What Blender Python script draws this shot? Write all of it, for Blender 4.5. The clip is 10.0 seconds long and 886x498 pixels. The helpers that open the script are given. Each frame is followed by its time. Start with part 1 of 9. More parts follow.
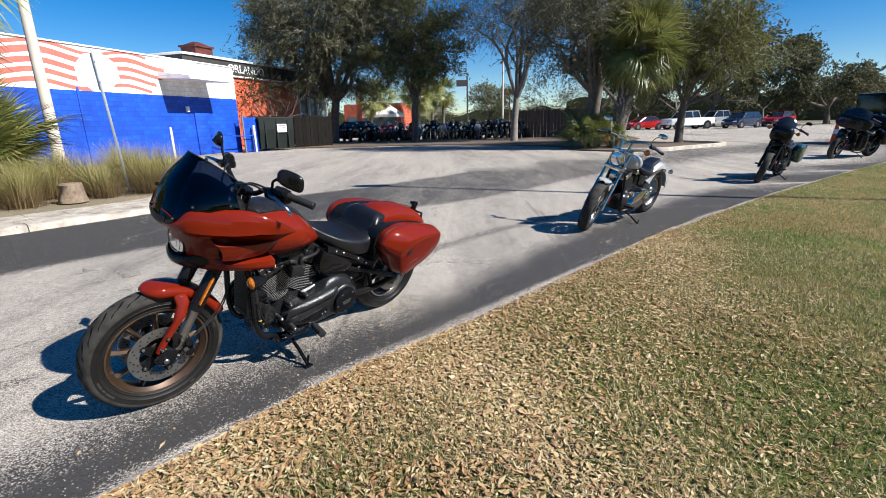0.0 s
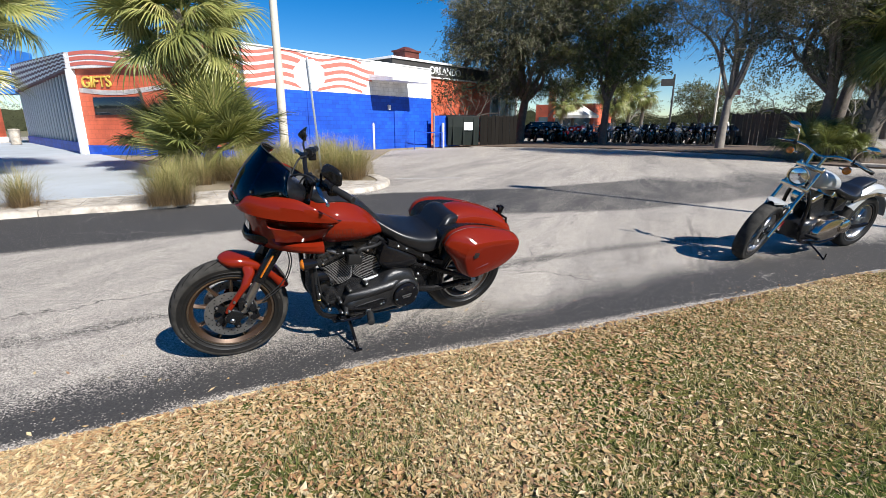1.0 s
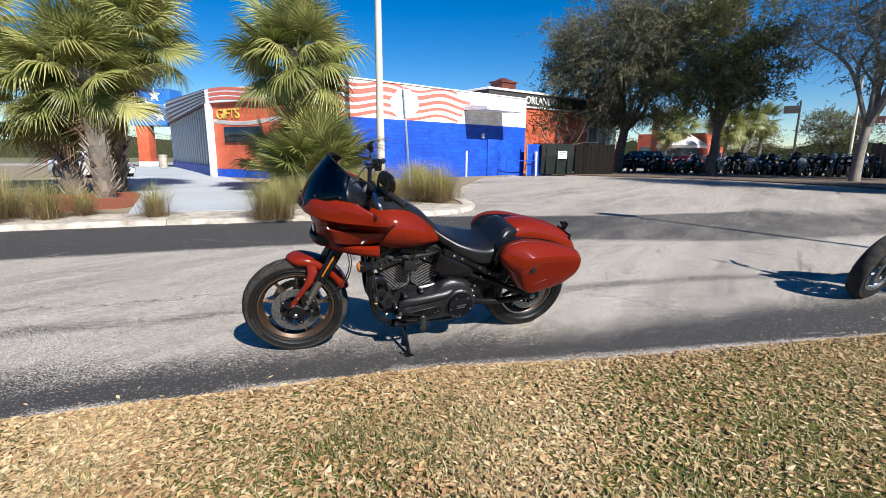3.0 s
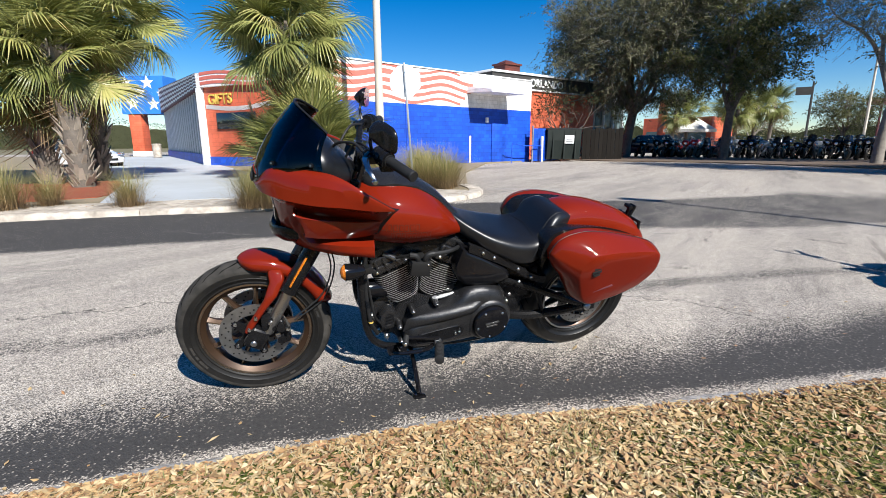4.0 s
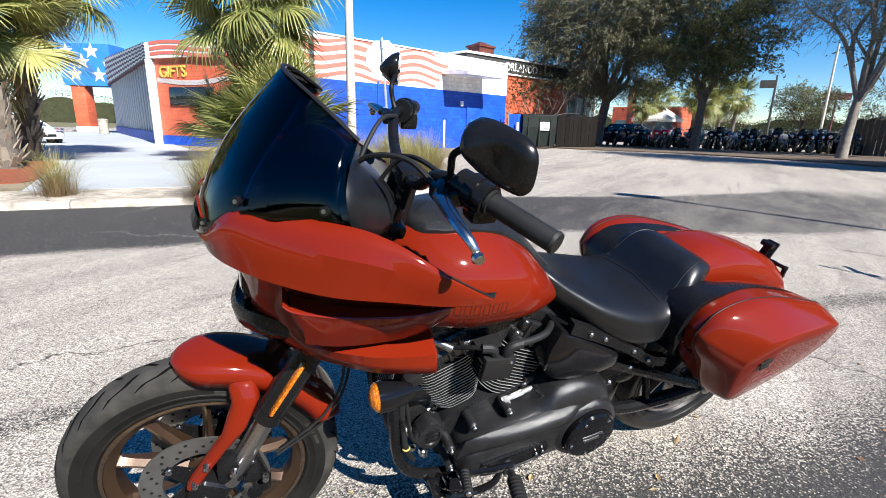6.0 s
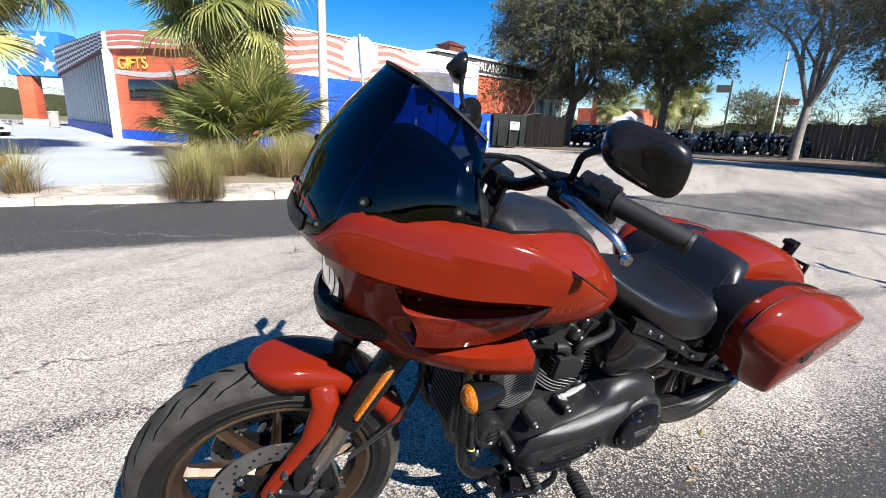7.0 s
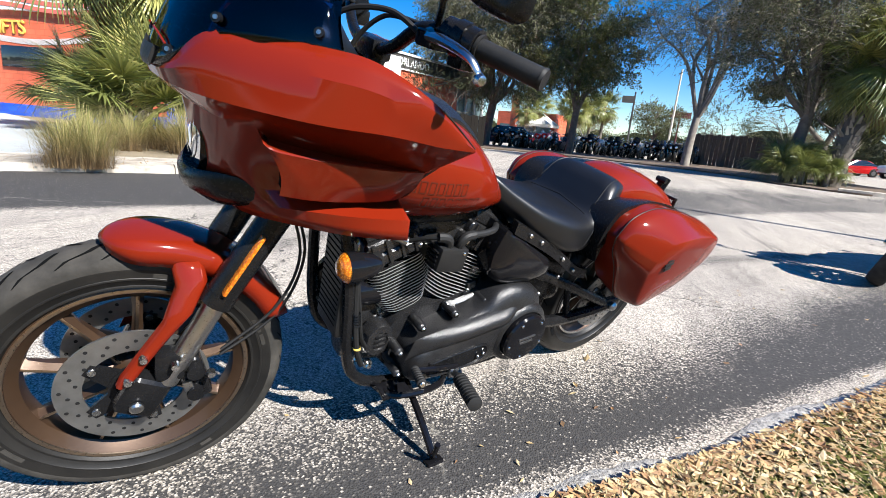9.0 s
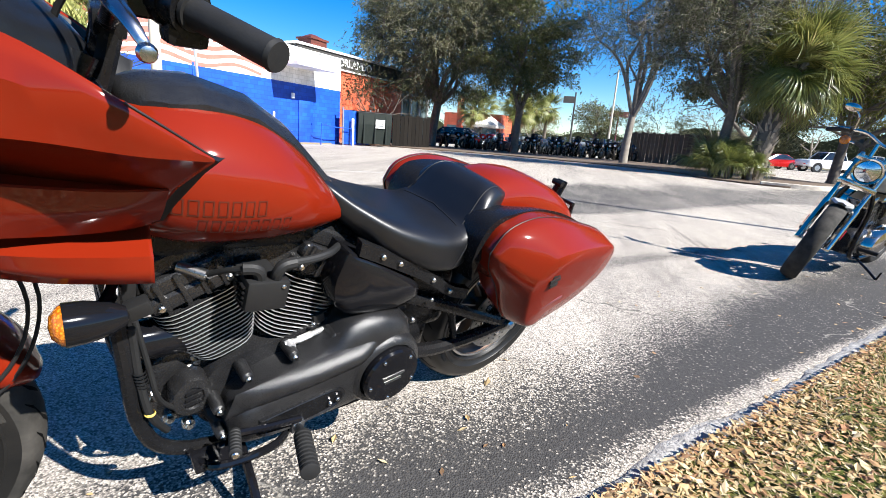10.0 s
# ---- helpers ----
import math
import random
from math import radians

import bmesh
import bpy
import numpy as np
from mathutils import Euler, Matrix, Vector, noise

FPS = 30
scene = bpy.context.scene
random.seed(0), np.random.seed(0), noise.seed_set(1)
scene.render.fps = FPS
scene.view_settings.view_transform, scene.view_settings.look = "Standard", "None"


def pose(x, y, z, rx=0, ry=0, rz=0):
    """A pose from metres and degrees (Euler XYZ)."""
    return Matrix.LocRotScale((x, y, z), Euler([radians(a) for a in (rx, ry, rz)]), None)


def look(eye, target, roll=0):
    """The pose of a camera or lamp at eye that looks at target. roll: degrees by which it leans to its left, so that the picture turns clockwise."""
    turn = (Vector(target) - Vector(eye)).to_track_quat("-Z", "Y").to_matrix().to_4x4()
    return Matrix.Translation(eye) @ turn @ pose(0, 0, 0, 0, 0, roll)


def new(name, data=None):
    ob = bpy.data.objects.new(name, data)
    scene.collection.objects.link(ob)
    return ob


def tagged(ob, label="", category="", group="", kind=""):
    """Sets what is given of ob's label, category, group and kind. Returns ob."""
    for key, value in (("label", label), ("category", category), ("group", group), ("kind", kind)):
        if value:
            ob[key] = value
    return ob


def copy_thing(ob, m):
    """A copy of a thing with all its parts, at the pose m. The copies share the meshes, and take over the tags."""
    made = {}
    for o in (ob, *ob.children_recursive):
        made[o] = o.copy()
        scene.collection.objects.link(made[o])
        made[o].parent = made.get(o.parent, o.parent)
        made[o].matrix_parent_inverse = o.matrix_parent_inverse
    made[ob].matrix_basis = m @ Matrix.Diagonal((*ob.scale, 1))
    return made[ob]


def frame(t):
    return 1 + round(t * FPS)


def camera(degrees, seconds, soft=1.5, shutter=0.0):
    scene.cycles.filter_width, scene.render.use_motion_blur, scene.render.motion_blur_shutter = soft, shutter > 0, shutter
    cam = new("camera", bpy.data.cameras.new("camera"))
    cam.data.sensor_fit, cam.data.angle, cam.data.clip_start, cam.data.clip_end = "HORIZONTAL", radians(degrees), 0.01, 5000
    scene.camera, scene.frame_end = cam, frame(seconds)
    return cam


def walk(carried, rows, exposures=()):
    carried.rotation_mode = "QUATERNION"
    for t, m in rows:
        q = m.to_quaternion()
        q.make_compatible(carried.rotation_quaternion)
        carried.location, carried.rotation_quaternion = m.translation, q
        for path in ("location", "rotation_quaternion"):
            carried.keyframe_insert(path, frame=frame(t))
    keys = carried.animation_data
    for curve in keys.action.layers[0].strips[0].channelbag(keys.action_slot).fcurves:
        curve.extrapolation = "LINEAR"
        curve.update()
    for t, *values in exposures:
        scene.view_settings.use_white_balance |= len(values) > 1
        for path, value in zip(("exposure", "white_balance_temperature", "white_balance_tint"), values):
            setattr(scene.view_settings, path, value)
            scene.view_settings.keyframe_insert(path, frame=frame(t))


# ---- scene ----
cam = camera(86.4, 10.0, 0.6)
PATH = [
    (0, (0.021, 0.304, 1.403), (-0.04, 2.235, 0.884), -1.5),
    (0.5, (0.407, 0.451, 1.428), (-0.002, 2.336, 0.903), -0.6),
    (1, (0.736, 0.551, 1.399), (-0.054, 2.316, 0.89), 0.0),
    (1.5, (0.944, 0.522, 1.391), (-0.033, 2.203, 0.925), 0.3),
    (2, (1.064, 0.495, 1.364), (-0.018, 2.124, 0.945), 0.5),
    (2.5, (1.082, 0.482, 1.35), (-0.048, 2.086, 0.964), 0.7),
    (4, (0.338, 1.321, 1.133), (-0.799, 2.907, 0.694), -0.2),
    (4.5, (0.043, 1.66, 1.103), (-1.066, 3.258, 0.636), 0.1),
    (5, (-0.154, 1.866, 1.115), (-1.249, 3.465, 0.621), 0.7),
    (6.5, (-0.587, 1.874, 1.213), (-1.528, 3.565, 0.71), 1.6),
    (7, (-0.694, 1.744, 1.189), (-1.578, 3.465, 0.682), 2.2),
    (7.5, (-0.745, 1.645, 1.113), (-1.597, 3.374, 0.579), 3.2),
    (8, (-0.724, 1.605, 1.011), (-1.536, 3.355, 0.48), 3.6),
    (8.5, (-0.659, 1.627, 0.937), (-1.392, 3.419, 0.435), 3.8),
    (9, (-0.562, 1.727, 0.928), (-1.147, 3.576, 0.438), 5.0),
    (9.5, (-0.445, 1.886, 0.944), (-0.905, 3.774, 0.469), 5.0),
    (10, (-0.356, 2.044, 0.947), (-0.755, 3.947, 0.479), 4.1),
]
walk(cam, [(t, look(eye, target, roll)) for t, eye, target, roll in PATH],
     [(0.0, 0.87), (1.5, 0.80), (2.5, 0.81), (4.0, 0.87), (5.0, 1.0), (6.5, 1.24), (8.0, 1.24), (9.0, 1.41), (10.0, 1.51)])


# ---- world, sun ----
SUN_AZ = Vector((0.93, -0.367, 0)).normalized()
SUN_EL = radians(39)
sun_dir = Vector((SUN_AZ.x * math.cos(SUN_EL), SUN_AZ.y * math.cos(SUN_EL), math.sin(SUN_EL)))
world = bpy.data.worlds.new("sky")
scene.world = world
world.use_nodes = True
wn = world.node_tree
wn.nodes.clear()
sky = wn.nodes.new("ShaderNodeTexSky")
sky.sky_type = "NISHITA"
sky.sun_disc = False
sky.sun_elevation = SUN_EL
sky.sun_rotation = math.atan2(SUN_AZ.x, SUN_AZ.y)
sky.altitude = 1000
sky.air_density = 1.0
sky.dust_density = 0.0
sky.ozone_density = 3.4
bg = wn.nodes.new("ShaderNodeBackground")
bg.inputs["Strength"].default_value = 0.068
wout = wn.nodes.new("ShaderNodeOutputWorld")
hsv = wn.nodes.new("ShaderNodeHueSaturation")
hsv.inputs["Hue"].default_value = 0.507
hsv.inputs["Saturation"].default_value = 1.48
wn.links.new(sky.outputs[0], hsv.inputs["Color"])
wn.links.new(hsv.outputs[0], bg.inputs[0])
wn.links.new(bg.outputs[0], wout.inputs[0])

sun_data = bpy.data.lights.new("sun", "SUN")
sun_data.energy = 5.0
sun_data.angle = radians(0.55)
sun_data.color = (1.0, 0.972, 0.93)
sun = new("sun", sun_data)
sun.matrix_world = look(sun_dir * 100, (0, 0, 0))


# ---- materials ----
def nodes_of(name):
    m = bpy.data.materials.new(name)
    m.use_nodes = True
    t = m.node_tree
    return m, t, t.nodes["Principled BSDF"]


def link(t, a, b):
    t.links.new(a, b)


def noise_node(t, scale, detail=4, rough=0.55, space="Object", stretch=None):
    c = t.nodes.new("ShaderNodeTexCoord")
    n = t.nodes.new("ShaderNodeTexNoise")
    n.inputs["Scale"].default_value = scale
    n.inputs["Detail"].default_value = detail
    n.inputs["Roughness"].default_value = rough
    src = c.outputs[space]
    if stretch:
        mp = t.nodes.new("ShaderNodeMapping")
        mp.inputs["Rotation"].default_value = (0, 0, stretch[3] if len(stretch) > 3 else 0)
        mp.inputs["Scale"].default_value = stretch[:3]
        link(t, src, mp.inputs[0])
        src = mp.outputs[0]
    link(t, src, n.inputs["Vector"])
    return n


def ramp_node(t, fac, stops):
    r = t.nodes.new("ShaderNodeValToRGB")
    e = r.color_ramp.elements
    while len(e) < len(stops):
        e.new(0.5)
    for el, (p, c) in zip(e, stops):
        el.position = p
        el.color = (*c, 1) if len(c) == 3 else c
    link(t, fac, r.inputs[0])
    return r


def mix_node(t, fac, a, b, mode="MIX"):
    m = t.nodes.new("ShaderNodeMix")
    m.data_type = "RGBA"
    m.blend_type = mode
    if hasattr(fac, "links"):
        link(t, fac, m.inputs[0])
    else:
        m.inputs[0].default_value = fac
    for sock, v in ((m.inputs[6], a), (m.inputs[7], b)):
        if hasattr(v, "links"):
            link(t, v, sock)
        else:
            sock.default_value = (*v, 1)
    return m.outputs[2]


def bump_to(t, bsdf, height, strength, dist=0.01):
    b = t.nodes.new("ShaderNodeBump")
    b.inputs["Strength"].default_value = strength
    b.inputs["Distance"].default_value = dist
    link(t, height, b.inputs["Height"])
    link(t, b.outputs[0], bsdf.inputs["Normal"])


def plain(name, c1, c2=None, scale=6.0, rough=0.6, metal=0.0, bump=0.0, bscale=40.0, coat=0.0, rvar=0.1, dist=0.004, island=False, spec=0.5):
    """Two tones mixed by large and fine noise, varied roughness and a fine relief."""
    m, t, b = nodes_of(name)
    c2 = c2 or tuple(v * 0.75 for v in c1)
    n = noise_node(t, scale, 5, 0.6)
    r = ramp_node(t, n.outputs[0], [(0.3, c1), (0.72, c2)])
    col = r.outputs[0]
    if island:
        g = t.nodes.new("ShaderNodeNewGeometry")
        oi = t.nodes.new("ShaderNodeObjectInfo")
        ad = t.nodes.new("ShaderNodeMath")
        ad.operation = "ADD"
        link(t, g.outputs["Random Per Island"], ad.inputs[0])
        link(t, oi.outputs["Random"], ad.inputs[1])
        fr = t.nodes.new("ShaderNodeMath")
        fr.operation = "FRACT"
        link(t, ad.outputs[0], fr.inputs[0])
        rr = ramp_node(t, fr.outputs[0], [(0.0, tuple(v * 0.62 for v in c1)), (0.5, c1), (1.0, c2)])
        col = mix_node(t, 0.65, col, rr.outputs[0])
    link(t, col, b.inputs["Base Color"])
    n2 = noise_node(t, bscale, 4, 0.6)
    mr = t.nodes.new("ShaderNodeMapRange")
    mr.inputs["To Min"].default_value = max(0.02, rough - rvar)
    mr.inputs["To Max"].default_value = min(1, rough + rvar)
    link(t, n2.outputs[0], mr.inputs[0])
    link(t, mr.outputs[0], b.inputs["Roughness"])
    b.inputs["Metallic"].default_value = metal
    b.inputs["Coat Weight"].default_value = coat
    b.inputs["Coat Roughness"].default_value = 0.07
    b.inputs["Specular IOR Level"].default_value = spec
    if bump:
        bump_to(t, b, n2.outputs[0], bump, dist)
    return m


def leafy(name, stops, rough=0.5, trans=0.25, spec=0.4, foot=None, whole=0.0):
    """Leaves: a tone for each leaf, some light passing through."""
    m, t, b = nodes_of(name)
    g = t.nodes.new("ShaderNodeNewGeometry")
    pick = g.outputs["Random Per Island"]
    if whole:
        oi = t.nodes.new("ShaderNodeObjectInfo")
        mx = t.nodes.new("ShaderNodeMix")
        mx.inputs[0].default_value = whole
        link(t, pick, mx.inputs[2])
        link(t, oi.outputs["Random"], mx.inputs[3])
        pick = mx.outputs[0]
    r = ramp_node(t, pick, stops)
    n = noise_node(t, 0.6, 3)
    col = mix_node(t, 0.35, r.outputs[0], ramp_node(t, n.outputs[0], [(0.3, stops[0][1]), (0.7, stops[-1][1])]).outputs[0])
    if foot:
        tc = t.nodes.new("ShaderNodeTexCoord")
        sx = t.nodes.new("ShaderNodeSeparateXYZ")
        link(t, tc.outputs["Object"], sx.inputs[0])
        fr = ramp_node(t, sx.outputs[2], [(0.12, (0, 0, 0)), (0.62, (1, 1, 1))])
        dry = ramp_node(t, g.outputs["Random Per Island"], [(0.0, tuple(v * 0.45 for v in foot)), (0.6, foot), (1.0, tuple(v * 1.5 for v in foot))])
        col = mix_node(t, fr.outputs[0], dry.outputs[0], col)
    link(t, col, b.inputs["Base Color"])
    b.inputs["Roughness"].default_value = rough
    b.inputs["Specular IOR Level"].default_value = spec
    tr = t.nodes.new("ShaderNodeBsdfTranslucent")
    link(t, col, tr.inputs[0])
    mx = t.nodes.new("ShaderNodeMixShader")
    mx.inputs[0].default_value = trans
    link(t, b.outputs[0], mx.inputs[1])
    link(t, tr.outputs[0], mx.inputs[2])
    link(t, mx.outputs[0], t.nodes["Material Output"].inputs[0])
    return m


def asphalt():
    """Worn aggregate asphalt: pale stones in a grey binder; the 'seal' attribute lays patchy black sealcoat over it."""
    m, t, b = nodes_of("asphalt")
    c = t.nodes.new("ShaderNodeTexCoord")
    v = t.nodes.new("ShaderNodeTexVoronoi")
    v.inputs["Scale"].default_value = 165
    link(t, c.outputs["Object"], v.inputs["Vector"])
    stone = t.nodes.new("ShaderNodeSeparateColor")
    link(t, v.outputs["Color"], stone.inputs[0])
    sr = ramp_node(t, stone.outputs[0], [(0.0, (0.12, 0.114, 0.106)), (0.2, (0.32, 0.30, 0.282)), (0.5, (0.50, 0.47, 0.445)), (0.8, (0.60, 0.567, 0.535)), (1.0, (0.69, 0.655, 0.62))])
    gap = ramp_node(t, v.outputs["Distance"], [(0.4, (1, 1, 1)), (0.72, (0.5, 0.5, 0.5))])
    pale = mix_node(t, 1.0, sr.outputs[0], gap.outputs[0], "MULTIPLY")
    # mottling at a hand's width and at a lane's width
    mot = noise_node(t, 9.0, 8, 0.75)
    mo = ramp_node(t, mot.outputs[0], [(0.32, (0.7, 0.7, 0.71)), (0.44, (0.97, 0.97, 0.97)), (0.65, (1.1, 1.1, 1.09))])
    pale = mix_node(t, 1.0, pale, mo.outputs[0], "MULTIPLY")
    big = noise_node(t, 0.4, 10, 0.74, stretch=(1.2, 0.2, 1, 0.78))
    tone = ramp_node(t, big.outputs[0], [(0.34, (0.46, 0.46, 0.47)), (0.43, (0.80, 0.80, 0.80)), (0.52, (1.0, 1.0, 0.99)), (0.66, (1.16, 1.15, 1.12))])
    pale = mix_node(t, 1.0, pale, tone.outputs[0], "MULTIPLY")
    # long tyre-worn streaks along the lanes
    st = noise_node(t, 1.0, 10, 0.74, stretch=(3.2, 0.16, 1, 0.70))
    sk = ramp_node(t, st.outputs[0], [(0.33, (0.42, 0.42, 0.43)), (0.42, (0.93, 0.93, 0.93)), (0.6, (1.04, 1.04, 1.03)), (0.72, (0.8, 0.8, 0.8))])
    pale = mix_node(t, 1.0, pale, sk.outputs[0], "MULTIPLY")
    # black seal, worn off the tops of the stones
    at = t.nodes.new("ShaderNodeAttribute")
    at.attribute_name = "seal"
    n = noise_node(t, 1.1, 9, 0.7, stretch=(2.2, 0.5, 1, 0.70))
    nf = noise_node(t, 60, 3, 0.7)
    s1 = t.nodes.new("ShaderNodeMath")
    s1.operation = "MULTIPLY_ADD"
    link(t, n.outputs[0], s1.inputs[0])
    s1.inputs[1].default_value = 0.95
    s1.inputs[2].default_value = -0.475
    s2 = t.nodes.new("ShaderNodeMath")
    s2.operation = "ADD"
    link(t, s1.outputs[0], s2.inputs[0])
    link(t, at.outputs["Fac"], s2.inputs[1])
    s3 = t.nodes.new("ShaderNodeMath")
    s3.operation = "MULTIPLY_ADD"
    link(t, stone.outputs[1], s3.inputs[0])
    s3.inputs[1].default_value = -0.72
    link(t, s2.outputs[0], s3.inputs[2])
    mask = ramp_node(t, s3.outputs[0], [(0.02, (0, 0, 0)), (0.22, (1, 1, 1))])
    # a few stones stay bare even where the seal is whole
    bare = ramp_node(t, stone.outputs[2], [(0.945, (1, 1, 1)), (0.985, (0.35, 0.35, 0.35))])
    worn = mix_node(t, 1.0, mask.outputs[0], bare.outputs[0], "MULTIPLY")
    dark = ramp_node(t, nf.outputs[0], [(0.3, (0.026, 0.026, 0.028)), (0.7, (0.055, 0.055, 0.057))])
    col = mix_node(t, worn, pale, dark.outputs[0])
    # hairline cracks
    cv = t.nodes.new("ShaderNodeTexVoronoi")
    cv.feature = "DISTANCE_TO_EDGE"
    cv.inputs["Scale"].default_value = 0.33
    wob = noise_node(t, 1.6, 5, 0.65)
    va = t.nodes.new("ShaderNodeVectorMath")
    va.operation = "MULTIPLY_ADD"
    link(t, wob.outputs["Color"], va.inputs[0])
    va.inputs[1].default_value = (0.9, 0.9, 0.9)
    link(t, c.outputs["Object"], va.inputs[2])
    link(t, va.outputs[0], cv.inputs["Vector"])
    cr = ramp_node(t, cv.outputs["Distance"], [(0.0012, (1, 1, 1)), (0.0028, (0, 0, 0))])
    br = noise_node(t, 0.8, 2)
    brk = ramp_node(t, br.outputs[0], [(0.44, (0, 0, 0)), (0.5, (1, 1, 1))])
    crack = mix_node(t, 1.0, cr.outputs[0], brk.outputs[0], "MULTIPLY")
    col = mix_node(t, crack, col, mix_node(t, mask.outputs[0], (0.03, 0.03, 0.03), (0.24, 0.235, 0.22)))
    link(t, mix_node(t, 1.0, col, (1.0, 0.95, 0.87), "MULTIPLY"), b.inputs["Base Color"])
    b.inputs["Roughness"].default_value = 0.86
    b.inputs["Specular IOR Level"].default_value = 0.35
    bump_to(t, b, v.outputs["Distance"], 0.55, 0.006)
    return m


def turf():
    """Winter turf: straw, earth and green worked together at several sizes."""
    m, t, b = nodes_of("dry_turf")
    fine = noise_node(t, 38, 5, 0.75)
    mid = noise_node(t, 5.5, 5, 0.7)
    big = noise_node(t, 0.7, 4, 0.6)
    f = ramp_node(t, fine.outputs[0], [(0.34, (0.055, 0.044, 0.021)), (0.46, (0.13, 0.105, 0.048)), (0.56, (0.26, 0.21, 0.10)), (0.68, (0.50, 0.41, 0.24))])
    g = ramp_node(t, mid.outputs[0], [(0.36, (0.05, 0.085, 0.016)), (0.48, (0.10, 0.12, 0.03)), (0.56, (0.15, 0.135, 0.047)), (0.68, (0.22, 0.16, 0.075))])
    col = mix_node(t, 0.58, f.outputs[0], g.outputs[0])
    w = ramp_node(t, big.outputs[0], [(0.4, (0.66, 0.88, 0.5)), (0.58, (1.2, 1.02, 0.92))])
    link(t, mix_node(t, 1.0, col, w.outputs[0], "MULTIPLY"), b.inputs["Base Color"])
    b.inputs["Roughness"].default_value = 0.95
    b.inputs["Specular IOR Level"].default_value = 0.15
    bump_to(t, b, fine.outputs[0], 0.9, 0.03)
    return m


MAT = {}


def build_materials():
    P = plain
    MAT["red"] = P("red_paint", (0.152, 0.0108, 0.0026), (0.132, 0.0092, 0.0022), 3, 0.55, 0.0, 0.0, 300, 0.6, 0.05, spec=0.03)
    MAT["gloss"] = P("gloss_black", (0.004, 0.004, 0.005), (0.007, 0.007, 0.008), 8, 0.08, 0.0, 0.0, 60, 0.0, 0.03, spec=0.3)
    MAT["satin"] = P("satin_black", (0.005, 0.005, 0.0055), (0.009, 0.009, 0.0095), 12, 0.26, 0.0, 0.03, 120, 0, 0.08, spec=0.24)
    MAT["wrinkle"] = P("wrinkle_black", (0.008, 0.008, 0.0086), (0.015, 0.015, 0.0155), 30, 0.3, 0.0, 0.5, 420, 0, 0.14, 0.002, spec=0.48)
    MAT["engine"] = P("engine_black", (0.008, 0.008, 0.0088), (0.017, 0.0168, 0.0168), 14, 0.26, 0.0, 0.3, 260, 0, 0.12, 0.002, spec=0.5)
    # painted shade of tread grooves and scoop mouth; also the cooler fins' black
    MAT["groove"] = P("shade_and_fin_black", (0.004, 0.004, 0.004), (0.006, 0.006, 0.006), 20, 0.95, spec=0.05)
    MAT["tread"] = P("dusty_tread", (0.014, 0.0135, 0.012), (0.058, 0.053, 0.046), 11, 0.8, 0, 0.15, 220, 0, 0.1, 0.002, spec=0.2)
    MAT["rubber"] = P("tyre_rubber", (0.006, 0.0058, 0.0055), (0.015, 0.0138, 0.0122), 9, 0.5, 0, 0.12, 220, 0, 0.12, 0.002, spec=0.3)
    MAT["darkrubber"] = P("clean_black_rubber", (0.0035, 0.0035, 0.0035), (0.007, 0.0068, 0.0065), 9, 0.42, 0, 0.1, 220, 0, 0.1, 0.002, spec=0.3)
    MAT["grip"] = P("grip_rubber", (0.008, 0.008, 0.008), (0.014, 0.014, 0.014), 20, 0.6, 0, 0.1, 200, spec=0.3)
    MAT["leather"] = P("seat_vinyl", (0.0045, 0.0048, 0.0058), (0.0075, 0.008, 0.0095), 6, 0.36, 0, 0.2, 520, 0, 0.06, 0.0012, spec=0.5)
    MAT["chrome"] = P("chrome", (0.66, 0.58, 0.49), (0.58, 0.51, 0.43), 6, 0.14, 1.0, 0, 80, 0, 0.04)
    MAT["satinchrome"] = P("satin_chrome", (0.46, 0.47, 0.49), (0.38, 0.39, 0.41), 6, 0.24, 1.0, 0, 80, 0, 0.05)
    MAT["steel"] = P("brushed_steel", (0.46, 0.46, 0.46), (0.36, 0.36, 0.36), 20, 0.3, 1.0, 0.05, 300, 0, 0.1)
    MAT["disc"] = P("brake_disc_steel", (0.33, 0.325, 0.31), (0.22, 0.215, 0.205), 18, 0.42, 0.9, 0.06, 260, 0, 0.1)
    MAT["bronze"] = P("bronze_wheel", (0.062, 0.034, 0.018), (0.045, 0.025, 0.014), 9, 0.42, 0.5, 0.04, 160, 0.15, 0.08)
    MAT["bronze_edge"] = P("machined_bronze", (0.42, 0.33, 0.25), (0.34, 0.26, 0.19), 9, 0.3, 1.0, 0, 160)
    MAT["finedge"] = P("machined_fin_edge", (0.52, 0.515, 0.51), (0.38, 0.38, 0.375), 20, 0.4, 0.6, 0, 200)
    MAT["bolt"] = P("zinc_bolt", (0.62, 0.62, 0.6), (0.5, 0.5, 0.49), 30, 0.25, 1.0, 0, 200)
    MAT["logo"] = P("logo_black", (0.07, 0.012, 0.006), (0.05, 0.01, 0.005), 20, 0.4)
    MAT["silver"] = P("silver_paint", (0.40, 0.41, 0.41), (0.34, 0.35, 0.35), 4, 0.4, 0.2, 0, 200, 0.5)
    MAT["white_paint"] = P("white_paint", (0.78, 0.78, 0.77), (0.68, 0.68, 0.66), 3, 0.35, 0, 0, 80, 0.5)
    MAT["concrete"] = P("concrete", (0.56, 0.50, 0.42), (0.22, 0.19, 0.15), 4.5, 0.9, 0, 0.7, 45, 0, 0.08, 0.008)
    MAT["walkpaint"] = P("pale_painted_concrete", (0.42, 0.45, 0.47), (0.33, 0.35, 0.36), 0.5, 0.8, 0, 0.2, 40)
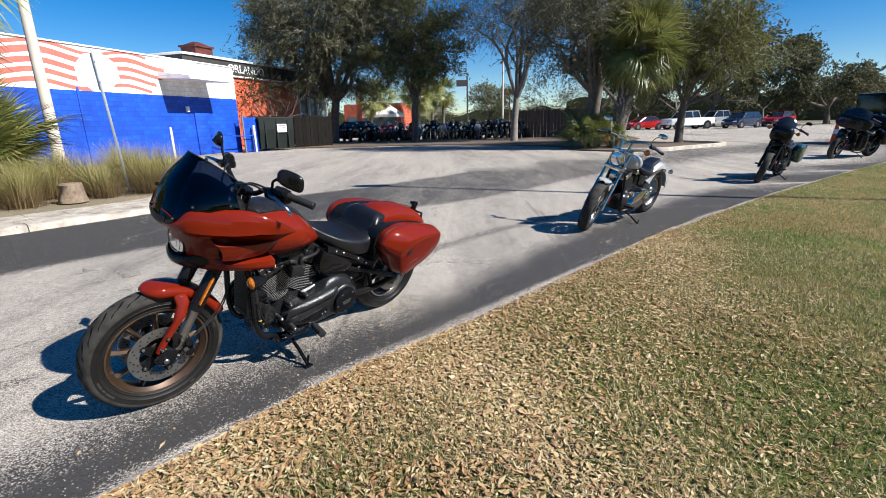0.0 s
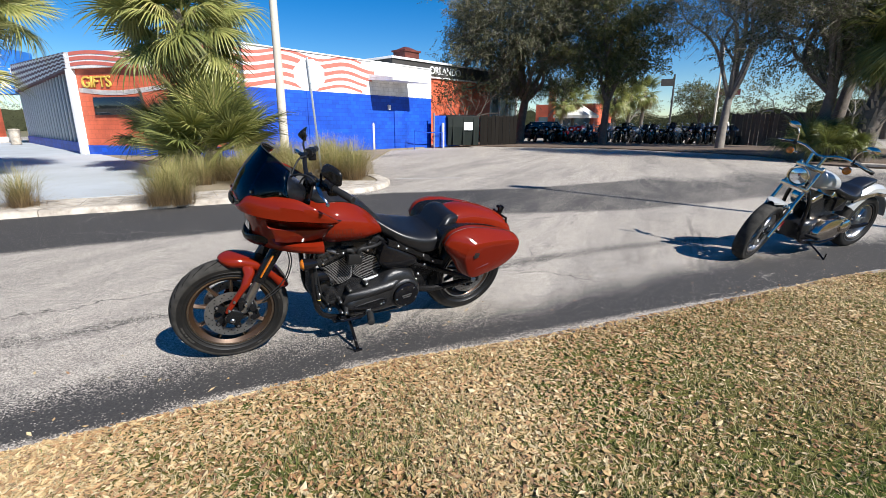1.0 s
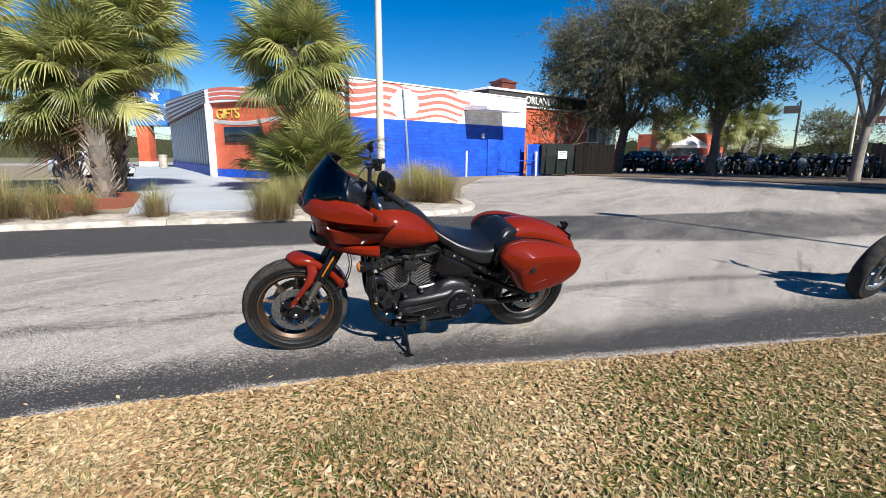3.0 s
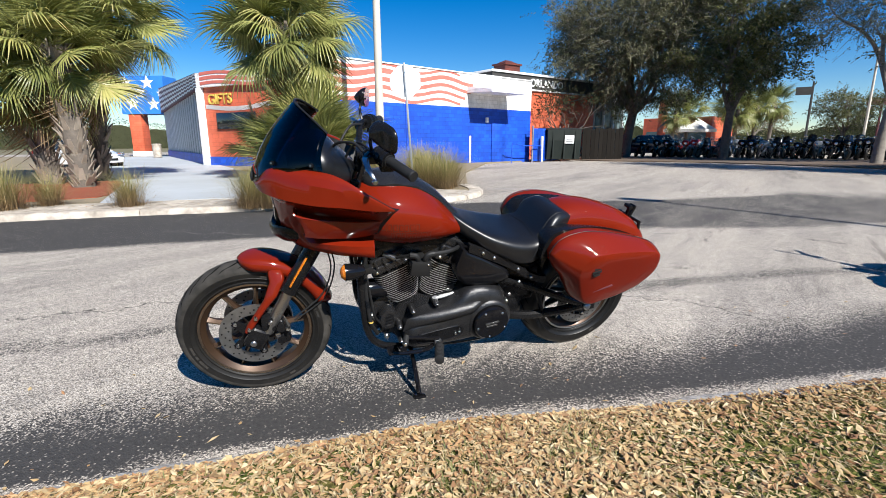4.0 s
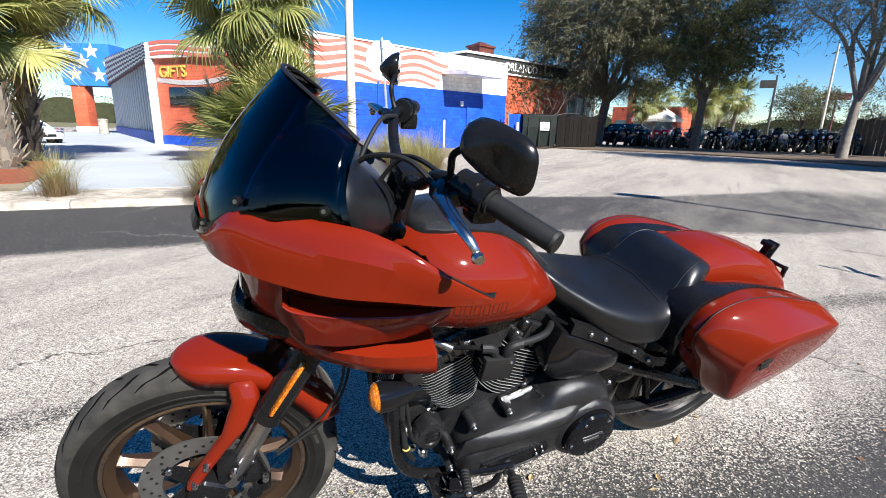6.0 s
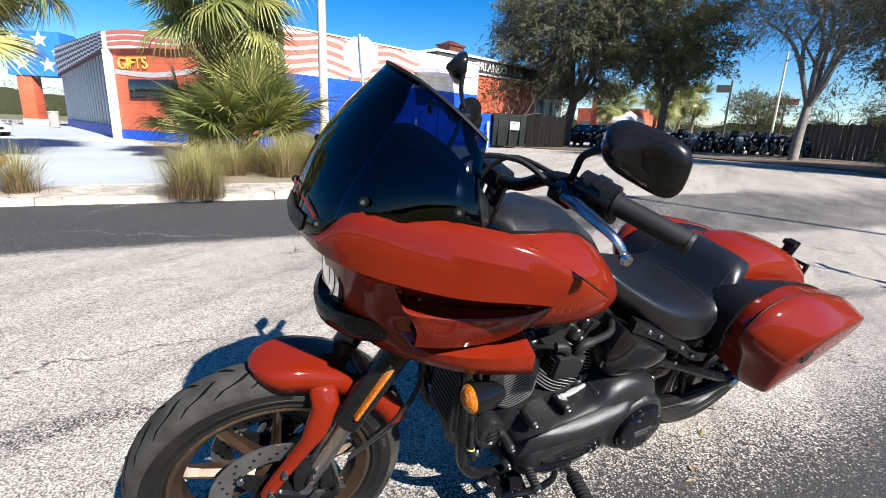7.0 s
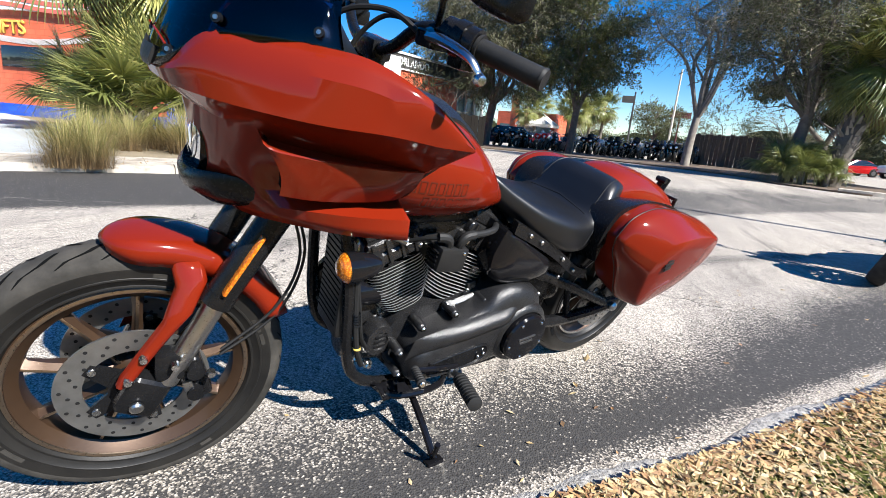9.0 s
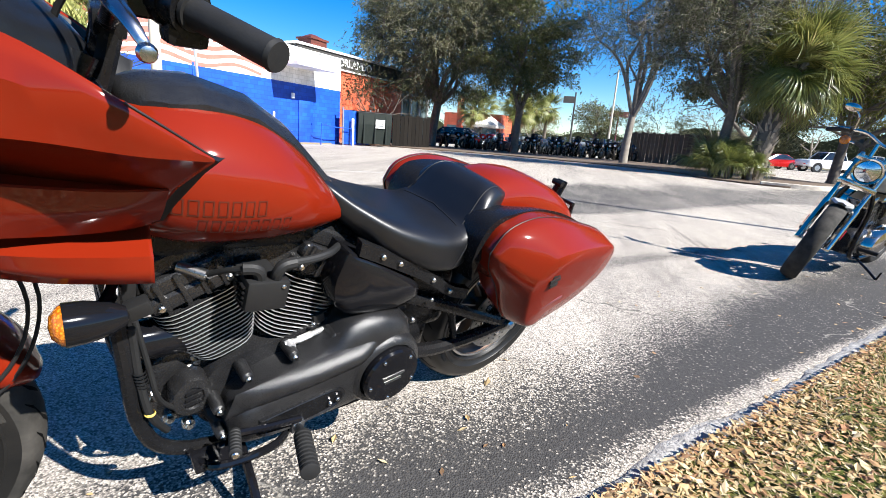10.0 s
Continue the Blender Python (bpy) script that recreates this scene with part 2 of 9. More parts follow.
    MAT["edgegravel"] = P("pale_road_edge", (0.46, 0.44, 0.41), (0.2, 0.19, 0.175), 34, 0.9, 0, 0.9, 70, 0, 0.05, 0.012)
    MAT["soil"] = P("sandy_soil", (0.26, 0.205, 0.135), (0.17, 0.145, 0.085), 0.9, 0.95, 0, 0.7, 30, 0, 0.04, 0.02)
    MAT["litter"] = P("leaf_litter_soil", (0.14, 0.098, 0.065), (0.085, 0.06, 0.042), 1.3, 0.95, 0, 0.8, 30, 0, 0.04, 0.02)
    MAT["mulch"] = P("red_mulch", (0.30, 0.075, 0.03), (0.18, 0.045, 0.02), 14, 0.95, 0, 0.9, 60, 0, 0.04, 0.02)
    MAT["turf"] = turf()
    MAT["farground"] = P("far_grass", (0.12, 0.115, 0.05), (0.17, 0.14, 0.08), 0.05, 0.95, 0, 0.4, 3)
    MAT["wood"] = P("weathered_fence_wood", (0.13, 0.105, 0.08), (0.065, 0.053, 0.043), 5, 0.85, 0, 0.4, 30, 0, 0.08, 0.005, island=True)
    # fence wood again, near black: the tree's shade is put into the colour
    MAT["shadedwood"] = P("shaded_fence_wood", (0.014, 0.012, 0.010), (0.008, 0.007, 0.006), 5, 0.9, 0, 0.4, 30, 0, 0.08, 0.005, island=True, spec=0.1)
    MAT["bark"] = P("grey_bark", (0.15, 0.125, 0.1), (0.075, 0.062, 0.05), 5, 0.92, 0, 0.8, 18, 0, 0.05, 0.03)
    MAT["palebark"] = P("pale_bark", (0.26, 0.235, 0.2), (0.15, 0.13, 0.11), 4, 0.92, 0, 0.6, 16, 0, 0.05, 0.02)
    MAT["boot"] = P("palm_boot", (0.33, 0.28, 0.22), (0.16, 0.125, 0.09), 8, 0.9, 0, 0.5, 40, 0, 0.05, 0.01, island=True)
    MAT["twig"] = P("pale_twig", (0.30, 0.265, 0.215), (0.17, 0.145, 0.115), 3, 0.9, island=True)
    MAT["pole"] = P("pole_concrete", (0.58, 0.53, 0.44), (0.46, 0.42, 0.35), 1.5, 0.8, 0, 0.15, 60)
    MAT["galv"] = P("galvanised_steel", (0.36, 0.37, 0.37), (0.27, 0.28, 0.28), 14, 0.5, 0.8, 0.05, 90)
    MAT["signback"] = P("sign_back", (0.76, 0.77, 0.77), (0.7, 0.7, 0.7), 5, 0.5, 0.0)
    MAT["glass_dark"] = P("dark_glass", (0.012, 0.016, 0.02), (0.02, 0.024, 0.028), 2, 0.06, 0, 0, 30, 0.5, 0.02)
    MAT["orange"] = P("orange_plastic", (0.85, 0.11, 0.015), (0.72, 0.085, 0.012), 5, 0.5)
    MAT["stonewood"] = P("stump_wood", (0.27, 0.20, 0.135), (0.12, 0.085, 0.06), 14, 0.9, 0, 0.7, 40)
    # walls
    for key, a, c in (("blue", (0.005, 0.082, 0.54), (0.004, 0.055, 0.40)), ("white", (0.82, 0.81, 0.8), (0.74, 0.73, 0.71)),
                      ("brick", (0.13, 0.03, 0.02), (0.085, 0.024, 0.018)), ("dealer", (0.62, 0.13, 0.06), (0.54, 0.11, 0.05))):
        MAT[key] = block_wall("painted_block_" + key, a, c)
    MAT["stripe"] = P("mural_red", (0.60, 0.16, 0.12), (0.50, 0.12, 0.09), 2.2, 0.7, 0, 0.1, 40)
    MAT["starblue"] = P("mural_blue", (0.025, 0.19, 0.60), (0.02, 0.15, 0.5), 1.2, 0.6)
    MAT["muralwhite"] = P("mural_white", (0.83, 0.82, 0.8), (0.74, 0.73, 0.71), 1.2, 0.6)
    MAT["maroon"] = P("maroon_fascia", (0.115, 0.025, 0.03), (0.085, 0.02, 0.026), 2, 0.6)
    MAT["fascia"] = P("charcoal_fascia", (0.05, 0.048, 0.045), (0.035, 0.034, 0.032), 2, 0.6)
    MAT["letter"] = P("white_letter", (0.85, 0.85, 0.83), (0.8, 0.8, 0.78), 3, 0.5)
    MAT["gold"] = P("gold_letter", (0.72, 0.5, 0.10), (0.6, 0.4, 0.07), 3, 0.5)
    MAT["teal"] = P("shop_glass", (0.09, 0.13, 0.135), (0.13, 0.18, 0.18), 0.8, 0.12, 0, 0, 30, 0.4)
    MAT["greenmetal"] = P("dark_green_steel", (0.007, 0.012, 0.010), (0.012, 0.016, 0.013), 3, 0.6, 0, 0.1, 60, spec=0.25)
    MAT["carblue"] = P("dark_blue_car", (0.012, 0.03, 0.075), (0.01, 0.025, 0.06), 3, 0.25, 0.4, 0, 60, 1)
    MAT["carred"] = P("red_car", (0.45, 0.012, 0.012), (0.38, 0.01, 0.01), 3, 0.25, 0.2, 0, 60, 1)
    MAT["carwhite"] = P("white_car", (0.78, 0.78, 0.78), (0.72, 0.72, 0.72), 3, 0.25, 0, 0, 60, 1)
    MAT["cargreen"] = P("dark_green_paint", (0.03, 0.06, 0.045), (0.02, 0.045, 0.035), 3, 0.25, 0.4, 0, 60, 1)
    MAT["plastic"] = P("black_plastic", (0.007, 0.007, 0.0075), (0.013, 0.013, 0.013), 8, 0.5, 0, 0.05, 120, spec=0.35)
    # plants
    MAT["frond"] = leafy("palm_frond", [(0.0, (0.04, 0.068, 0.014)), (0.25, (0.115, 0.16, 0.032)), (0.55, (0.27, 0.31, 0.072)), (0.8, (0.46, 0.44, 0.14)), (1.0, (0.62, 0.52, 0.25))], 0.36, 0.3, 0.4, whole=0.55)
    MAT["darkfrond"] = leafy("dark_palm_frond", [(0.0, (0.03, 0.055, 0.014)), (0.4, (0.08, 0.12, 0.026)), (0.75, (0.22, 0.24, 0.055)), (1.0, (0.46, 0.41, 0.14))], 0.34, 0.25, 0.6, whole=0.5)
    MAT["deadfrond"] = leafy("dead_frond", [(0.0, (0.2, 0.14, 0.07)), (1.0, (0.3, 0.21, 0.11))], 0.8, 0.1)
    MAT["oak"] = leafy("oak_leaf", [(0.0, (0.03, 0.036, 0.016)), (0.5, (0.088, 0.095, 0.044)), (1.0, (0.20, 0.19, 0.105))], 0.55, 0.22, 0.2)
    MAT["woods"] = leafy("far_woods_leaf", [(0.0, (0.022, 0.027, 0.014)), (0.6, (0.04, 0.046, 0.022)), (1.0, (0.07, 0.072, 0.038))], 0.8, 0.1, 0.1)
    MAT["broad"] = leafy("broad_leaf", [(0.0, (0.02, 0.032, 0.010)), (0.5, (0.055, 0.075, 0.022)), (0.85, (0.15, 0.16, 0.045)), (1.0, (0.26, 0.24, 0.08))], 0.4, 0.25)
    MAT["sparse"] = leafy("sparse_leaf", [(0.0, (0.10, 0.10, 0.045)), (0.5, (0.20, 0.185, 0.09)), (1.0, (0.32, 0.27, 0.15))], 0.6, 0.3, 0.2)
    MAT["yellowgreen"] = leafy("yellow_green_leaf", [(0.0, (0.04, 0.06, 0.012)), (0.5, (0.115, 0.13, 0.026)), (1.0, (0.24, 0.22, 0.06))], 0.55, 0.3, 0.2)
    MAT["grass"] = leafy("clump_grass", [(0.0, (0.09, 0.13, 0.018)), (0.4, (0.23, 0.24, 0.045)), (0.72, (0.43, 0.35, 0.13)), (1.0, (0.66, 0.52, 0.28))], 0.6, 0.3, foot=(0.27, 0.185, 0.095))
    MAT["blade"] = leafy("lawn_blade", [(0.0, (0.045, 0.08, 0.010)), (0.42, (0.12, 0.165, 0.026)), (0.62, (0.23, 0.235, 0.065)), (0.82, (0.42, 0.34, 0.14)), (1.0, (0.58, 0.47, 0.27))], 0.6, 0.4, 0.25)
    MAT["leaf"] = leafy("fallen_leaf", [(0.0, (0.13, 0.05, 0.022)), (0.2, (0.33, 0.14, 0.05)), (0.42, (0.44, 0.26, 0.10)), (0.72, (0.52, 0.37, 0.165)), (1.0, (0.66, 0.54, 0.33))], 0.6, 0.12, 0.35)
    MAT["straw"] = leafy("dead_straw", [(0.0, (0.22, 0.165, 0.08)), (0.5, (0.41, 0.33, 0.175)), (1.0, (0.62, 0.53, 0.33))], 0.7, 0.2, 0.25)
    MAT["asphalt"] = asphalt()
    MAT["shield"] = tinted("tinted_screen", (0.17, 0.22, 0.33))
    MAT["amber"] = amber()
    MAT["lens"] = P("clear_lens", (0.55, 0.58, 0.62), (0.75, 0.78, 0.8), 30, 0.05, 0.9, 0, 60, 1)


def block_wall(name, a, c):
    m, t, b = nodes_of(name)
    co = t.nodes.new("ShaderNodeTexCoord")
    br = t.nodes.new("ShaderNodeTexBrick")
    br.inputs["Scale"].default_value = 1.0
    br.inputs["Brick Width"].default_value = 0.4
    br.inputs["Row Height"].default_value = 0.2
    br.inputs["Mortar Size"].default_value = 0.012
    br.inputs["Color1"].default_value = (*a, 1)
    br.inputs["Color2"].default_value = (*c, 1)
    br.inputs["Mortar"].default_value = (*[v * 0.84 for v in c], 1)
    mp = t.nodes.new("ShaderNodeMapping")
    mp.inputs["Rotation"].default_value = (radians(90), 0, 0)
    link(t, co.outputs["Object"], mp.inputs[0])
    link(t, mp.outputs[0], br.inputs["Vector"])
    n = noise_node(t, 0.9, 6, 0.65)
    streak = ramp_node(t, n.outputs[0], [(0.33, (0.74, 0.74, 0.74)), (0.52, (1, 1, 1)), (0.72, (1.25, 1.25, 1.25))])
    col = mix_node(t, 1.0, br.outputs[0], streak.outputs[0], "MULTIPLY")
    link(t, col, b.inputs["Base Color"])
    b.inputs["Roughness"].default_value = 0.55
    bump_to(t, b, br.outputs["Fac"], -0.5, 0.006)
    return m


def tinted(name, c):
    m, t, b = nodes_of(name)
    t.nodes.remove(b)
    tr = t.nodes.new("ShaderNodeBsdfTransparent")
    tr.inputs[0].default_value = (*c, 1)
    gl = t.nodes.new("ShaderNodeBsdfGlossy")
    gl.inputs["Roughness"].default_value = 0.03
    fr = t.nodes.new("ShaderNodeFresnel")
    fr.inputs[0].default_value = 1.42
    mx = t.nodes.new("ShaderNodeMixShader")
    link(t, fr.outputs[0], mx.inputs[0])
    link(t, tr.outputs[0], mx.inputs[1])
    link(t, gl.outputs[0], mx.inputs[2])
    link(t, mx.outputs[0], t.nodes["Material Output"].inputs[0])
    return m


def amber():
    m, t, b = nodes_of("amber_lens")
    v = t.nodes.new("ShaderNodeTexVoronoi")
    v.inputs["Scale"].default_value = 220
    c = t.nodes.new("ShaderNodeTexCoord")
    link(t, c.outputs["Object"], v.inputs[0])
    r = ramp_node(t, v.outputs["Distance"], [(0.1, (0.85, 0.30, 0.02)), (0.6, (0.42, 0.10, 0.005))])
    link(t, r.outputs[0], b.inputs["Base Color"])
    b.inputs["Roughness"].default_value = 0.18
    b.inputs["Coat Weight"].default_value = 0.6
    bump_to(t, b, v.outputs["Distance"], 0.4, 0.002)
    return m


build_materials()


# ---- mesh helpers ----
def V(*a):
    return Vector(a)


def finish(name, bm, mats, smooth=35):
    me = bpy.data.meshes.new(name)
    bmesh.ops.recalc_face_normals(bm, faces=bm.faces)
    bm.to_mesh(me)
    bm.free()
    for m in mats if isinstance(mats, (list, tuple)) else [mats]:
        me.materials.append(m)
    if smooth:
        me.polygons.foreach_set("use_smooth", [True] * len(me.polygons))
        me.set_sharp_from_angle(angle=radians(smooth))
    return me


def part(name, bm, material, parent, label="", smooth=35):
    """Links a bmesh as one mesh object under a thing or a part; places are in the thing's space."""
    ob = new(name, finish(name, bm, material, smooth) if isinstance(bm, bmesh.types.BMesh) else bm)
    ob.parent = parent
    return tagged(ob, label) if label else ob


def thing(name, label, category, m=None, group="", kind=""):
    ob = new(name)
    ob.empty_display_size = 0.2
    ob.matrix_world = m or Matrix()
    return tagged(ob, label, category, group, kind)


def solid(name, bm, material, label, category, kind="", smooth=35, m=None, group=""):
    ob = new(name, finish(name, bm, material, smooth))
    if m:
        ob.matrix_world = m
    return tagged(ob, label, category, group, kind)


def B():
    return bmesh.new()


def box(bm, c, s, bevel=0.0, rot=None, mi=0, seg=2):
    m = Matrix.Translation(c) @ (rot.to_4x4() if rot else Matrix()) @ Matrix.Diagonal((*s, 1))
    r = bmesh.ops.create_cube(bm, size=1.0, matrix=m)
    vs = r["verts"]
    fs = {f for v in vs for f in v.link_faces}
    for f in fs:
        f.material_index = mi
    if bevel:
        es = {e for v in vs for e in v.link_edges}
        bmesh.ops.bevel(bm, geom=list(es), offset=bevel, segments=seg, profile=0.6, affect="EDGES")
    return bm


def frame_axes(d):
    d = d.normalized()
    a = V(0, 0, 1) if abs(d.z) < 0.9 else V(1, 0, 0)
    u = d.cross(a).normalized()
    return u, d.cross(u).normalized()


def skin(bm, rings, closed=True, caps=True, mi=0):
    vs = [[bm.verts.new(p) for p in r] for r in rings]
    n = len(rings[0])
    for a, b in zip(vs, vs[1:]):
        for i in range(n if closed else n - 1):
            j = (i + 1) % n
            try:
                f = bm.faces.new((a[i], a[j], b[j], b[i]))
                f.material_index = mi
            except ValueError:
                pass
    if caps and closed:
        for r in (vs[0][::-1], vs[-1]):
            try:
                f = bm.faces.new(r)
                f.material_index = mi
            except ValueError:
                pass
    return vs


def cyl(bm, p0, p1, r0, r1=None, seg=12, caps=True, mi=0):
    p0, p1 = Vector(p0), Vector(p1)
    r1 = r0 if r1 is None else r1
    u, w = frame_axes(p1 - p0)
    ang = [2 * math.pi * i / seg for i in range(seg)]
    skin(bm, [[p + (u * math.cos(a) + w * math.sin(a)) * r for a in ang] for p, r in ((p0, r0), (p1, r1))], True, caps, mi)
    return bm


def crom(pts, n):
    """n points on a smooth curve through pts."""
    pts = [Vector(p) for p in pts]
    out = []
    k = len(pts) - 1
    for i in range(n):
        t = i / (n - 1) * k
        j = min(int(t), k - 1)
        t -= j
        p0, p1, p2, p3 = pts[max(j - 1, 0)], pts[j], pts[j + 1], pts[min(j + 2, k)]
        out.append(0.5 * ((2 * p1) + (p2 - p0) * t + (2 * p0 - 5 * p1 + 4 * p2 - p3) * t * t + (3 * p1 - p0 - 3 * p2 + p3) * t ** 3))
    return out


def tube(bm, pts, r, seg=8, n=0, mi=0):
    pts = crom(pts, n) if n else [Vector(p) for p in pts]
    rr = r if isinstance(r, (list, tuple)) else None
    rings, last = [], None
    for i, p in enumerate(pts):
        d = pts[min(i + 1, len(pts) - 1)] - pts[max(i - 1, 0)]
        if last is None:
            u, w = frame_axes(d)
        else:
            d = d.normalized()
            u = (last - d * last.dot(d)).normalized()
            w = d.cross(u)
        last = u
        rad = rr[0] + (rr[1] - rr[0]) * i / (len(pts) - 1) if rr else r
        rings.append([p + (u * math.cos(2 * math.pi * k / seg) + w * math.sin(2 * math.pi * k / seg)) * rad for k in range(seg)])
    skin(bm, rings, True, True, mi)
    return bm


def lathe(bm, prof, c, axis="y", seg=48, mi=0, closed=False):
    """Turns a profile of (radius, along) about an axis through c."""
    rings = []
    for i in range(seg):
        a = 2 * math.pi * i / seg
        ca, sa = math.cos(a), math.sin(a)
        ring = []
        for r, h in prof:
            p = {"y": V(r * ca, h, r * sa), "x": V(h, r * ca, r * sa), "z": V(r * ca, r * sa, h)}[axis]
            ring.append(p + Vector(c))
        rings.append(ring)
    vs = [[bm.verts.new(p) for p in r] for r in rings]
    n = len(prof)
    for i in range(seg):
        a, b = vs[i], vs[(i + 1) % seg]
        for j in range(n if closed else n - 1):
            k = (j + 1) % n
            f = bm.faces.new((a[j], a[k], b[k], b[j]))
            f.material_index = mi
    bmesh.ops.remove_doubles(bm, verts=bm.verts, dist=1e-5)
    return bm


def slab(bm, outline, z0, z1, mi=0):
    """A flat plate with that outline of (x, y)."""
    skin(bm, [[V(x, y, z0) for x, y in outline], [V(x, y, z1) for x, y in outline]], True, True, mi)
    return bm


def lerp(a, b, t):
    return a + (b - a) * t


def interp(x, xs, ys):
    return float(np.interp(x, xs, ys))


# ---- ground, road, lawn ----
LAWN_EDGE = [(-14.0, -12.6), (-6.0, -3.65), (-2.02, 0.975), (-1.45, 1.69), (-0.67, 2.68), (-0.03, 3.29), (0.95, 4.32), (1.9, 5.33), (2.95, 6.4),
             (6.42, 9.47), (12.04, 13.96), (20, 19.6), (34, 27.5), (60, 36)]
KERB = [(-30, -26), (-16, -6.6), (-12.0, -0.9), (-9.5, 2.62), (-8.3, 4.35), (-7.2, 5.75), (-6.3, 6.95), (-5.45, 8.1), (-5.0, 9.0), (-4.95, 9.8), (-5.35, 10.75), (-6.3, 11.7)]
LANE = [(-30, -27.5), (-14.4, -5.4), (-7.9, 3.05), (-5.6, 6.05), (-3.3, 8.25), (-0.6, 10.3), (2.8, 14.4), (8.5, 19.0), (16, 23.0), (40, 34)]
LANE_W = [1.7, 1.7, 1.72, 1.62, 1.55, 1.75, 1.9, 2.0, 2.4, 2.4]

TAR = [([(-3.9, 0.9), (-3.0, 2.0), (-2.55, 2.75)], 0.13, 0.75), ([(-3.8, 1.3), (-3.1, 2.15)], 0.09, 0.45), ([(-0.75, 4.85), (-0.2, 5.6), (0.4, 6.3), (1.6, 7.4)], 0.17, 0.75), ([(-6.5, 0.2), (-4.6, 2.4), (-2.9, 4.4)], 0.15, 0.4),
       ([(-5.6, 2.0), (-4.5, 3.2), (-3.6, 4.3), (-2.6, 5.6)], 0.05, 0.5), ([(-2.0, 6.6), (-0.4, 8.1), (1.6, 9.3)], 0.05, 0.6), ([(-4.6, 0.4), (-3.4, 1.75), (-2.7, 2.3)], 0.07, 0.7), ([(-4.2, 1.5), (-3.3, 2.5)], 0.1, 0.5)]


def seg_dist(px, py, line, extra=None):
    """Distance from points to a polyline, and the side (left positive)."""
    best = np.full(px.shape, 1e9)
    side = np.zeros(px.shape)
    ex = np.zeros(px.shape)
    for i, ((x0, y0), (x1, y1)) in enumerate(zip(line, line[1:])):
        dx, dy = x1 - x0, y1 - y0
        t = np.clip(((px - x0) * dx + (py - y0) * dy) / (dx * dx + dy * dy), 0, 1)
        d = np.hypot(px - x0 - t * dx, py - y0 - t * dy)
        s = np.sign(dx * (py - y0) - dy * (px - x0))
        near = d < best
        best = np.where(near, d, best)
        side = np.where(near, s, side)
        if extra:
            ex = np.where(near, extra[i] + (extra[i + 1] - extra[i]) * t, ex)
    return best, side, ex


def steps(lo, a, b, hi, fine, coarse):
    out = list(np.arange(lo, a, coarse)) + list(np.arange(a, b, fine)) + list(np.arange(b, hi + coarse, coarse))
    return np.array(out)


def build_ground():
    bm = B()
    slab(bm, [(-2500, -2500), (2500, -2500), (2500, 2500), (-2500, 2500)], -0.3, -0.05)
    solid("ground", bm, MAT["farground"], "flat dry grassland reaching the horizon", "ground", "structure", 0)
    # asphalt sheet with its sealed lanes
    xs, ys = steps(-70, -9, 5, 95, 0.15, 2.5), steps(-40, -3, 14, 70, 0.15, 2.5)
    gx, gy = np.meshgrid(xs, ys, indexing="ij")
    dn, sn, _ = seg_dist(gx, gy, LAWN_EDGE)
    width = np.interp(gx, [-6, 0, 1, 3, 8, 20], [0.64, 0.70, 0.95, 1.2, 1.25, 1.25])
    near = np.clip((width + 0.17 - dn) / 0.63, -1, 1) * 0.98 - np.clip((0.11 - dn) / 0.05, 0, 1) * 1.4
    dl, _, lw = seg_dist(gx, gy, LANE, LANE_W)
    lane = np.clip((lw - dl) / 0.3, -1, 1) * np.interp(gx, [-6, -3.5, -1, 4], [1.1, 0.95, 0.7, 0.6])
    seal = np.maximum(np.maximum(near, lane), -0.24)
    # tar streaks dragged along the lane
    for line, w, s in TAR:
        ds, _, _ = seg_dist(gx, gy, line)
        seal = np.maximum(seal, -0.24 + s * np.clip(1.3 - ds / w, 0, 1))
    ni, nj = len(xs), len(ys)
    co = np.stack([gx, gy, np.zeros_like(gx)], -1).reshape(-1, 3)
    idx = np.arange(ni * nj).reshape(ni, nj)
    quads = np.stack([idx[:-1, :-1], idx[1:, :-1], idx[1:, 1:], idx[:-1, 1:]], -1).reshape(-1, 4)
    me = bpy.data.meshes.new("road")
    me.from_pydata(co.tolist(), [], quads.tolist())
    at = me.attributes.new("seal", "FLOAT", "POINT")
    at.data.foreach_set("value", seal.reshape(-1).astype(np.float32))
    me.materials.append(MAT["asphalt"])
    tagged(new("road", me), "worn pale grey aggregate asphalt with black sealed bands", "road", kind="structure")


def lawn_z(d, x, y):
    return 0.022 + 0.012 * math.sin(1.7 * x + 0.6 * y) * min(d, 1) + 0.02 * min(d, 2) + 0.03 * noise.noise(V(x * 0.7, y * 0.7, 0)) * min(d, 1)


def offset_line(line, n):
    """n points along a line, with the normal to its right."""
    p = crom([(x, y, 0) for x, y in line], n)
    out = []
    for i, q in enumerate(p):
        d = (p[min(i + 1, n - 1)] - p[max(i - 1, 0)]).normalized()
        out.append((q, V(d.y, -d.x, 0)))
    return out


